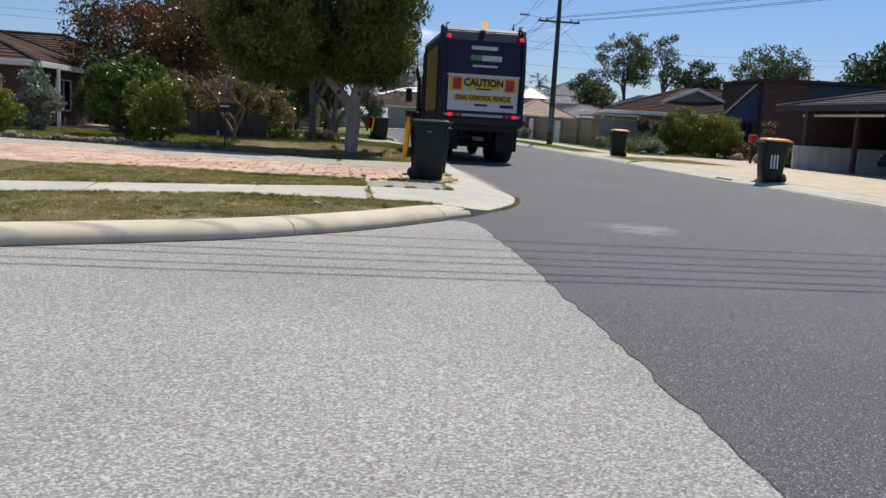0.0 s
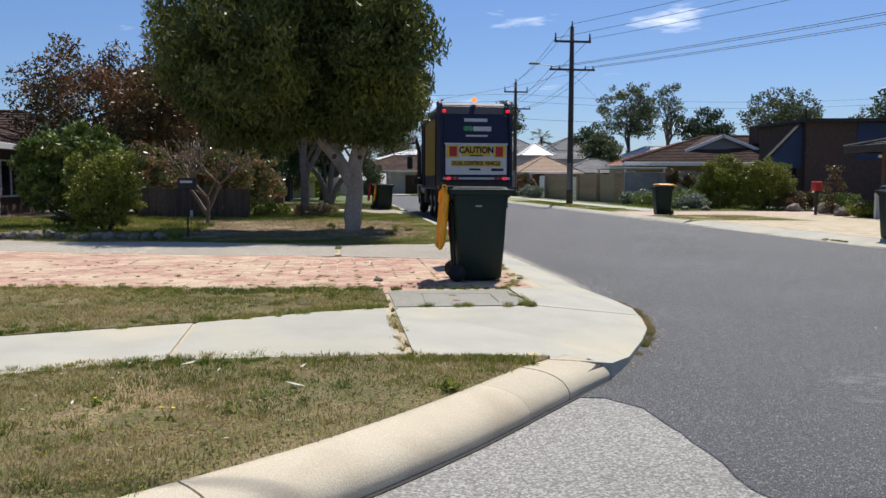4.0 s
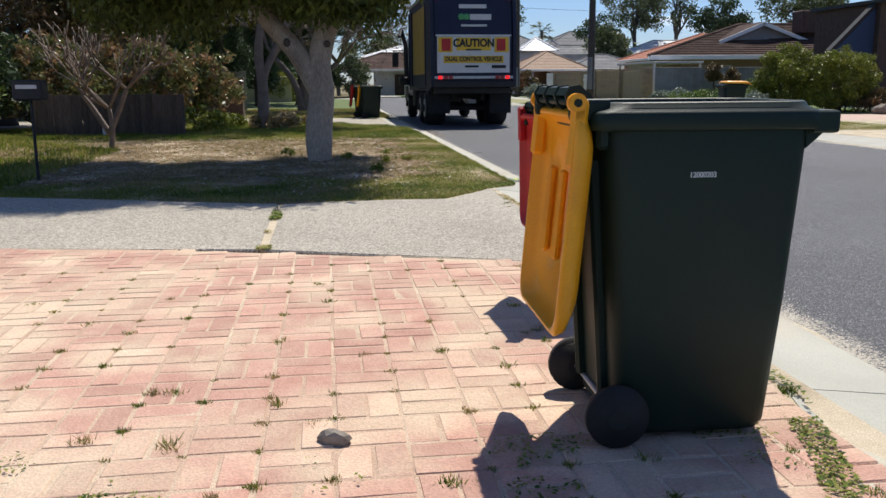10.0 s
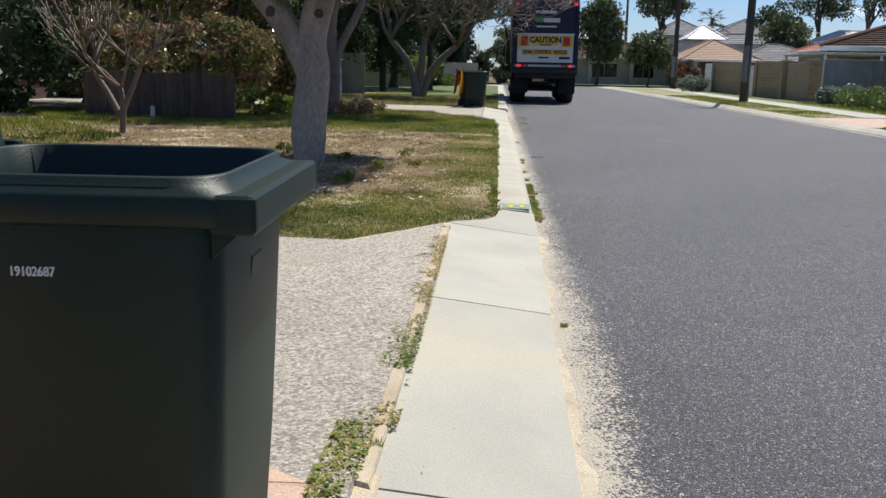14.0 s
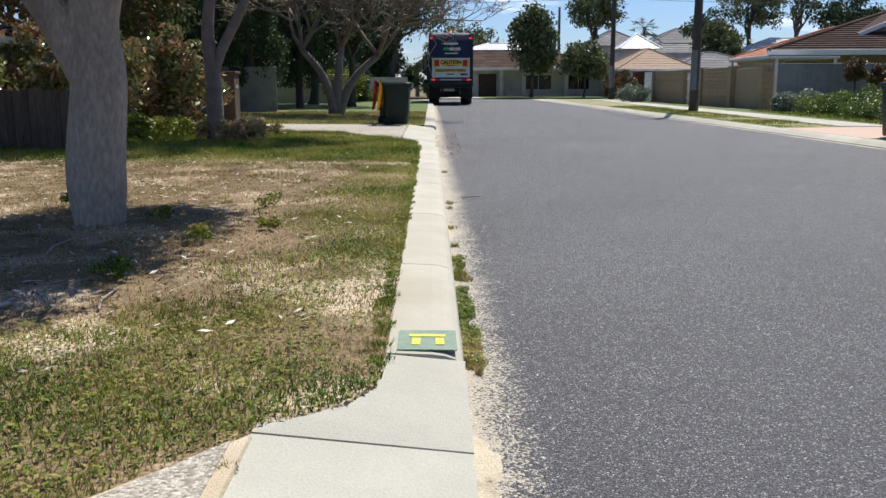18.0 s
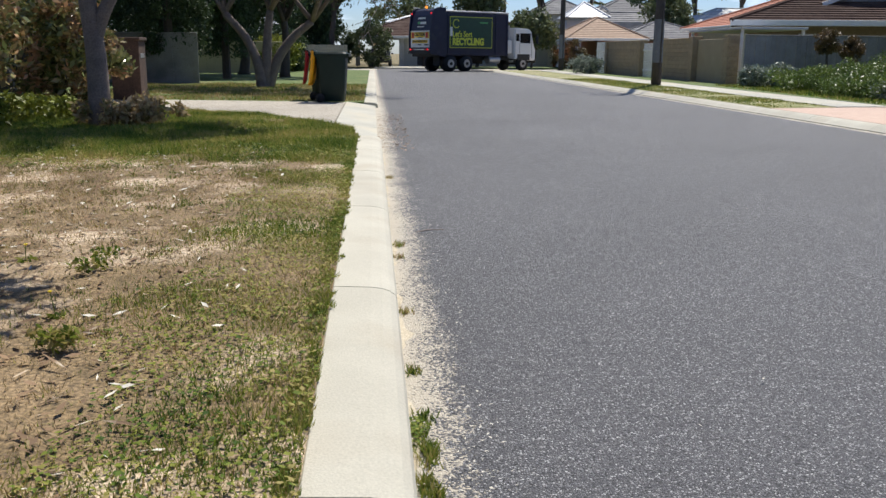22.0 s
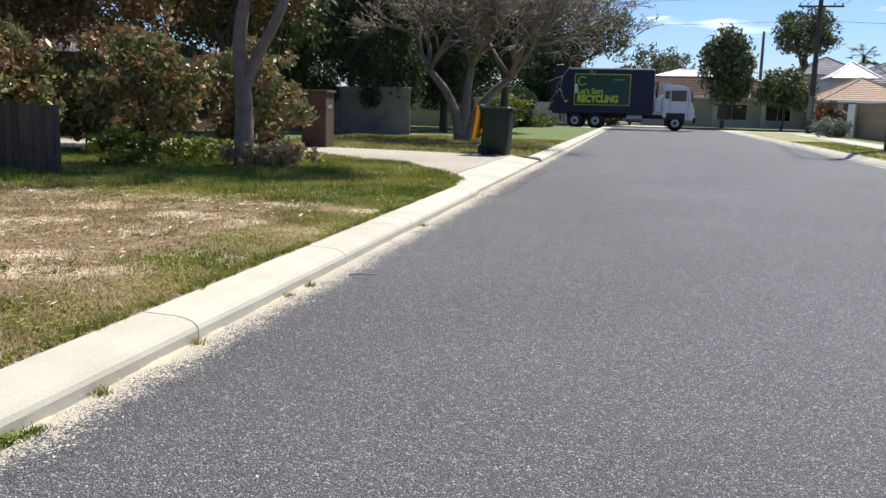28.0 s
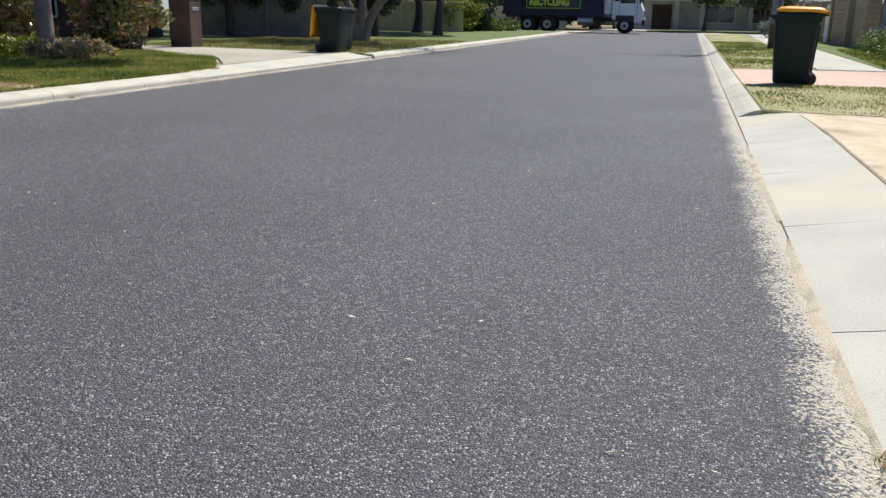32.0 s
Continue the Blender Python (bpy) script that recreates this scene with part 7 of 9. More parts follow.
g = [gb.verts.new(v) for v in ((20.1, 58.2, 3.42), (25.4, 58.2, 3.42), (22.6, 58.2, 4.45))]
gb.faces.new((g[0], g[1], g[2]))
part("gable", gb, M_GREY_FENCE, h3, "grey weathered gable panel")
for s_, xa in ((-1, 20.0), (1, 25.5)):
    run = abs(22.6 - xa)
    L = math.hypot(run, 1.05)
    ang = math.degrees(math.atan2(1.05, run))
    for w_, th, mt, y, dz, nm in ((4.4, 0.1, M_TILE_BROWN, 60.1, 0.05, "gable_roof"), (0.06, 0.2, M_WHITE, 57.9, 0.0, "barge_board")):
        bm = box_bm(L + 0.1, w_, th, (0, 0, 0), 0.01)
        bmesh.ops.transform(bm, matrix=Matrix.Translation(((22.6 + xa) / 2, y, 3.95 + dz)) @ Matrix.Rotation(radians(s_ * ang), 4, "Y"), verts=bm.verts)
        part(nm, bm, mt, h3)
part("roof_cooler", box_bm(1.4, 1.2, 1.3, (25.7, 58.6, 4.6), 0.06), M_BRICK_DARK, h3, "dark boxy evaporative cooler on the roof")
part("cooler_duct", box_bm(0.8, 0.8, 0.9, (25.7, 58.9, 3.7), 0.02), M_BRICK_DARK, h3)
house(22.8, 32, 72, 82, 3.0, 1.9, M_BRICK_RED, M_TILE_RED, "house with terracotta roof behind the brown one")

# tan-roofed house at the corner, with open carport
h4 = thing("house", pose(0, 0, 0), "tan-roofed brick corner house with open carport", "house")
walls(18.6, 27, 91.5, 97.5, 2.3, M_BRICK_RED, h4)
hip_roof("roof", 15.6, 21.6, 89.0, 96.6, 2.4, 1.75, 0.4, M_TILE_TAN, h4, 12)
fascia(15.6, 21.6, 89.0, 96.6, 2.4, 0.4, h4)
hip_roof("rear_roof", 20.5, 29.0, 91.0, 98.5, 2.4, 1.5, 0.4, M_TILE_GREY, h4, 10)
for x, y in ((15.9, 89.3), (15.9, 92.8), (15.9, 96.3), (18.4, 89.3)):
    part("carport_pier", box_bm(0.4, 0.4, 2.2, (x, y, 1.1), 0.015), M_BRICK_RED, h4)
# pyramid-roofed and two-storey houses beyond
h5 = thing("house", pose(0, 0, 0), "white pyramid-roofed house beyond the junction", "house")
walls(18.2, 26, 102, 109, 4.2, M_RENDER, h5)
hip_roof("roof", 18.5, 22.0, 102, 105.6, 4.55, 1.5, 0.35, M_SHEET_WHITE, h5, 5)
hip_roof("rear_roof", 20.0, 32.0, 104.0, 112, 3.6, 1.7, 0.5, M_TILE_GREY, h5, 8)
h6 = thing("house", pose(0, 0, 0), "grey two-storey house with timber gable truss", "house")
walls(18.5, 34.0, 119.5, 130, 5.6, M_RENDER, h6)
hip_roof("roof", 18.5, 25.0, 119.5, 128, 5.6, 2.0, 0.5, M_TILE_GREY, h6, 10)
hip_roof("roof", 25.5, 34.0, 119.0, 128, 5.7, 2.1, 0.5, M_TILE_GREY, h6, 10)
for x in (28.0, 32.5):
    window(h6, (x, 119.48, 4.6), 1.5, 1.2, "-y")
for a, b in (((22.6, 118.9, 5.7), (24.9, 118.9, 7.2)), ((24.9, 118.9, 7.2), (27.2, 118.9, 5.7)), ((22.6, 118.9, 5.7), (27.2, 118.9, 5.7)), ((24.9, 118.9, 5.7), (24.9, 118.9, 7.2)), ((23.8, 118.9, 6.4), (24.9, 118.9, 5.7)), ((26.0, 118.9, 6.4), (24.9, 118.9, 5.7))):
    v, f = tube([Vector(a), Vector(b)], [0.09, 0.09], 5)
    link_mesh("gable_truss", v, f, M_WHITE, h6)
house(36, 62, 118, 128, 4.2, 2.4, M_RENDER, M_SHEET_PALE, "long pale-roofed house among gum trees", courses=6)
house(34, 44, 92, 101, 2.6, 2.0, M_BRICK_RED, M_TILE_GREY, "grey-roofed house among gardens")

# the house facing down the street
h7 = thing("house", pose(0, 0, 0), "low brick house facing down the street, pale roof", "house")
walls(2.6, 15.5, 95.4, 104, 2.5, M_RENDER, h7)
hip_roof("roof", -1.5, 15.5, 94.6, 104, 2.55, 1.7, 0.5, M_TILE_BROWN, h7, 12)
fascia(-1.5, 15.5, 94.6, 104, 2.55, 0.5, h7)
hip_roof("rear_roof", 1.5, 13, 101.5, 110, 3.9, 1.3, 0.3, M_SHEET_WHITE, h7, 5)
for x in (-1.3, 2.4, 6.2, 8.2, 12.0, 15.3):
    part("verandah_pier", box_bm(0.38, 0.38, 2.5, (x, 94.8, 1.25), 0.015), M_RENDER, h7)
part("front_door", box_bm(1.6, 0.08, 2.1, (5.0, 95.36, 1.05), 0.01), M_BRICK_DARK, h7)
window(h7, (9.6, 95.38, 1.35), 2.4, 1.3, "-y")
window(h7, (13.2, 95.38, 1.35), 2.0, 1.3, "-y")
end_lawn = slab("ground_lawn_end", [(4.2, 87.2), (60, 87.6), (60, 100), (4.2, 94.4)], -0.1, 0.1, M_GREEN, bevel=0.02)
struct(end_lawn, "green lawn before the end houses", "ground")
end_lawn2 = slab("ground_lawn_end_near", [(-60, 87.2), (0.0, 87.2), (0.0, 94.4), (-60, 100)], -0.1, 0.1, M_LAWN, bevel=0.02)
struct(end_lawn2, "dry lawn before the end houses", "ground")
end_drive = slab("pavement_driveway_end", [(0.05, 87.2), (4.15, 87.2), (4.15, 95.3), (0.05, 95.3)], -0.1, 0.085, M_CONC)
struct(end_drive, "pale concrete driveway of the end house", "pavement")

wood_fence = thing("timber_fence", pose(-12, 88.4, 0.1), "pale timber fence beyond the cross street", "fence")
for i in range(50):
    part("board", box_bm(0.18, 0.03, 1.7, (0.1 + 0.2 * i, 0.01 * (i % 2), 0.82), 0.006), M_CREAM, wood_fence)
for z in (0.4, 1.4):
    part("rail", box_bm(10.0, 0.05, 0.1, (5.0, 0.05, z), 0.006), M_CREAM, wood_fence)
house(-24, -4.5, 92.5, 102, 2.4, 1.6, M_RENDER, M_SHEET_WHITE, "low house with pale sheet roof beyond the cross street", courses=6)
# far side nearest: flat-roofed house and the dark-roofed one
M_SHEET_DARK = mat("dark_roof_sheet", (0.018, 0.019, 0.024), (0.026, 0.027, 0.033), 3, 0.8, 0.1, 30, fine_amount=0.1, spec=0.2)
M_TILE_DARK = mat("dark_roof_tile", (0.062, 0.056, 0.054), (0.095, 0.086, 0.082), 3, 0.9, 0.5, 18, c3=(0.12, 0.11, 0.10), c3_scale=0.7, fine_amount=0.25, rnd=0.12, spec=0.15)
h8 = thing("house", pose(0, 0, 0), "tall dark brick house with blue panels and raked roof", "house")


prism("wall", [(19.25, -0.1), (21.2, -0.1), (21.2, 4.5), (19.25, 2.52)], 45.5, 45.75, M_BRICK_DARK, h8)
prism("wall", [(21.2, -0.1), (28.6, -0.1), (28.6, 4.62), (21.2, 4.5)], 45.2, 50.2, M_BRICK_DARK, h8)
prism("roof", [(21.0, 4.5), (29.0, 4.63), (29.0, 4.78), (21.0, 4.65)], 44.8, 50.4, M_CHASSIS, h8)
prism("raked_roof", [(19.15, 2.44), (21.2, 4.5), (21.2, 4.6), (19.15, 2.54)], 45.42, 45.78, M_CHASSIS, h8)
prism("blue_panel", [(24.0, 2.6), (28.55, 2.6), (28.55, 4.56), (24.0, 4.48)], 45.17, 45.2, M_BLUE, h8, "blue painted upper panel")
prism("blue_gable", [(19.3, 2.1), (21.15, 2.1), (21.15, 4.34), (19.3, 2.46)], 45.46, 45.5, M_BLUE, h8, "blue painted gable panel")
window(h8, (20.55, 45.48, 1.25), 0.7, 1.9, "-y", frame_mat=M_CHASSIS)
part("downpipe", cyl_bm(0.04, 0.04, 2.1, (19.75, 45.42, 1.1), 8), M_WHITE, h8)
part("antenna_stub", cyl_bm(0.05, 0.05, 0.55, (21.6, 46.0, 4.95), 8), M_CHASSIS, h8)
h9 = thing("house", pose(0, 0, 0), "low dark-tiled house with a deep open carport", "house")
walls(20.2, 34, 12.0, 31.2, 2.5, M_BRICK_DARK, h9)
hip_roof("roof", 17.0, 34, 12.0, 31.4, 2.6, 2.3, 1.4, M_TILE_DARK, h9, 18)
fascia(17.0, 34, 12.0, 31.4, 2.6, 1.4, h9, M_CHASSIS, 0.26)
part("carport_gutter", box_bm(0.08, 5.5, 0.1, (16.3, 29.0, 2.28), 0.02), M_WHITE, h9)
part("end_wall", box_bm(4.2, 0.24, 2.6, (18.1, 31.0, 1.2)), M_BRICK_DARK, h9)
for y in (26.0, 21.5):
    window(h9, (20.18, y, 1.3), 2.2, 1.3, "-x")
part("flue", cyl_bm(0.13, 0.13, 0.6, (19.6, 26.0, 3.75), 10), M_WHITE, h9)
part("roof_vent", box_bm(0.35, 0.5, 0.16, (18.6, 26.2, 3.2), 0.05), M_WHITE, h9)
for y in (31.4, 28.0, 24.0, 20.5, 17.0):
    part("carport_post", box_bm(0.16, 0.16, 2.5, (16.4, y, 1.25), 0.01), M_BRICK_DARK, h9)
low_wall = thing("garden_wall", pose(15.0, 29.9, 0.1, 0, 0, -100), "low white ribbed garden wall before the carport", "wall")
part("wall", box_bm(0.16, 5.1, 0.96, (0, 2.55, 0.46), 0.012), M_RENDER, low_wall)
for i in range(13):
    part("rib", box_bm(0.03, 0.09, 0.90, (0.09, 0.2 + 0.39 * i, 0.46), 0.008), M_RENDER, low_wall)
path8 = slab("pavement_path_house", [(17.6, 37.0), (22.0, 36.3), (26.0, 45.0), (19.6, 45.3)], -0.1, 0.148, M_CONC)
struct(path8, "pale concrete drive before the tall brick house", "pavement")
red_box = thing("letterbox", pose(15.3, 34.0, 0.11), "red painted letterbox on a dark post", "letterbox")
part("post", box_bm(0.09, 0.09, 0.95, (0, 0, 0.46), 0.008), M_CHASSIS, red_box)
part("box", box_bm(0.3, 0.34, 0.36, (0, 0, 1.10), 0.04), M_REDPAINT, red_box)
part("slot", box_bm(0.01, 0.2, 0.03, (-0.153, 0, 1.19)), M_CHASSIS, red_box)


def rock(at, r, seed):
    rr = random.Random(seed)
    bm = bmesh.new()
    bmesh.ops.create_icosphere(bm, subdivisions=2, radius=1)
    for v in bm.verts:
        q = 1 + 0.35 * noise.noise(v.co * 1.6 + Vector((seed, 0, 0))) + 0.12 * noise.noise(v.co * 4 + Vector((seed, 3, 0)))
        v.co = Vector((v.co.x * r[0] * q, v.co.y * r[1] * q, v.co.z * r[2] * q))
    bmesh.ops.translate(bm, vec=(0, 0, r[2] * 0.55), verts=bm.verts)
    ob = part("garden_rock", bm, M_ROCK)
    ob.matrix_world = pose(*at, 0, 0, rr.uniform(0, 360))
    return tagged(ob, "rough limestone rock edging the garden bed", "rock", "garden edging rocks")


for i in range(34):
    rock((-14.2 + 0.24 * i, 21.75 - 0.047 * i * (1 + 0.0 * i) + rag.uniform(-0.08, 0.08), 0.12), (rag.uniform(0.10, 0.2), rag.uniform(0.09, 0.16), rag.uniform(0.07, 0.13)), 100 + i)
for i, (x, y, s) in enumerate(((12.0, 38.6, 0.2), (12.8, 38.3, 0.22), (16.4, 37.6, 0.35), (17.6, 36.9, 0.4), (18.9, 36.4, 0.35), (16.4, 35.0, 0.5), (17.3, 34.4, 0.4), (16.6, 33.2, 0.5), (15.4, 32.4, 0.35), (15.9, 31.6, 0.4))):
    rock((x, y, 0.12), (s, s * 0.8, s * 0.6), 200 + i)
shrub((16.2, 34.3, 0.12), (0.5, 0.4, 0.95), M_LEAF_RED, "thin dark shrub beside the red letterbox", 62, 0.05, 40, 35, 0.2)
shrub((15.7, 30.9, 0.12), (0.9, 0.8, 0.3), M_LEAF_YEL, "low lime-green succulents among rocks", 63, 0.05, 70, 60, 0.2)
shrub((18.2, 29.9, 0.12), (1.0, 0.5, 0.65), M_LEAF_RED, "dry brownish shrub behind the white wall", 64, 0.06, 60, 60, 0.25)
shrub((20.8, 29.6, 0.12), (1.3, 0.5, 0.75), M_LEAF_RED, "brownish shrub behind the white wall", 65, 0.06, 60, 60, 0.25)


# ---- cars ----
def car(m, paint, label, suv=False, group=""):
    t = thing("car", m, label, "car", group)
    h = 1.62 if suv else 1.45
    L = 4.4

    def hull(name, prof, half, mt, top_in=0.0, bev=0.05):
        bm = bmesh.new()
        zmin, zmax = min(z for _, z in prof), max(z for _, z in prof)
        k = lambda z: half - top_in * (z - zmin) / (zmax - zmin)
        a = [bm.verts.new((-k(z), y, z)) for y, z in prof]
        b = [bm.verts.new((k(z), y, z)) for y, z in prof]
        bm.faces.new(a)
        bm.faces.new(b[::-1])
        n = len(prof)
        for i in range(n):
            bm.faces.new((a[i], b[i], b[(i + 1) % n], a[(i + 1) % n]))
        bmesh.ops.recalc_face_normals(bm, faces=bm.faces)
        bmesh.ops.bevel(bm, geom=list(bm.edges), offset=bev, segments=2, affect="EDGES")
        return part(name, bm, mt, t)

    body = hull("body", [(-2.15, 0.35), (2.15, 0.32), (2.2, 0.7), (1.9, 0.88), (0.9, 0.98), (-1.95, 1.02), (-2.2, 0.8)], 0.9, paint, 0.06, 0.09)
    hull("cabin", [(1.0, 0.95), (0.35, h - 0.06), (-0.2, h), (-1.5, h - 0.03), (-2.0, 1.0)], 0.84, M_GLASS, 0.2, 0.05)
    hull("roof", [(0.32, h - 0.05), (0.0, h + 0.02), (-1.45, h - 0.005), (-1.6, h - 0.05)], 0.66, paint, 0.03, 0.015)
    for s in (-1, 1):
        for y, z0, z1, dy in ((-0.45, 0.95, h - 0.05, 0.0), (-1.55, 0.95, h - 0.05, 0.05)):
            part("pillar", box_bm(0.03, 0.09, z1 - z0, (s * 0.765, y, (z0 + z1) / 2), 0.005, None), paint, t)
        for y in (1.35, -1.3):
            w = part("wheel", cyl_bm(0.33, 0.33, 0.22, (s * 0.8, y, 0.33), 24, "x", 0.03), M_TYRE, t, smooth=True)
            part("rim", cyl_bm(0.21, 0.19, 0.03, (s * 0.905, y, 0.33), 14, "x", 0.01), M_STEEL, w)
        part("head_lamp", box_bm(0.4, 0.1, 0.14, (s * 0.62, 2.12, 0.72), 0.02), M_TPANEL, t)
        part("tail_lamp", box_bm(0.16, 0.08, 0.3, (s * 0.76, -2.14, 0.85), 0.02), M_TAIL_OFF, t)
        part("mirror", box_bm(0.18, 0.1, 0.12, (s * 0.98, 0.72, 1.05), 0.03), paint, t)
    part("bumper", box_bm(1.75, 0.12, 0.22, (0, 2.17, 0.42), 0.03), M_CHASSIS, t)
    part("bumper", box_bm(1.75, 0.12, 0.22, (0, -2.17, 0.45), 0.03), M_CHASSIS, t)
    return t


M_CAR_BLUE = mat("blue_car_paint", (0.02, 0.08, 0.32), (0.025, 0.10, 0.38), 2, 0.25, 0, 40, fine_amount=0.03)
M_CAR_NAVY = mat("navy_car_paint", (0.01, 0.014, 0.04), (0.014, 0.018, 0.05), 2, 0.25, 0, 40, fine_amount=0.03)
M_CAR_BLACK = mat("black_car_paint", (0.012, 0.012, 0.014), (0.018, 0.018, 0.02), 2, 0.25, 0, 40, fine_amount=0.03)
car(pose(18.5, 26.0, 0.12, 0, 0, 4), M_CAR_NAVY, "dark navy car parked under the open carport", True)
car(pose(0.6, 93.5, 0.085, 0, 0, 180), M_CAR_BLACK, "black car parked in the end house carport", True)
blue_car = car(pose(30, 81, 0.0, 0, 0, 90), M_CAR_BLUE, "blue hatchback driving along the cross street", True)
white_car = car(pose(-40, 84.6, 0.0, 0, 0, -90), M_CAB, "white utility car driving along the cross street", True)


# ---- grass, weeds, litter ----
FALL = lambda v: 1 / (1 + np.exp(-v))
grass("grass_corner_strip", STRIP1, 0.147, 5200, M_BLADE, "patchy short brown and green grass with straw and weeds", (0.008, 0.026), 0.0032, 0.0, 2.0, 1.3, lambda x, y, q: np.where(x > -7.5, 1.0, 0.35))
grass("grass_footpath_strip", STRIP2, 0.148, 4300, M_BLADE, "patchy green and dry grass with weeds", (0.008, 0.030), 0.0032, 0.0, 5.0, 1.3, lambda x, y, q: np.where(x > -7.5, 1.0, 0.3))
VG = [(-0.25, 19.98), (-0.25, 19.76), (-0.33, 19.58), (-0.62, 19.33), (-1.2, 18.58), (-1.76, 18.62), (-3.0, 18.6), (-5.0, 19.3), (-9, 20.2), (-9, 31.5), (-0.255, 31.5)]
grass("grass_verge_dry", VG, 0.128, 1500, M_BLADE_DRY, "sparse straw-coloured grass on the verge", (0.010, 0.03), 0.0035, 0.1, 9.0, 0.8, lambda x, y, q: np.where(x > -5, 1.0, 0.5))
grass("grass_verge_edge", VG, 0.128, 6500, M_BLADE_GREEN, "green grass thinning away from the kerb", (0.010, 0.032), 0.0035, -0.2, 11.0, 1.3, lambda x, y, q: np.clip(FALL((x + 0.74 + 0.7 * q + 0.55 * (y < 20.9)) * 6) + 0.75 * FALL(((18.9 - 0.22 * (x + 1.2)) - y + 1.0 + 0.9 * q) * 3.5) + 0.45 * FALL((y - 28.5 + 1.4 * q) * 2), 0.03, 1))
grass("grass_verge_far", [(-0.3, 31.5), (-0.35, 32.4), (-1.9, 35.1), (-4.6, 36.8), (-8, 35.3), (-12, 33), (-9, 29.5), (-3, 28.8), (-0.3, 29.5)], 0.128, 2300, M_BLADE_GREEN, "longer green grass by the driveway", (0.025, 0.085), 0.006, -0.05, 13.0, 0.9)
grass("grass_garden", [(-6, 19.8), (-14, 21.7), (-14, 30), (-9, 29.5), (-6, 26)], 0.128, 600, M_BLADE_GREEN, "green garden grass under the trees", (0.03, 0.10), 0.010, -0.05, 14.0, 0.7)
grass("grass_lawn_second", [(-0.27, 39.3), (-3.7, 39.7), (-7.5, 40.1), (-7.5, 49.5), (-0.27, 49.5)], 0.128, 420, M_BLADE, "green lawn grass beyond the driveway", (0.03, 0.08), 0.012, -0.2, 15.0, 0.7)
grass("grass_island", [(8.3, 29.3), (8.62, 29.1), (11.8, 28.8), (11.8, 33.5), (8.3, 33.1)], 0.118, 900, M_BLADE, "short straw-green lawn round the bin", (0.012, 0.035), 0.007, -0.1, 16.0, 0.9)
grass("grass_verge_right", [(8.3, 37.5), (9.85, 37.75), (10.3, 58), (8.3, 58)], 0.118, 350, M_BLADE_GREEN, "short dry verge grass on the far side", (0.02, 0.05), 0.012, -0.1, 17.0, 0.6)
grass("grass_bank_right", [(11.3, 38.5), (17, 39), (17, 50), (12, 50)], 0.138, 250, M_BLADE_GREEN, "green lawn before the far fence", (0.04, 0.10), 0.016, -0.2, 18.0, 0.6)


def tuft(at, r, h, k, material, label, seed, group="joint weeds"):
    q = np.random.default_rng(seed)
    a, d = q.uniform(0, 6.283, k), q.uniform(0, r, k) ** 1.0
    x, y = np.cos(a) * d, np.sin(a) * d
    b, hh = q.uniform(0, 6.283, k), h * q.uniform(0.5, 1.3, k)
    ln = q.uniform(0.2, 1.1, k) * hh
    w = 0.0028 + 0.0015 * q.uniform(0, 1, k)
    v = np.zeros((k, 3, 3))
    c = q.uniform(0, 6.283, k)
    v[:, 0] = np.stack([x - np.cos(c) * w, y - np.sin(c) * w, np.full(k, -0.004)], 1)
    v[:, 1] = np.stack([x + np.cos(c) * w, y + np.sin(c) * w, np.full(k, -0.004)], 1)
    v[:, 2] = np.stack([x + np.cos(b) * ln, y + np.sin(b) * ln, hh], 1)
    ob = mesh_np("weed_tuft", v.reshape(-1, 3), np.arange(k * 3).reshape(-1, 3), material)
    ob.matrix_world = pose(*at)
    return tagged(ob, label, "weed", group)


wr = random.Random(5)


def clumps(name, spots, r, h, blades, material, label, seed):
    """Many tufts of grass in one mesh; spots: (x, y, z) of each."""
    q = np.random.default_rng(seed)
    p = np.repeat(np.asarray(spots, float), blades, 0)
    k = len(p)
    big = np.repeat(q.uniform(0.5, 1.5, len(spots)), blades)
    a, d = q.uniform(0, 6.283, k), q.uniform(0, 1, k) * r * big
    x, y = p[:, 0] + np.cos(a) * d, p[:, 1] + np.sin(a) * d
    b, hh = a + q.uniform(-0.8, 0.8, k), h * big * q.uniform(0.4, 1.2, k)
    ln = q.uniform(0.1, 1.0, k) * hh
    w, c = 0.002 + 0.002 * q.uniform(0, 1, k), q.uniform(0, 6.283, k)
    v = np.zeros((k, 3, 3))
    v[:, 0] = np.stack([x - np.cos(c) * w, y - np.sin(c) * w, p[:, 2] - 0.004], 1)
    v[:, 1] = np.stack([x + np.cos(c) * w, y + np.sin(c) * w, p[:, 2] - 0.004], 1)
    v[:, 2] = np.stack([x + np.cos(b) * ln, y + np.sin(b) * ln, p[:, 2] + hh], 1)
    return tagged(mesh_np(name, v.reshape(-1, 3), np.arange(k * 3).reshape(-1, 3), material), label, "grass", kind="stuff")


def edge_spots(line, k, z, off=0.05):
    out = []
    for _ in range(k):
        i = wr.randrange(len(line) - 1)
        u = wr.random()
        out.append((line[i][0] + (line[i + 1][0] - line[i][0]) * u + wr.gauss(0, 0.02), line[i][1] + (line[i + 1][1] - line[i][1]) * u + wr.gauss(0, off), z))
    return out


def field_spots(poly, k, z):
    p = np.array(poly)
    lo, hi = p.min(0), p.max(0)
    xs, ys = np.array([wr.uniform(lo[0], hi[0]) for _ in range(k)]), np.array([wr.uniform(lo[1], hi[1]) for _ in range(k)])
    ok = inside(poly, xs, ys)
    return [(x, y, z) for x, y in zip(xs[ok], ys[ok])]


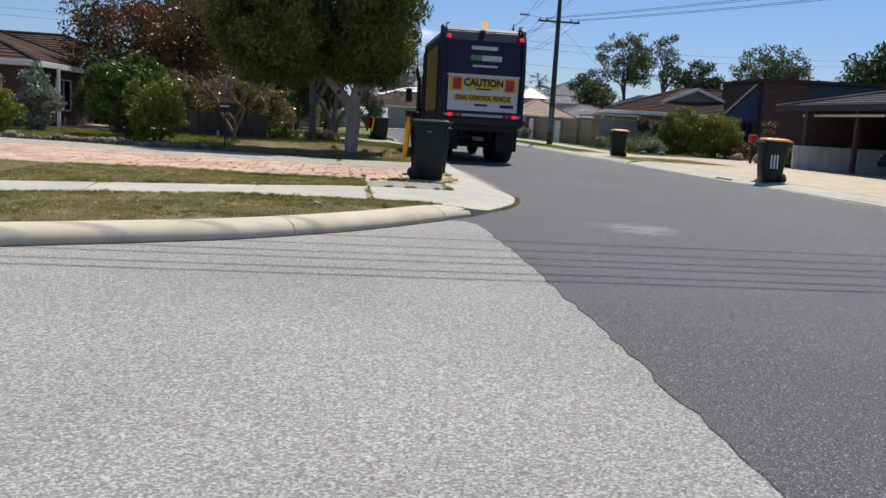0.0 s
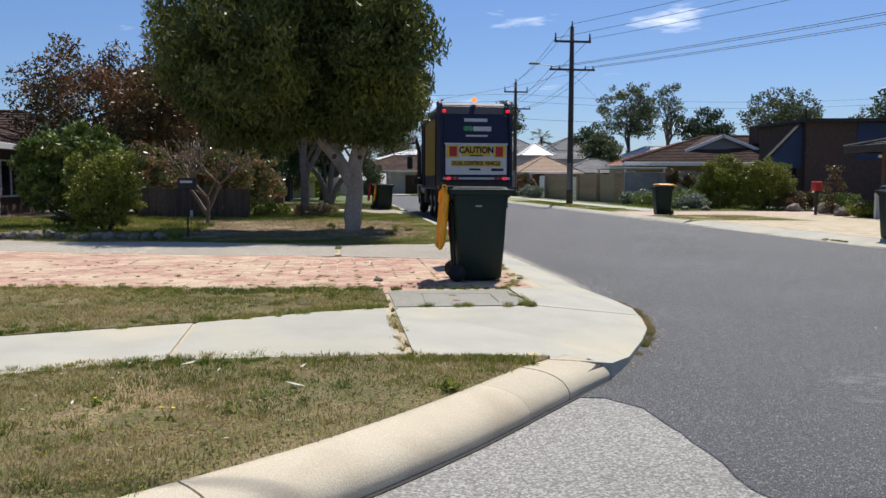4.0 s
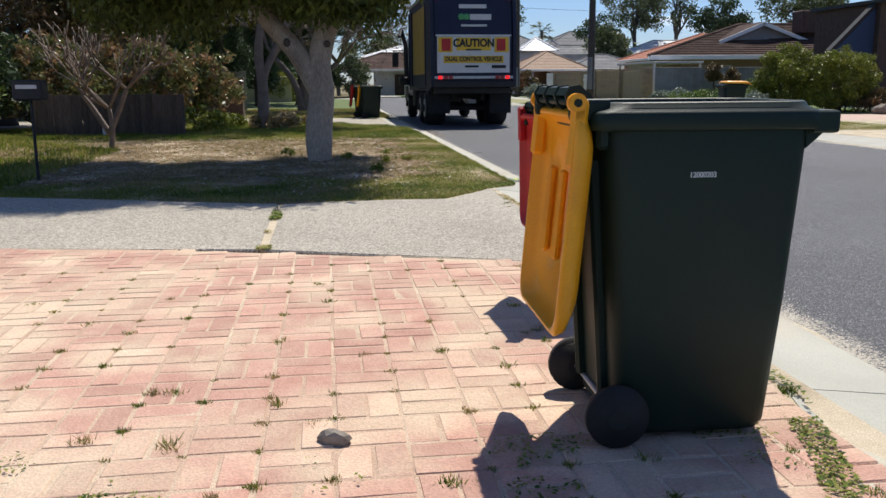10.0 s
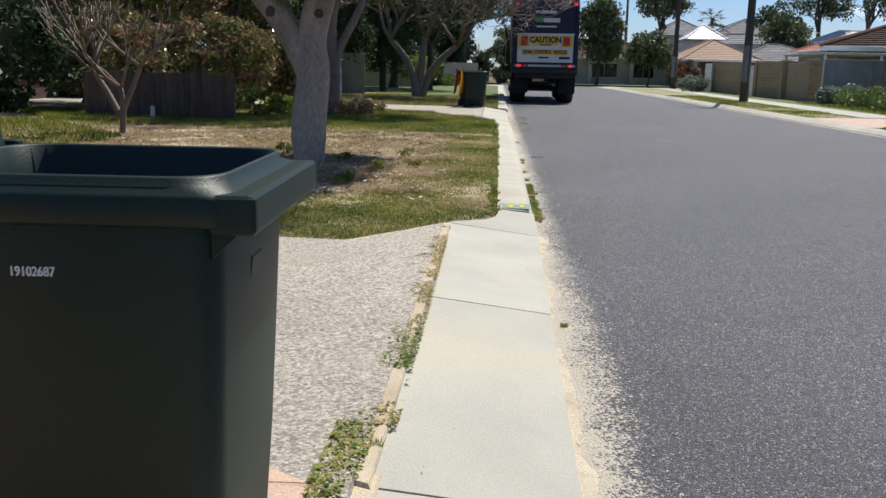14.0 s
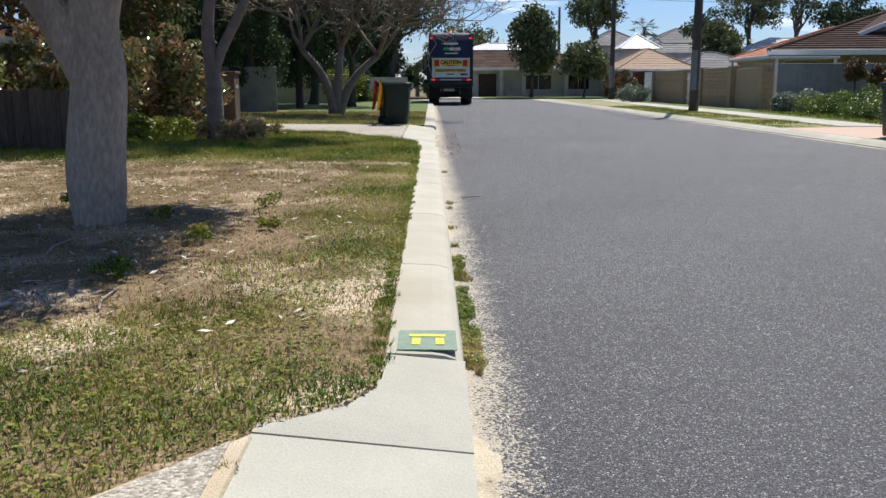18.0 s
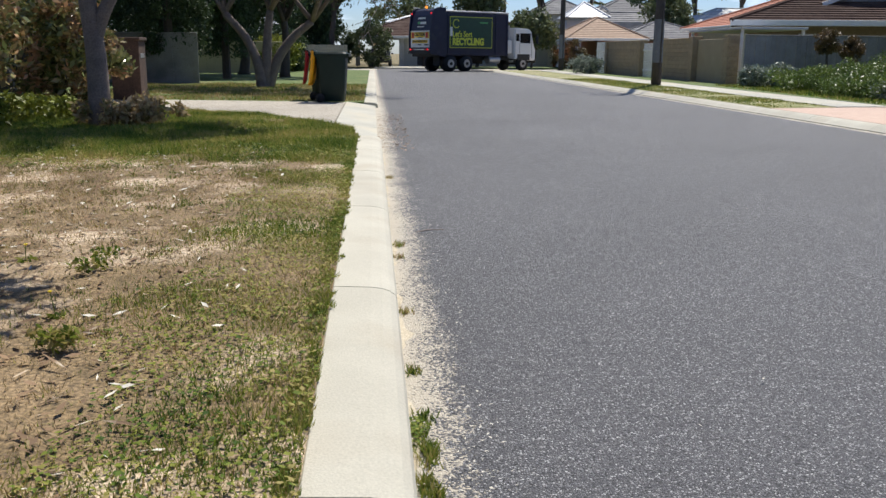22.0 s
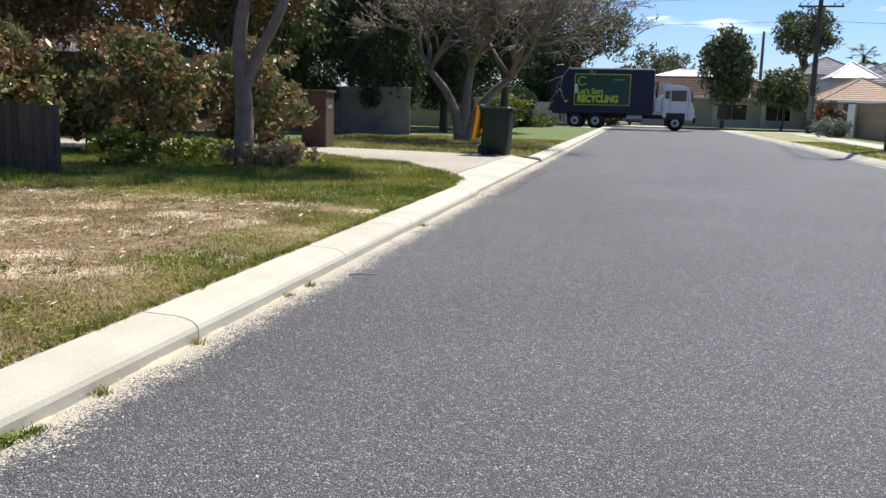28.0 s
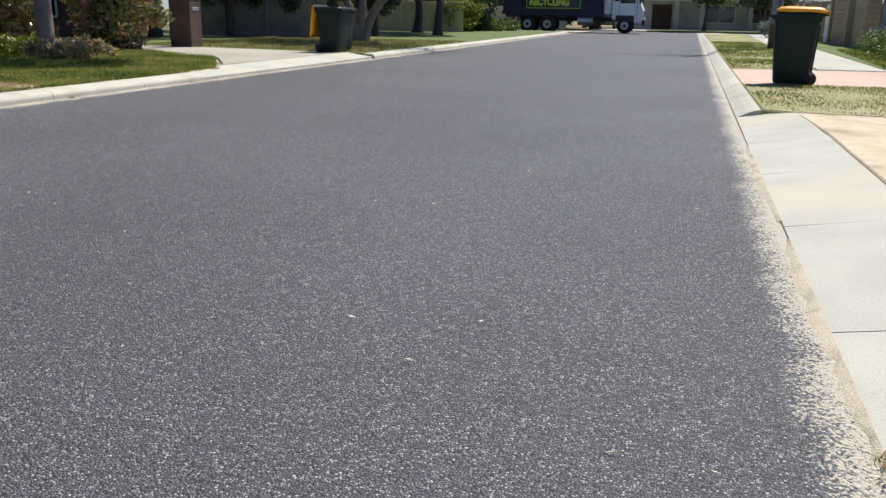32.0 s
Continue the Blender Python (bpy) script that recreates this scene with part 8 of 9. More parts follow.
joint_spots = [(-0.86 - 0.232 * (wr.randrange(30) + 0.5) + wr.uniform(-0.01, 0.01), 12.16 + 0.232 * (int(15 * wr.random() ** 1.3) + 0.5) + wr.uniform(-0.01, 0.01), 0.147) for _ in range(330)]
clumps("paving_joint_weeds", joint_spots[:190], 0.022, 0.012, 45, M_BLADE, "tiny dry weeds sprouting between paving bricks", 38)
clumps("paving_joint_weeds_green", joint_spots[190:], 0.026, 0.014, 45, M_BLADE_GREEN, "tiny green weeds sprouting between paving bricks", 39)
TOP1 = [(-1.6, 8.36), (-2.3, 8.44), (-3.86, 8.53), (-5.78, 7.82), (-7.6, 7.1)]
LOW2 = [(-2.42, 10.74), (-3.0, 10.56), (-3.92, 10.10), (-5.9, 9.36), (-7.9, 8.6)]
TOP2 = [(-2.42, 12.0), (-3.9, 12.02), (-5.2, 12.35), (-7.3, 12.5)]
clumps("edge_tufts_corner", edge_spots(TOP1, 150, 0.15), 0.04, 0.024, 60, M_BLADE_GREEN, "grass tufts overhanging the slab edge of the corner strip", 31)
clumps("edge_tufts_strip", edge_spots(LOW2, 120, 0.152) + edge_spots(TOP2, 150, 0.152, 0.09), 0.045, 0.03, 60, M_BLADE_GREEN, "grass tufts overhanging the edges of the footpath strip", 32)
clumps("edge_tufts_kerb", edge_spots([(-0.29, 19.9), (-0.29, 31.2)], 420, 0.128, 0.0), 0.025, 0.022, 40, M_BLADE_GREEN, "grass tufts lapping over the kerb", 33)
clumps("field_tufts_near", [q_ for q_ in field_spots(STRIP1, 1400, 0.147) + field_spots(STRIP2, 1400, 0.150) if q_[0] > -7.5], 0.05, 0.028, 40, M_BLADE, "small clumps of grass scattered over the strips", 34)
clumps("field_tufts_green", [q_ for q_ in field_spots(STRIP1, 700, 0.147) + field_spots(STRIP2, 900, 0.150) if q_[0] > -7.5], 0.045, 0.032, 40, M_BLADE_GREEN, "greener clumps of grass scattered over the strips", 35)
clumps("field_tufts_verge", [q_ for q_ in field_spots([(-0.5, 19.8), (-1.3, 18.7), (-5, 19.4), (-5, 29), (-0.5, 29)], 1100, 0.128) if q_[1] < 21.0 or q_[1] > 25.0 or wr.random() < 0.3], 0.06, 0.026, 40, M_BLADE, "small clumps of grass scattered over the verge", 36)
clumps("field_tufts_shaded", field_spots([(-0.4, 28.4), (-7, 28.6), (-6, 36), (-4.6, 36.6), (-1.9, 34.9), (-0.4, 32)], 1500, 0.128), 0.09, 0.07, 40, M_BLADE_GREEN, "longer clumps of grass across the shaded verge", 37)
for i in range(16):
    tuft((-2.36 + wr.uniform(-0.05, 0.05), 8.5 + 2.15 * wr.random(), 0.14), wr.uniform(0.015, 0.04), wr.uniform(0.012, 0.035), 40, wr.choice((M_BLADE, M_BLADE_DRY, M_BLADE_GREEN)), "small weed tuft in the sandy slab joint", 300 + i)
for i in range(46):
    u = wr.random()
    x, y = (-1.06 + 0.75 * max(0, u - 0.55), 10.72 + 2.3 * u) if i < 22 else (-0.68 + wr.uniform(-0.04, 0.04), 13.0 + 6.2 * wr.random())
    tuft((x + wr.uniform(-0.05, 0.05), y, 0.138), wr.uniform(0.02, 0.05), wr.uniform(0.008, 0.02), 70, wr.choice((M_BLADE, M_BLADE_GREEN, M_LEAF_YEL)), "small weed tuft beside the crossover strip", 360 + i)
for i in range(30):
    tuft((-2.25 + 1.2 * wr.random(), wr.choice((10.74, 12.0)) + wr.uniform(-0.04, 0.05), 0.146), wr.uniform(0.02, 0.07), wr.uniform(0.02, 0.05), 80, wr.choice((M_BLADE, M_BLADE_GREEN)), "small weed tuft round the access slab", 420 + i)
for i in range(70):
    x = -0.85 - 6.0 * wr.random() ** 1.3
    y = 12.15 + wr.random() ** 2.2 * 3.2
    tuft((x, y, 0.143), wr.uniform(0.02, 0.055), wr.uniform(0.008, 0.03), 60, wr.choice((M_BLADE, M_BLADE_DRY, M_BLADE_GREEN)), "flat weed tuft between paving bricks", 460 + i)
for i in range(44):
    x = -2.45 - 3.2 * wr.random()
    tuft((x, 12.0 + wr.uniform(-0.25, 0.12) + 0.08 * max(0, -x - 3.9), 0.148), wr.uniform(0.05, 0.12), wr.uniform(0.02, 0.05), 120, wr.choice((M_BLADE, M_BLADE_GREEN, M_BLADE_GREEN)), "leafy grass tuft spilling over the paving edge", 540 + i)
for i in range(40):
    y = 20.2 + 2.4 * wr.random() if i < 30 else 15 + 16 * wr.random()
    tuft((0.07 + 0.05 * wr.random(), y, 0.003), wr.uniform(0.02, 0.06), wr.uniform(0.015, 0.035), 60, wr.choice((M_BLADE_GREEN, M_BLADE)), "creeping weed tuft in the gutter", 600 + i)
for i in range(26):
    k = wr.randrange(len(ROAD_RAMP) - 1)
    a, b = ROAD_RAMP[k], ROAD_RAMP[k + 1]
    u = wr.random()
    tuft((a[0] + (b[0] - a[0]) * u + 0.04, a[1] + (b[1] - a[1]) * u, 0.003), wr.uniform(0.02, 0.05), wr.uniform(0.02, 0.05), 60, wr.choice((M_BLADE_DRY, M_BLADE)), "dry weed tuft along the ramp edge", 650 + i)
for i in range(10):
    tuft((8.02 + 0.03 * wr.random(), 20.3 + 1.6 * wr.random(), 0.03), wr.uniform(0.03, 0.07), wr.uniform(0.015, 0.035), 120, wr.choice((M_BLADE_GREEN, M_BLADE)), "weed tuft on the far kerb edge", 690 + i)

# leaf litter, twigs and pale chips
M_LITTER = leaf_mat("dry_leaf_litter", (0.30, 0.20, 0.12), (0.16, 0.10, 0.06), (0.56, 0.47, 0.35), 0.8, (0.55, 0.66), 9.0)
M_CHIP = mat("pale_chip", (0.62, 0.58, 0.48), (0.7, 0.66, 0.56), 30, 0.9, 0, 100, fine_amount=0.1)
M_YELLOW = mat("yellow_petals", (0.78, 0.56, 0.02), (0.82, 0.62, 0.03), 20, 0.7, 0, 80, fine_amount=0.1)


def litter(name, poly, k, z, size, material, label, seed, thin=None, patch=1.2, up=0.03, wide=(0.15, 0.45), category="litter"):
    q = np.random.default_rng(seed)
    p = np.array(poly)
    lo, hi = p.min(0), p.max(0)
    xs, ys = q.uniform(lo[0], hi[0], k), q.uniform(lo[1], hi[1], k)
    ok = inside(poly, xs, ys)
    xs, ys = xs[ok], ys[ok]
    if thin is not None:
        nz = patchy(xs, ys, patch, seed * 3.7) + 0.5 * patchy(xs, ys, patch * 3.5, seed + 0.3)
        ok = nz + q.uniform(-0.09, 0.09, len(xs)) > thin(xs, ys)
        xs, ys = xs[ok], ys[ok]
    k = len(xs)
    a, s = q.uniform(0, 6.283, k), size * q.uniform(0.4, 1.5, k)
    w = s * q.uniform(*wide, k)
    zz = z + q.uniform(0.004, up, k)
    t1, t2 = q.uniform(-0.3, 0.3, k) * s, q.uniform(-0.4, 0.4, k) * w
    c, d = np.cos(a), np.sin(a)
    v = np.zeros((k, 4, 3))
    v[:, 0] = np.stack([xs - c * s, ys - d * s, zz - t1], 1)
    v[:, 1] = np.stack([xs - d * w, ys + c * w, zz - t2], 1)
    v[:, 2] = np.stack([xs + c * s, ys + d * s, zz + t1], 1)
    v[:, 3] = np.stack([xs + d * w, ys - c * w, zz + t2], 1)
    return tagged(mesh_np(name, v.reshape(-1, 3), np.arange(k * 4).reshape(-1, 4), material), label, category, kind="stuff")


def drift(y0, y1, seed, reach=0.2, x0=0.0, side=1):
    """A thin tongue of washed sand lying against the kerb."""
    q = random.Random(seed)
    k = max(6, int((y1 - y0) / 0.05))
    vs, fs = [], []
    for i in range(k + 1):
        y = y0 + (y1 - y0) * i / k
        w = 0.015 + reach * max(0.0, math.sin(math.pi * i / k)) ** 0.6 * (0.55 + 0.75 * noise.noise((y * 2.3, seed, 0)) + 0.35 * noise.noise((y * 9, seed, 4))) + q.uniform(-0.01, 0.01)
        w = max(0.012, w)
        for u, z in ((0.0, 0.016), (0.35, 0.011), (0.75, 0.003), (1.0, -0.003)):
            vs.append((x0 + side * w * u, y + q.uniform(-0.008, 0.008), z + (0.003 * noise.noise((y * 8, u * 5, seed)) if u < 1 else 0)))
    for i in range(k):
        for j in range(3):
            fs.append((i * 4 + j, i * 4 + j + 1, i * 4 + j + 5, i * 4 + j + 4))
    ob = link_mesh("sand_drift", vs, fs, M_DRIFT, smooth=True)
    return tagged(ob, "cream tongue of washed sand in the gutter", "sand", "gutter sand drifts")


for i, (y0, y1, w) in enumerate(((13.6, 14.9, 0.10), (15.2, 17.0, 0.12), (17.2, 18.6, 0.12), (18.7, 20.1, 0.22), (20.2, 21.7, 0.12), (21.9, 23.1, 0.13), (23.0, 24.2, 0.20), (24.3, 26.0, 0.12), (26.2, 28.4, 0.10), (28.5, 31.0, 0.10))):
    drift(y0, y1, 20 + i, w * 0.7 + 0.045)
for i, (y0, y1, w) in enumerate(((19.4, 21.0, 0.08), (21.2, 23.6, 0.07), (24.0, 27.0, 0.06))):
    drift(y0, y1, 40 + i, w, 8.0, -1)
litter("leaf_litter_verge", [(-0.9, 20.6), (-7, 20.6), (-7, 29), (-0.9, 28)], 7000, 0.13, 0.026, M_LITTER, "dry leaves and bark scattered on the verge", 1)
litter("bark_litter_verge", [(-0.7, 20.2), (-6.5, 20.6), (-6.5, 29), (-0.8, 28.5)], 3000, 0.134, 0.055, M_LITTER, "long curled strips of bark and stalks on the verge", 8, None, 1.0, 0.03, (0.05, 0.13))
litter("leaf_litter_corner", STRIP1, 16000, 0.146, 0.011, M_LITTER, "dry leaf scraps on the corner strip", 2)
litter("leaf_litter_strip", STRIP2, 14000, 0.152, 0.011, M_LITTER, "dry leaf scraps on the footpath strip", 3)
litter("clover_corner", STRIP1, 110000, 0.142, 0.009, M_BLADE_GREEN, "low broadleaf weeds creeping through the corner strip", 11, lambda x, y: -0.06 + 0.4 * (x < -7), 1.6, 0.028, (0.35, 0.7), "weeds")
litter("clover_strip", STRIP2, 90000, 0.15, 0.011, M_BLADE_GREEN, "low broadleaf weeds creeping through the footpath strip", 12, lambda x, y: np.where(y > 11.2, -0.22, 0.0) + 0.4 * (x < -7), 1.6, 0.035, (0.35, 0.7), "weeds")
litter("clover_kerb", [(-0.25, 19.98), (-0.25, 19.76), (-0.33, 19.58), (-0.66, 19.3), (-1.3, 18.6), (-3, 18.7), (-3, 20.5), (-1.2, 21), (-1.2, 31), (-0.25, 31)], 90000, 0.13, 0.010, M_BLADE_GREEN, "low broadleaf weeds in the grass along the kerb", 13, lambda x, y: np.where((x > -0.95) | (y < 20.5), -0.25, 0.2), 1.8, 0.03, (0.35, 0.7), "weeds")
litter("clover_far", [(-0.3, 27.8), (-6, 28.2), (-8, 31), (-6, 36), (-4.6, 36.8), (-1.9, 35.1), (-0.35, 32.4)], 60000, 0.13, 0.016, M_BLADE_GREEN, "dense low greenery across the shaded verge", 14, lambda x, y: -0.15 + 0 * x, 0.9, 0.05, (0.3, 0.6), "weeds")
litter("strip_weeds", [(-0.56, 15.6), (-0.70, 15.6), (-0.68, 19.3), (-0.58, 19.3)], 9000, 0.134, 0.009, M_BLADE, "ragged line of dry weeds beside the crossover strip", 15, lambda x, y: -0.1 + 0 * x, 2.5, 0.02, (0.25, 0.6), "weeds")
litter("margin_weeds", [(-1.12, 10.68), (-1.01, 10.68), (-0.99, 11.95), (-0.78, 12.6), (-0.65, 13.0), (-0.62, 15.6), (-0.75, 15.6), (-0.80, 13.0), (-0.92, 12.5), (-1.12, 12.0)], 30000, 0.146, 0.009, M_BLADE_GREEN, "creeping weeds in the sandy margin", 16, lambda x, y: 0.04 + 0 * x, 2.5, 0.02, (0.3, 0.6), "weeds")
litter("paving_weeds", [(-0.9, 12.1), (-6, 12.3), (-6, 13.3), (-0.9, 12.9)], 30000, 0.149, 0.008, M_BLADE_GREEN, "creeping weeds over the paving edge", 17, lambda x, y: 0.16 + 0.55 * (y - 12.1), 3.2, 0.025, (0.3, 0.6), "weeds")
litter("gutter_weeds", [(0.06, 20.0), (0.16, 20.0), (0.13, 22.6), (0.06, 22.6)], 5000, 0.002, 0.010, M_BLADE_GREEN, "creeping weeds in the gutter", 18, lambda x, y: 0.0 + 3 * (x - 0.08), 2.2, 0.03, (0.3, 0.6), "weeds")
litter("straw_verge", [(-0.6, 19.9), (-2, 18.9), (-6, 20.2), (-6, 29), (-0.8, 28.6)], 9000, 0.13, 0.03, M_BLADE_DRY, "pale straw and stalks lying on the verge", 19, None, 1.0, 0.03, (0.05, 0.12))
litter("fallen_leaves_corner", STRIP1, 260, 0.160, 0.016, M_CHIP, "pale curled fallen leaves on the corner strip", 21, None, 1, 0.02, (0.2, 0.45))
litter("long_leaves_corner", STRIP1, 150, 0.165, 0.042, M_CHIP, "long pale dry leaves lying on the corner strip", 29, None, 1, 0.02, (0.12, 0.24))
litter("fallen_leaves_verge", [(-0.6, 20.2), (-2.5, 19.0), (-6, 20.6), (-6, 30), (-0.8, 30)], 1700, 0.133, 0.026, M_CHIP, "pale curled fallen leaves on the verge", 22, None, 1, 0.03, (0.15, 0.4))
litter("ramp_weeds", [(-1.0, 8.42), (-0.75, 8.85), (-0.42, 9.5), (-0.16, 10.1), (0.0, 10.7), (0.1, 11.4), (0.07, 12.2), (0.16, 12.2), (0.2, 11.3), (0.06, 10.5), (-0.1, 9.95), (-0.36, 9.4), (-0.66, 8.8), (-0.9, 8.42)], 7000, 0.002, 0.010, M_BLADE_DRY, "dry weeds and grit along the ramp edge", 23, lambda x, y: 0.1 + 0 * x, 2.2, 0.03, (0.2, 0.5), "weeds")
litter("seam_weeds", [(-2.42, 8.5), (-2.33, 8.5), (-2.33, 10.75), (-2.42, 10.75)], 1800, 0.139, 0.009, M_BLADE, "weeds in the seam between slabs", 24, lambda x, y: 0.22 + 0 * x, 2.2, 0.02, (0.3, 0.6), "weeds")
litter("slab_edge_weeds", [(-2.3, 10.70), (-1.0, 10.70), (-1.0, 10.79), (-2.3, 10.79)], 4500, 0.147, 0.008, M_BLADE_GREEN, "weeds along the access slab edge", 25, lambda x, y: 0.3 - 0.25 * (x > -1.5), 2.2, 0.02, (0.3, 0.6), "weeds")
litter("apron_joint_weeds", [(-2.88, 16.1), (-2.78, 16.1), (-2.78, 18.4), (-2.88, 18.4)], 4000, 0.146, 0.012, M_BLADE_GREEN, "weeds in the driveway joint", 26, lambda x, y: 0.3 + 0 * x, 2.2, 0.02, (0.3, 0.6), "weeds")
litter("straw_corner", STRIP1, 60000, 0.142, 0.016, M_BLADE, "dry stalks matted through the corner strip", 27, None, 1.0, 0.018, (0.05, 0.14))
litter("straw_strip", STRIP2, 26000, 0.150, 0.016, M_BLADE, "dry stalks matted through the footpath strip", 28, None, 1.0, 0.02, (0.05, 0.14))
litter("gutter_leaves", [(0.02, 30.5), (0.45, 30.5), (0.5, 37), (0.02, 37)], 900, 0.0, 0.02, M_LITTER, "brown leaves gathered in the gutter", 4)
litter("gutter_grit", [(0.02, 10.8), (0.35, 11.5), (0.35, 32), (0.02, 32)], 3000, -0.002, 0.007, M_CHIP, "pale grit along the kerb", 5)
litter("road_chips", [(0.2, 9.0), (7.8, 9.0), (7.8, 40), (0.2, 40)], 260, -0.002, 0.012, M_CHIP, "pale scraps scattered on the asphalt", 6)
litter("slab_grit", [(-2.2, 8.6), (-0.6, 8.9), (-0.1, 10.6), (-0.05, 19), (-0.6, 19), (-0.7, 12.2), (-1.1, 10.6), (-2.2, 10.6)], 120, 0.10, 0.006, M_LITTER, "tiny scraps on the concrete", 7)
for i, (x, y, z, L, a) in enumerate(((0.33, 25.55, 0.012, 0.2, 20), (-1.9, 21.2, 0.14, 0.35, 70), (-2.8, 21.9, 0.14, 0.5, 15), (-1.5, 22.6, 0.14, 0.3, 130), (-3.2, 20.8, 0.14, 0.45, 160), (-2.2, 23.4, 0.14, 0.4, 40), (-3.1, 10.9, 0.157, 0.16, -15), (-1.6, 20.9, 0.14, 0.4, 100), (-2.4, 22.3, 0.14, 0.6, 95))):
    vs, fs = tube([(-L / 2, 0, 0), (-L * 0.1, L * 0.05, 0.006), (L / 2, -L * 0.02, 0.002)], [0.006, 0.007, 0.003], 6)
    tw = link_mesh("twig", vs, fs, M_TWIG)
    tw.matrix_world = pose(x, y, z + 0.004, 0, 0, a)
    tagged(tw, "pale dry fallen twig", "twig", "fallen twigs")


def dandelion(at, h, seed, heads=2):
    q = random.Random(seed)
    t = thing("dandelion", pose(*at), "yellow-flowered weed with a leafy base", "flower", "dandelions")
    for i in range(heads):
        x, y = q.uniform(-0.04, 0.04), q.uniform(-0.04, 0.04)
        vs, fs = tube([(0, 0, 0), (x * 0.5, y * 0.5, h * 0.6), (x, y, h)], [0.003, 0.0025, 0.002], 5)
        link_mesh("stem", vs, fs, M_LEAF_BUSH, t)
        part("flower_head", cyl_bm(0.003, 0.010, 0.008, (x, y, h), 10), M_YELLOW, t)
    leaves("leaves", [(0, 0, 0.015)], 0.06, 22, 0.022, M_BLADE_GREEN, t, np.random.default_rng(seed), 0.0, 0.3, 0.25)
    return t


for i, (x, y, z, h, n) in enumerate(((-1.62, 8.25, 0.14, 0.07, 3), (-1.75, 8.28, 0.14, 0.06, 2), (-2.9, 11.65, 0.15, 0.06, 1), (-3.2, 11.35, 0.15, 0.05, 1), (-2.75, 11.5, 0.15, 0.05, 1), (-3.35, 11.0, 0.15, 0.05, 1), (-2.65, 11.2, 0.15, 0.06, 1), (-3.05, 12.02, 0.15, 0.08, 1), (-3.6, 7.2, 0.14, 0.06, 2), (-4.0, 7.5, 0.14, 0.05, 1), (-4.6, 6.6, 0.14, 0.05, 2), (-5.2, 6.9, 0.14, 0.05, 1), (-1.62, 22.35, 0.13, 0.20, 2), (-1.35, 23.3, 0.13, 0.12, 1), (-1.85, 24.3, 0.13, 0.10, 1), (-3.4, 11.5, 0.15, 0.05, 1))):
    dandelion((x, y, z), h, 700 + i, n)
for i, (x, y, s) in enumerate(((-1.55, 22.4, 0.10), (-1.75, 21.4, 0.08), (-1.45, 24.1, 0.10), (-2.1, 23.3, 0.09), (-3.0, 24.0, 0.12), (-1.2, 22.9, 0.07), (-2.9, 11.3, 0.07), (-3.34, 7.3, 0.055), (-2.2, 7.62, 0.06))):
    shrub((x, y, 0.125), (s, s, s * 0.55), M_BLADE_GREEN, "low leafy broadleaf weed on the verge", 760 + i, 0.018, 34, 12, 0.05, "broadleaf_weed", 3, "broadleaf weeds")
clod = rock((-2.37, 12.78, 0.147), (0.055, 0.035, 0.03), 900)
clod.name = "dry_clod"
tagged(clod, "small brown clod lying on the paving", "clod", "loose clods")

# painted number plate on the kerb
M_NUM_GREEN = mat("green_kerb_paint", (0.19, 0.27, 0.20), (0.24, 0.31, 0.24), 9, 0.8, 0.1, 60, fine_amount=0.15)
M_NUM_YEL = mat("yellow_kerb_paint", (0.58, 0.54, 0.08), (0.66, 0.61, 0.10), 9, 0.8, 0.1, 60, fine_amount=0.1)
num = thing("kerb_number", pose(-0.09, 20.29, 0.1195), "faded green painted patch with yellow bars on the kerb", "kerb marking")
sl = Matrix.Rotation(radians(0.8), 4, "Y")
part("painted_ground", box_bm(0.235, 0.265, 0.004, (0, 0, 0), 0.0, sl), M_NUM_GREEN, num)
for x, y, sx, sy in ((0.0, 0.05, 0.15, 0.035), (-0.045, -0.03, 0.035, 0.09), (0.05, -0.03, 0.035, 0.09)):
    part("painted_bar", box_bm(sx, sy, 0.004, (x, y, 0.003), 0.0, sl), M_NUM_YEL, num)

# ---- paving bricks ----
paving = new("pavement_bricks")
struct(paving, "sun-bleached red clay paving bricks laid in pairs, sandy joints", "pavement")
mesh_pool = []
for k in range(8):
    q = random.Random(40 + k)
    bm = box_bm(0.226, 0.110, 0.06, (0, 0, 0), 0.007)
    for v in bm.verts:
        v.co.x += q.uniform(-0.002, 0.002)
        v.co.y += q.uniform(-0.002, 0.002)
        if v.co.z > 0:
            v.co.z += q.uniform(-0.0015, 0.0015)
    me = bpy.data.meshes.new("brick")
    bmesh.ops.recalc_face_normals(bm, faces=bm.faces)
    bm.to_mesh(me)
    bm.free()
    me.materials.append(M_BRICK)
    mesh_pool.append(me)
cells, br = [], random.Random(77)
for i in range(58):
    for j in range(32):
        x, y = -0.86 - 0.232 * i, 12.16 + 0.232 * j
        flip = (i + j) % 2
        for k in (-0.058, 0.058):
            px, py = (x, y + k) if flip else (x + k, y)
            cells.append((px, py, 0 if flip else 90))
pts = np.array([(c[0], c[1]) for c in cells])
ok = inside([(x + (0.09 if x > -1 else 0), y) for x, y in brick_poly], pts[:, 0], pts[:, 1])
cells = [c for c, o in zip(cells, ok) if o]
cells.sort(key=lambda c: math.dist(c[:2], (-1.9, 12.9)))
rest_v, rest_f = [], []
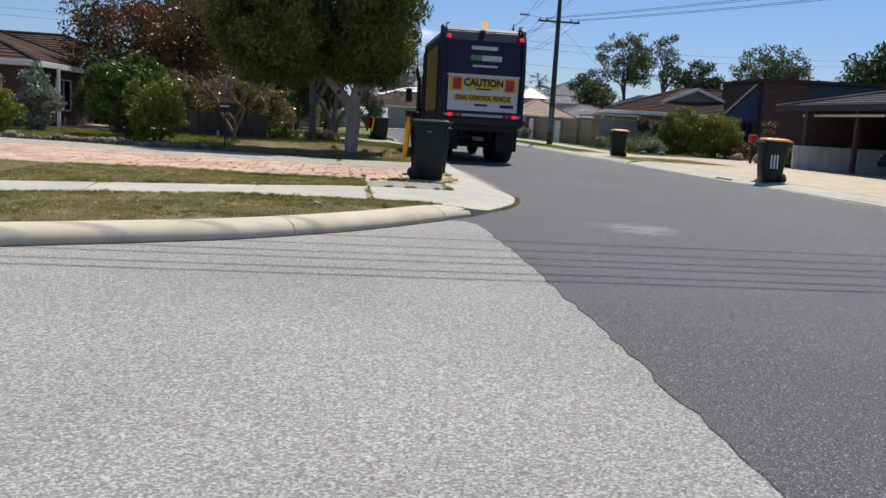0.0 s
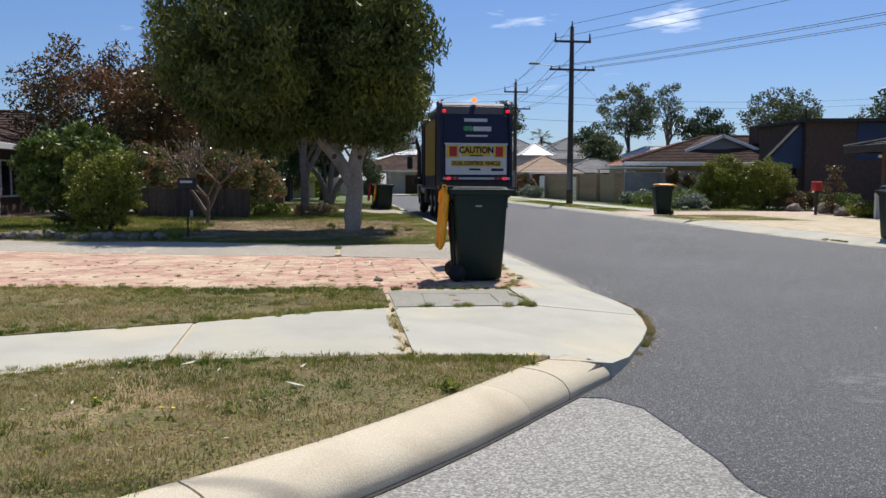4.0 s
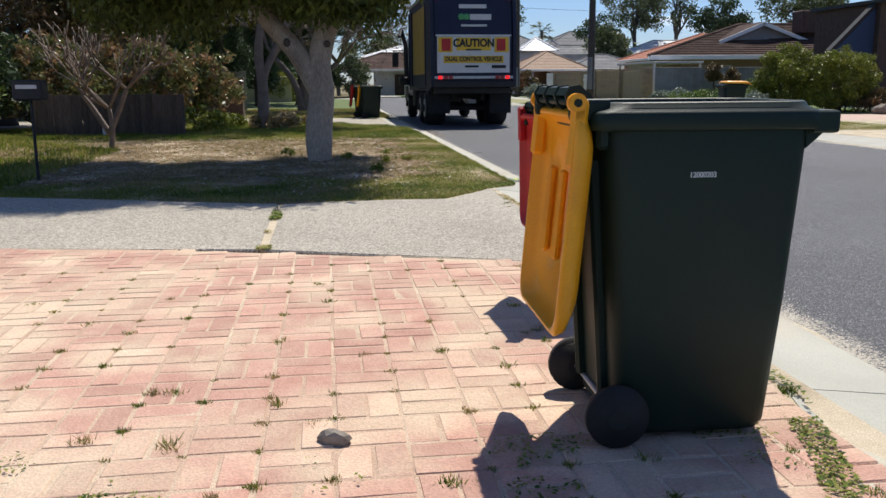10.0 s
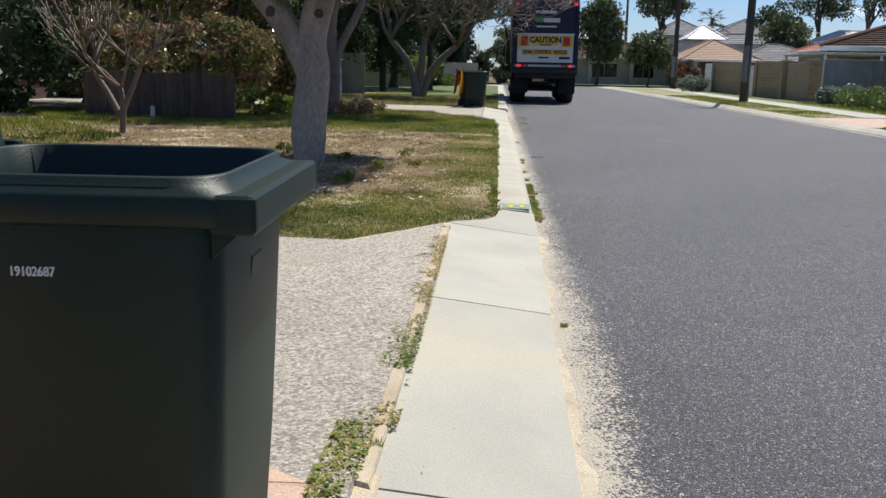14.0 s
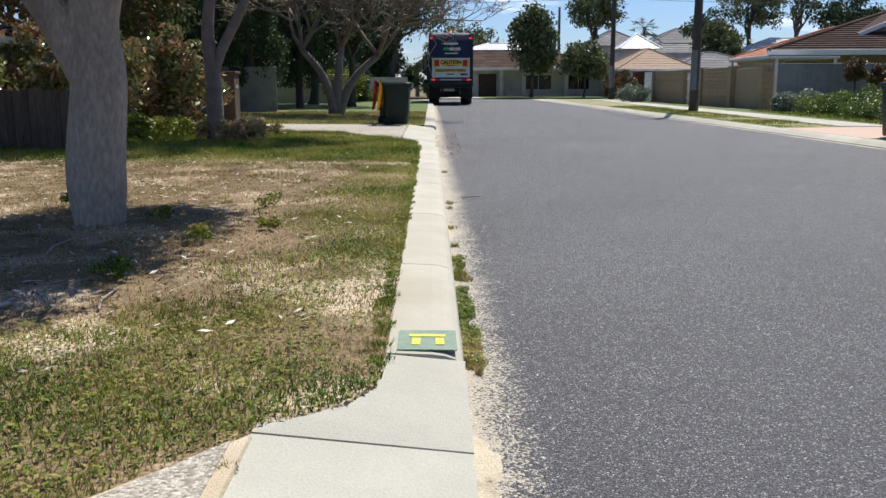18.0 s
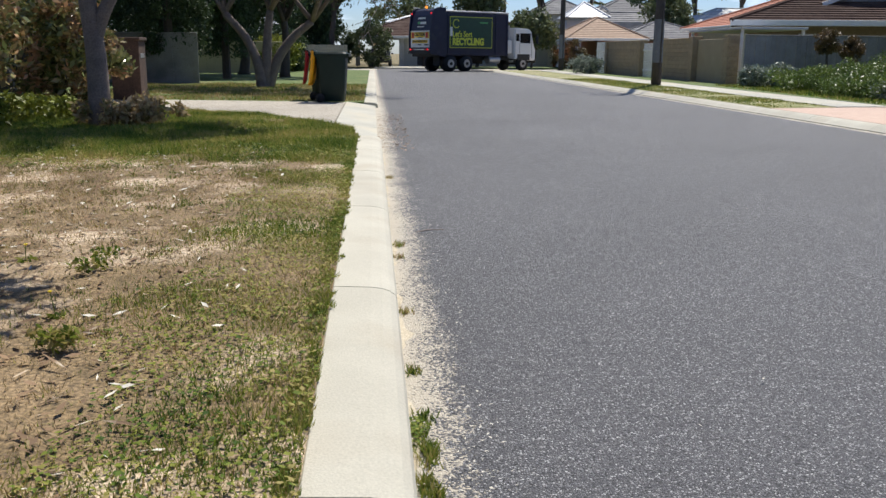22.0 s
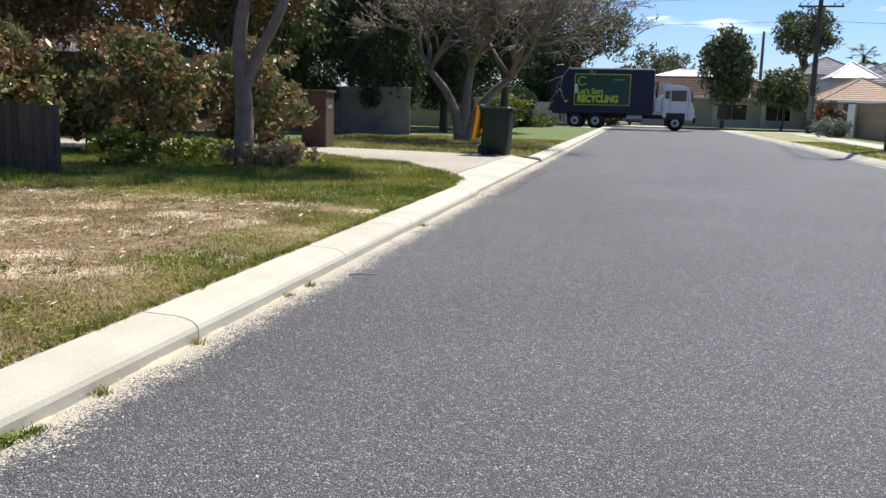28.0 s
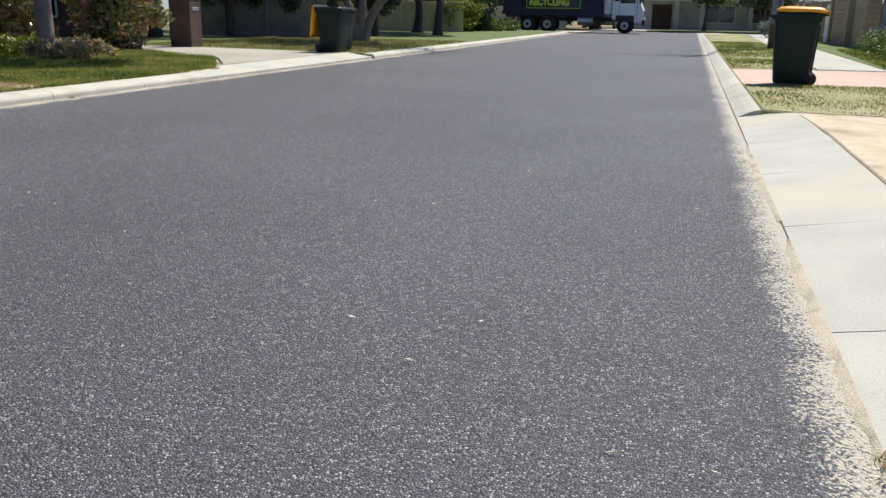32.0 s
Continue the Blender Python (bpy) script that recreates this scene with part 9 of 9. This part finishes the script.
for n_, (x, y, a) in enumerate(cells):
    m = pose(x + br.uniform(-0.003, 0.003), y + br.uniform(-0.003, 0.003), 0.1195 + br.uniform(-0.0014, 0.0014), br.uniform(-0.3, 0.3), br.uniform(-0.3, 0.3), a + br.uniform(-0.8, 0.8))
    me = mesh_pool[n_ % 8]
    if n_ < 300:
        ob = new("brick", me)
        ob.matrix_world = m
        ob.parent = paving
    else:
        o = len(rest_v)
        rest_v += [tuple(m @ v.co) for v in me.vertices]
        rest_f += [tuple(i + o for i in p.vertices) for p in me.polygons]
M_BRICK_FAR = mat("paving_brick_rest", (0.47, 0.255, 0.19), (0.54, 0.325, 0.245), 7, 0.92, 0.5, 110, c3=(0.63, 0.475, 0.335), c3_scale=1.9, c3_amount=(0.38, 0.60), rnd=0.12, fine_amount=0.14, island=True)
rest = link_mesh("paving_brick_field", rest_v, rest_f, M_BRICK_FAR, paving)
tagged(rest, kind="stuff")


# ---- motion ----
def motions():
    rows = (
        (0.0, 1.36, 23.2, 0), (1.0, 1.36, 27.0, 0), (2.0, 1.34, 30.0, 0), (3.0, 1.6, 31.6, 0), (4.0, 1.85, 32.2, 0), (4.5, 1.86, 32.3, 0), (8.0, 1.9, 32.6, 0), (9.0, 1.95, 33.3, 0),
        (10.0, 1.85, 35.0, 0), (11.0, 1.7, 35.8, 0), (11.5, 1.6, 36.6, 0), (12.0, 1.5, 38.2, 0), (12.5, 1.5, 40.2, 0), (13.0, 1.52, 42.6, 0), (13.5, 1.5, 44.6, 0), (15.5, 1.45, 53.2, 0),
        (17.0, 1.25, 60.5, 0), (18.0, 1.05, 66.2, 0), (18.5, 0.95, 69.0, 2), (19.0, 0.88, 71.4, 6), (19.5, 0.72, 73.2, 12), (20.0, 0.70, 74.7, 19), (20.5, 0.9, 75.8, 28), (21.0, 1.25, 76.6, 38), (21.5, 2.0, 77.3, 48),
        (22.0, 3.0, 77.9, 58), (22.5, 4.1, 78.4, 67), (23.0, 4.95, 78.8, 73), (23.5, 5.1, 78.9, 74), (24.5, 5.0, 78.9, 74), (25.0, 4.4, 78.9, 74), (25.5, 3.5, 78.9, 76),
        (26.5, 0.6, 79.0, 84), (27.5, -2.5, 79.2, 91), (28.0, -3.75, 79.3, 92), (28.5, -4.7, 79.4, 92), (29.0, -5.5, 79.4, 91), (29.5, -5.85, 79.4, 90.5), (31.0, -5.85, 79.4, 90), (31.5, -5.5, 79.4, 90), (32.0, -5.0, 79.4, 90),
    )
    walk(truck, [(t, pose(x, y, 0, 0, 0, -az)) for t, x, y, az in rows])
    walk(blue_car, [(t, pose(x, 80.9, 0, 0, 0, 90)) for t, x in ((0.0, 170.0), (11.6, 13.5), (12.9, -4.4), (32.0, -270.0))])
    walk(white_car, [(t, pose(x, 84.8, 0, 0, 0, -90)) for t, x in ((0.0, -200.0), (11.3, 0.2), (11.9, 12.5), (32.0, 400.0))])


motions()
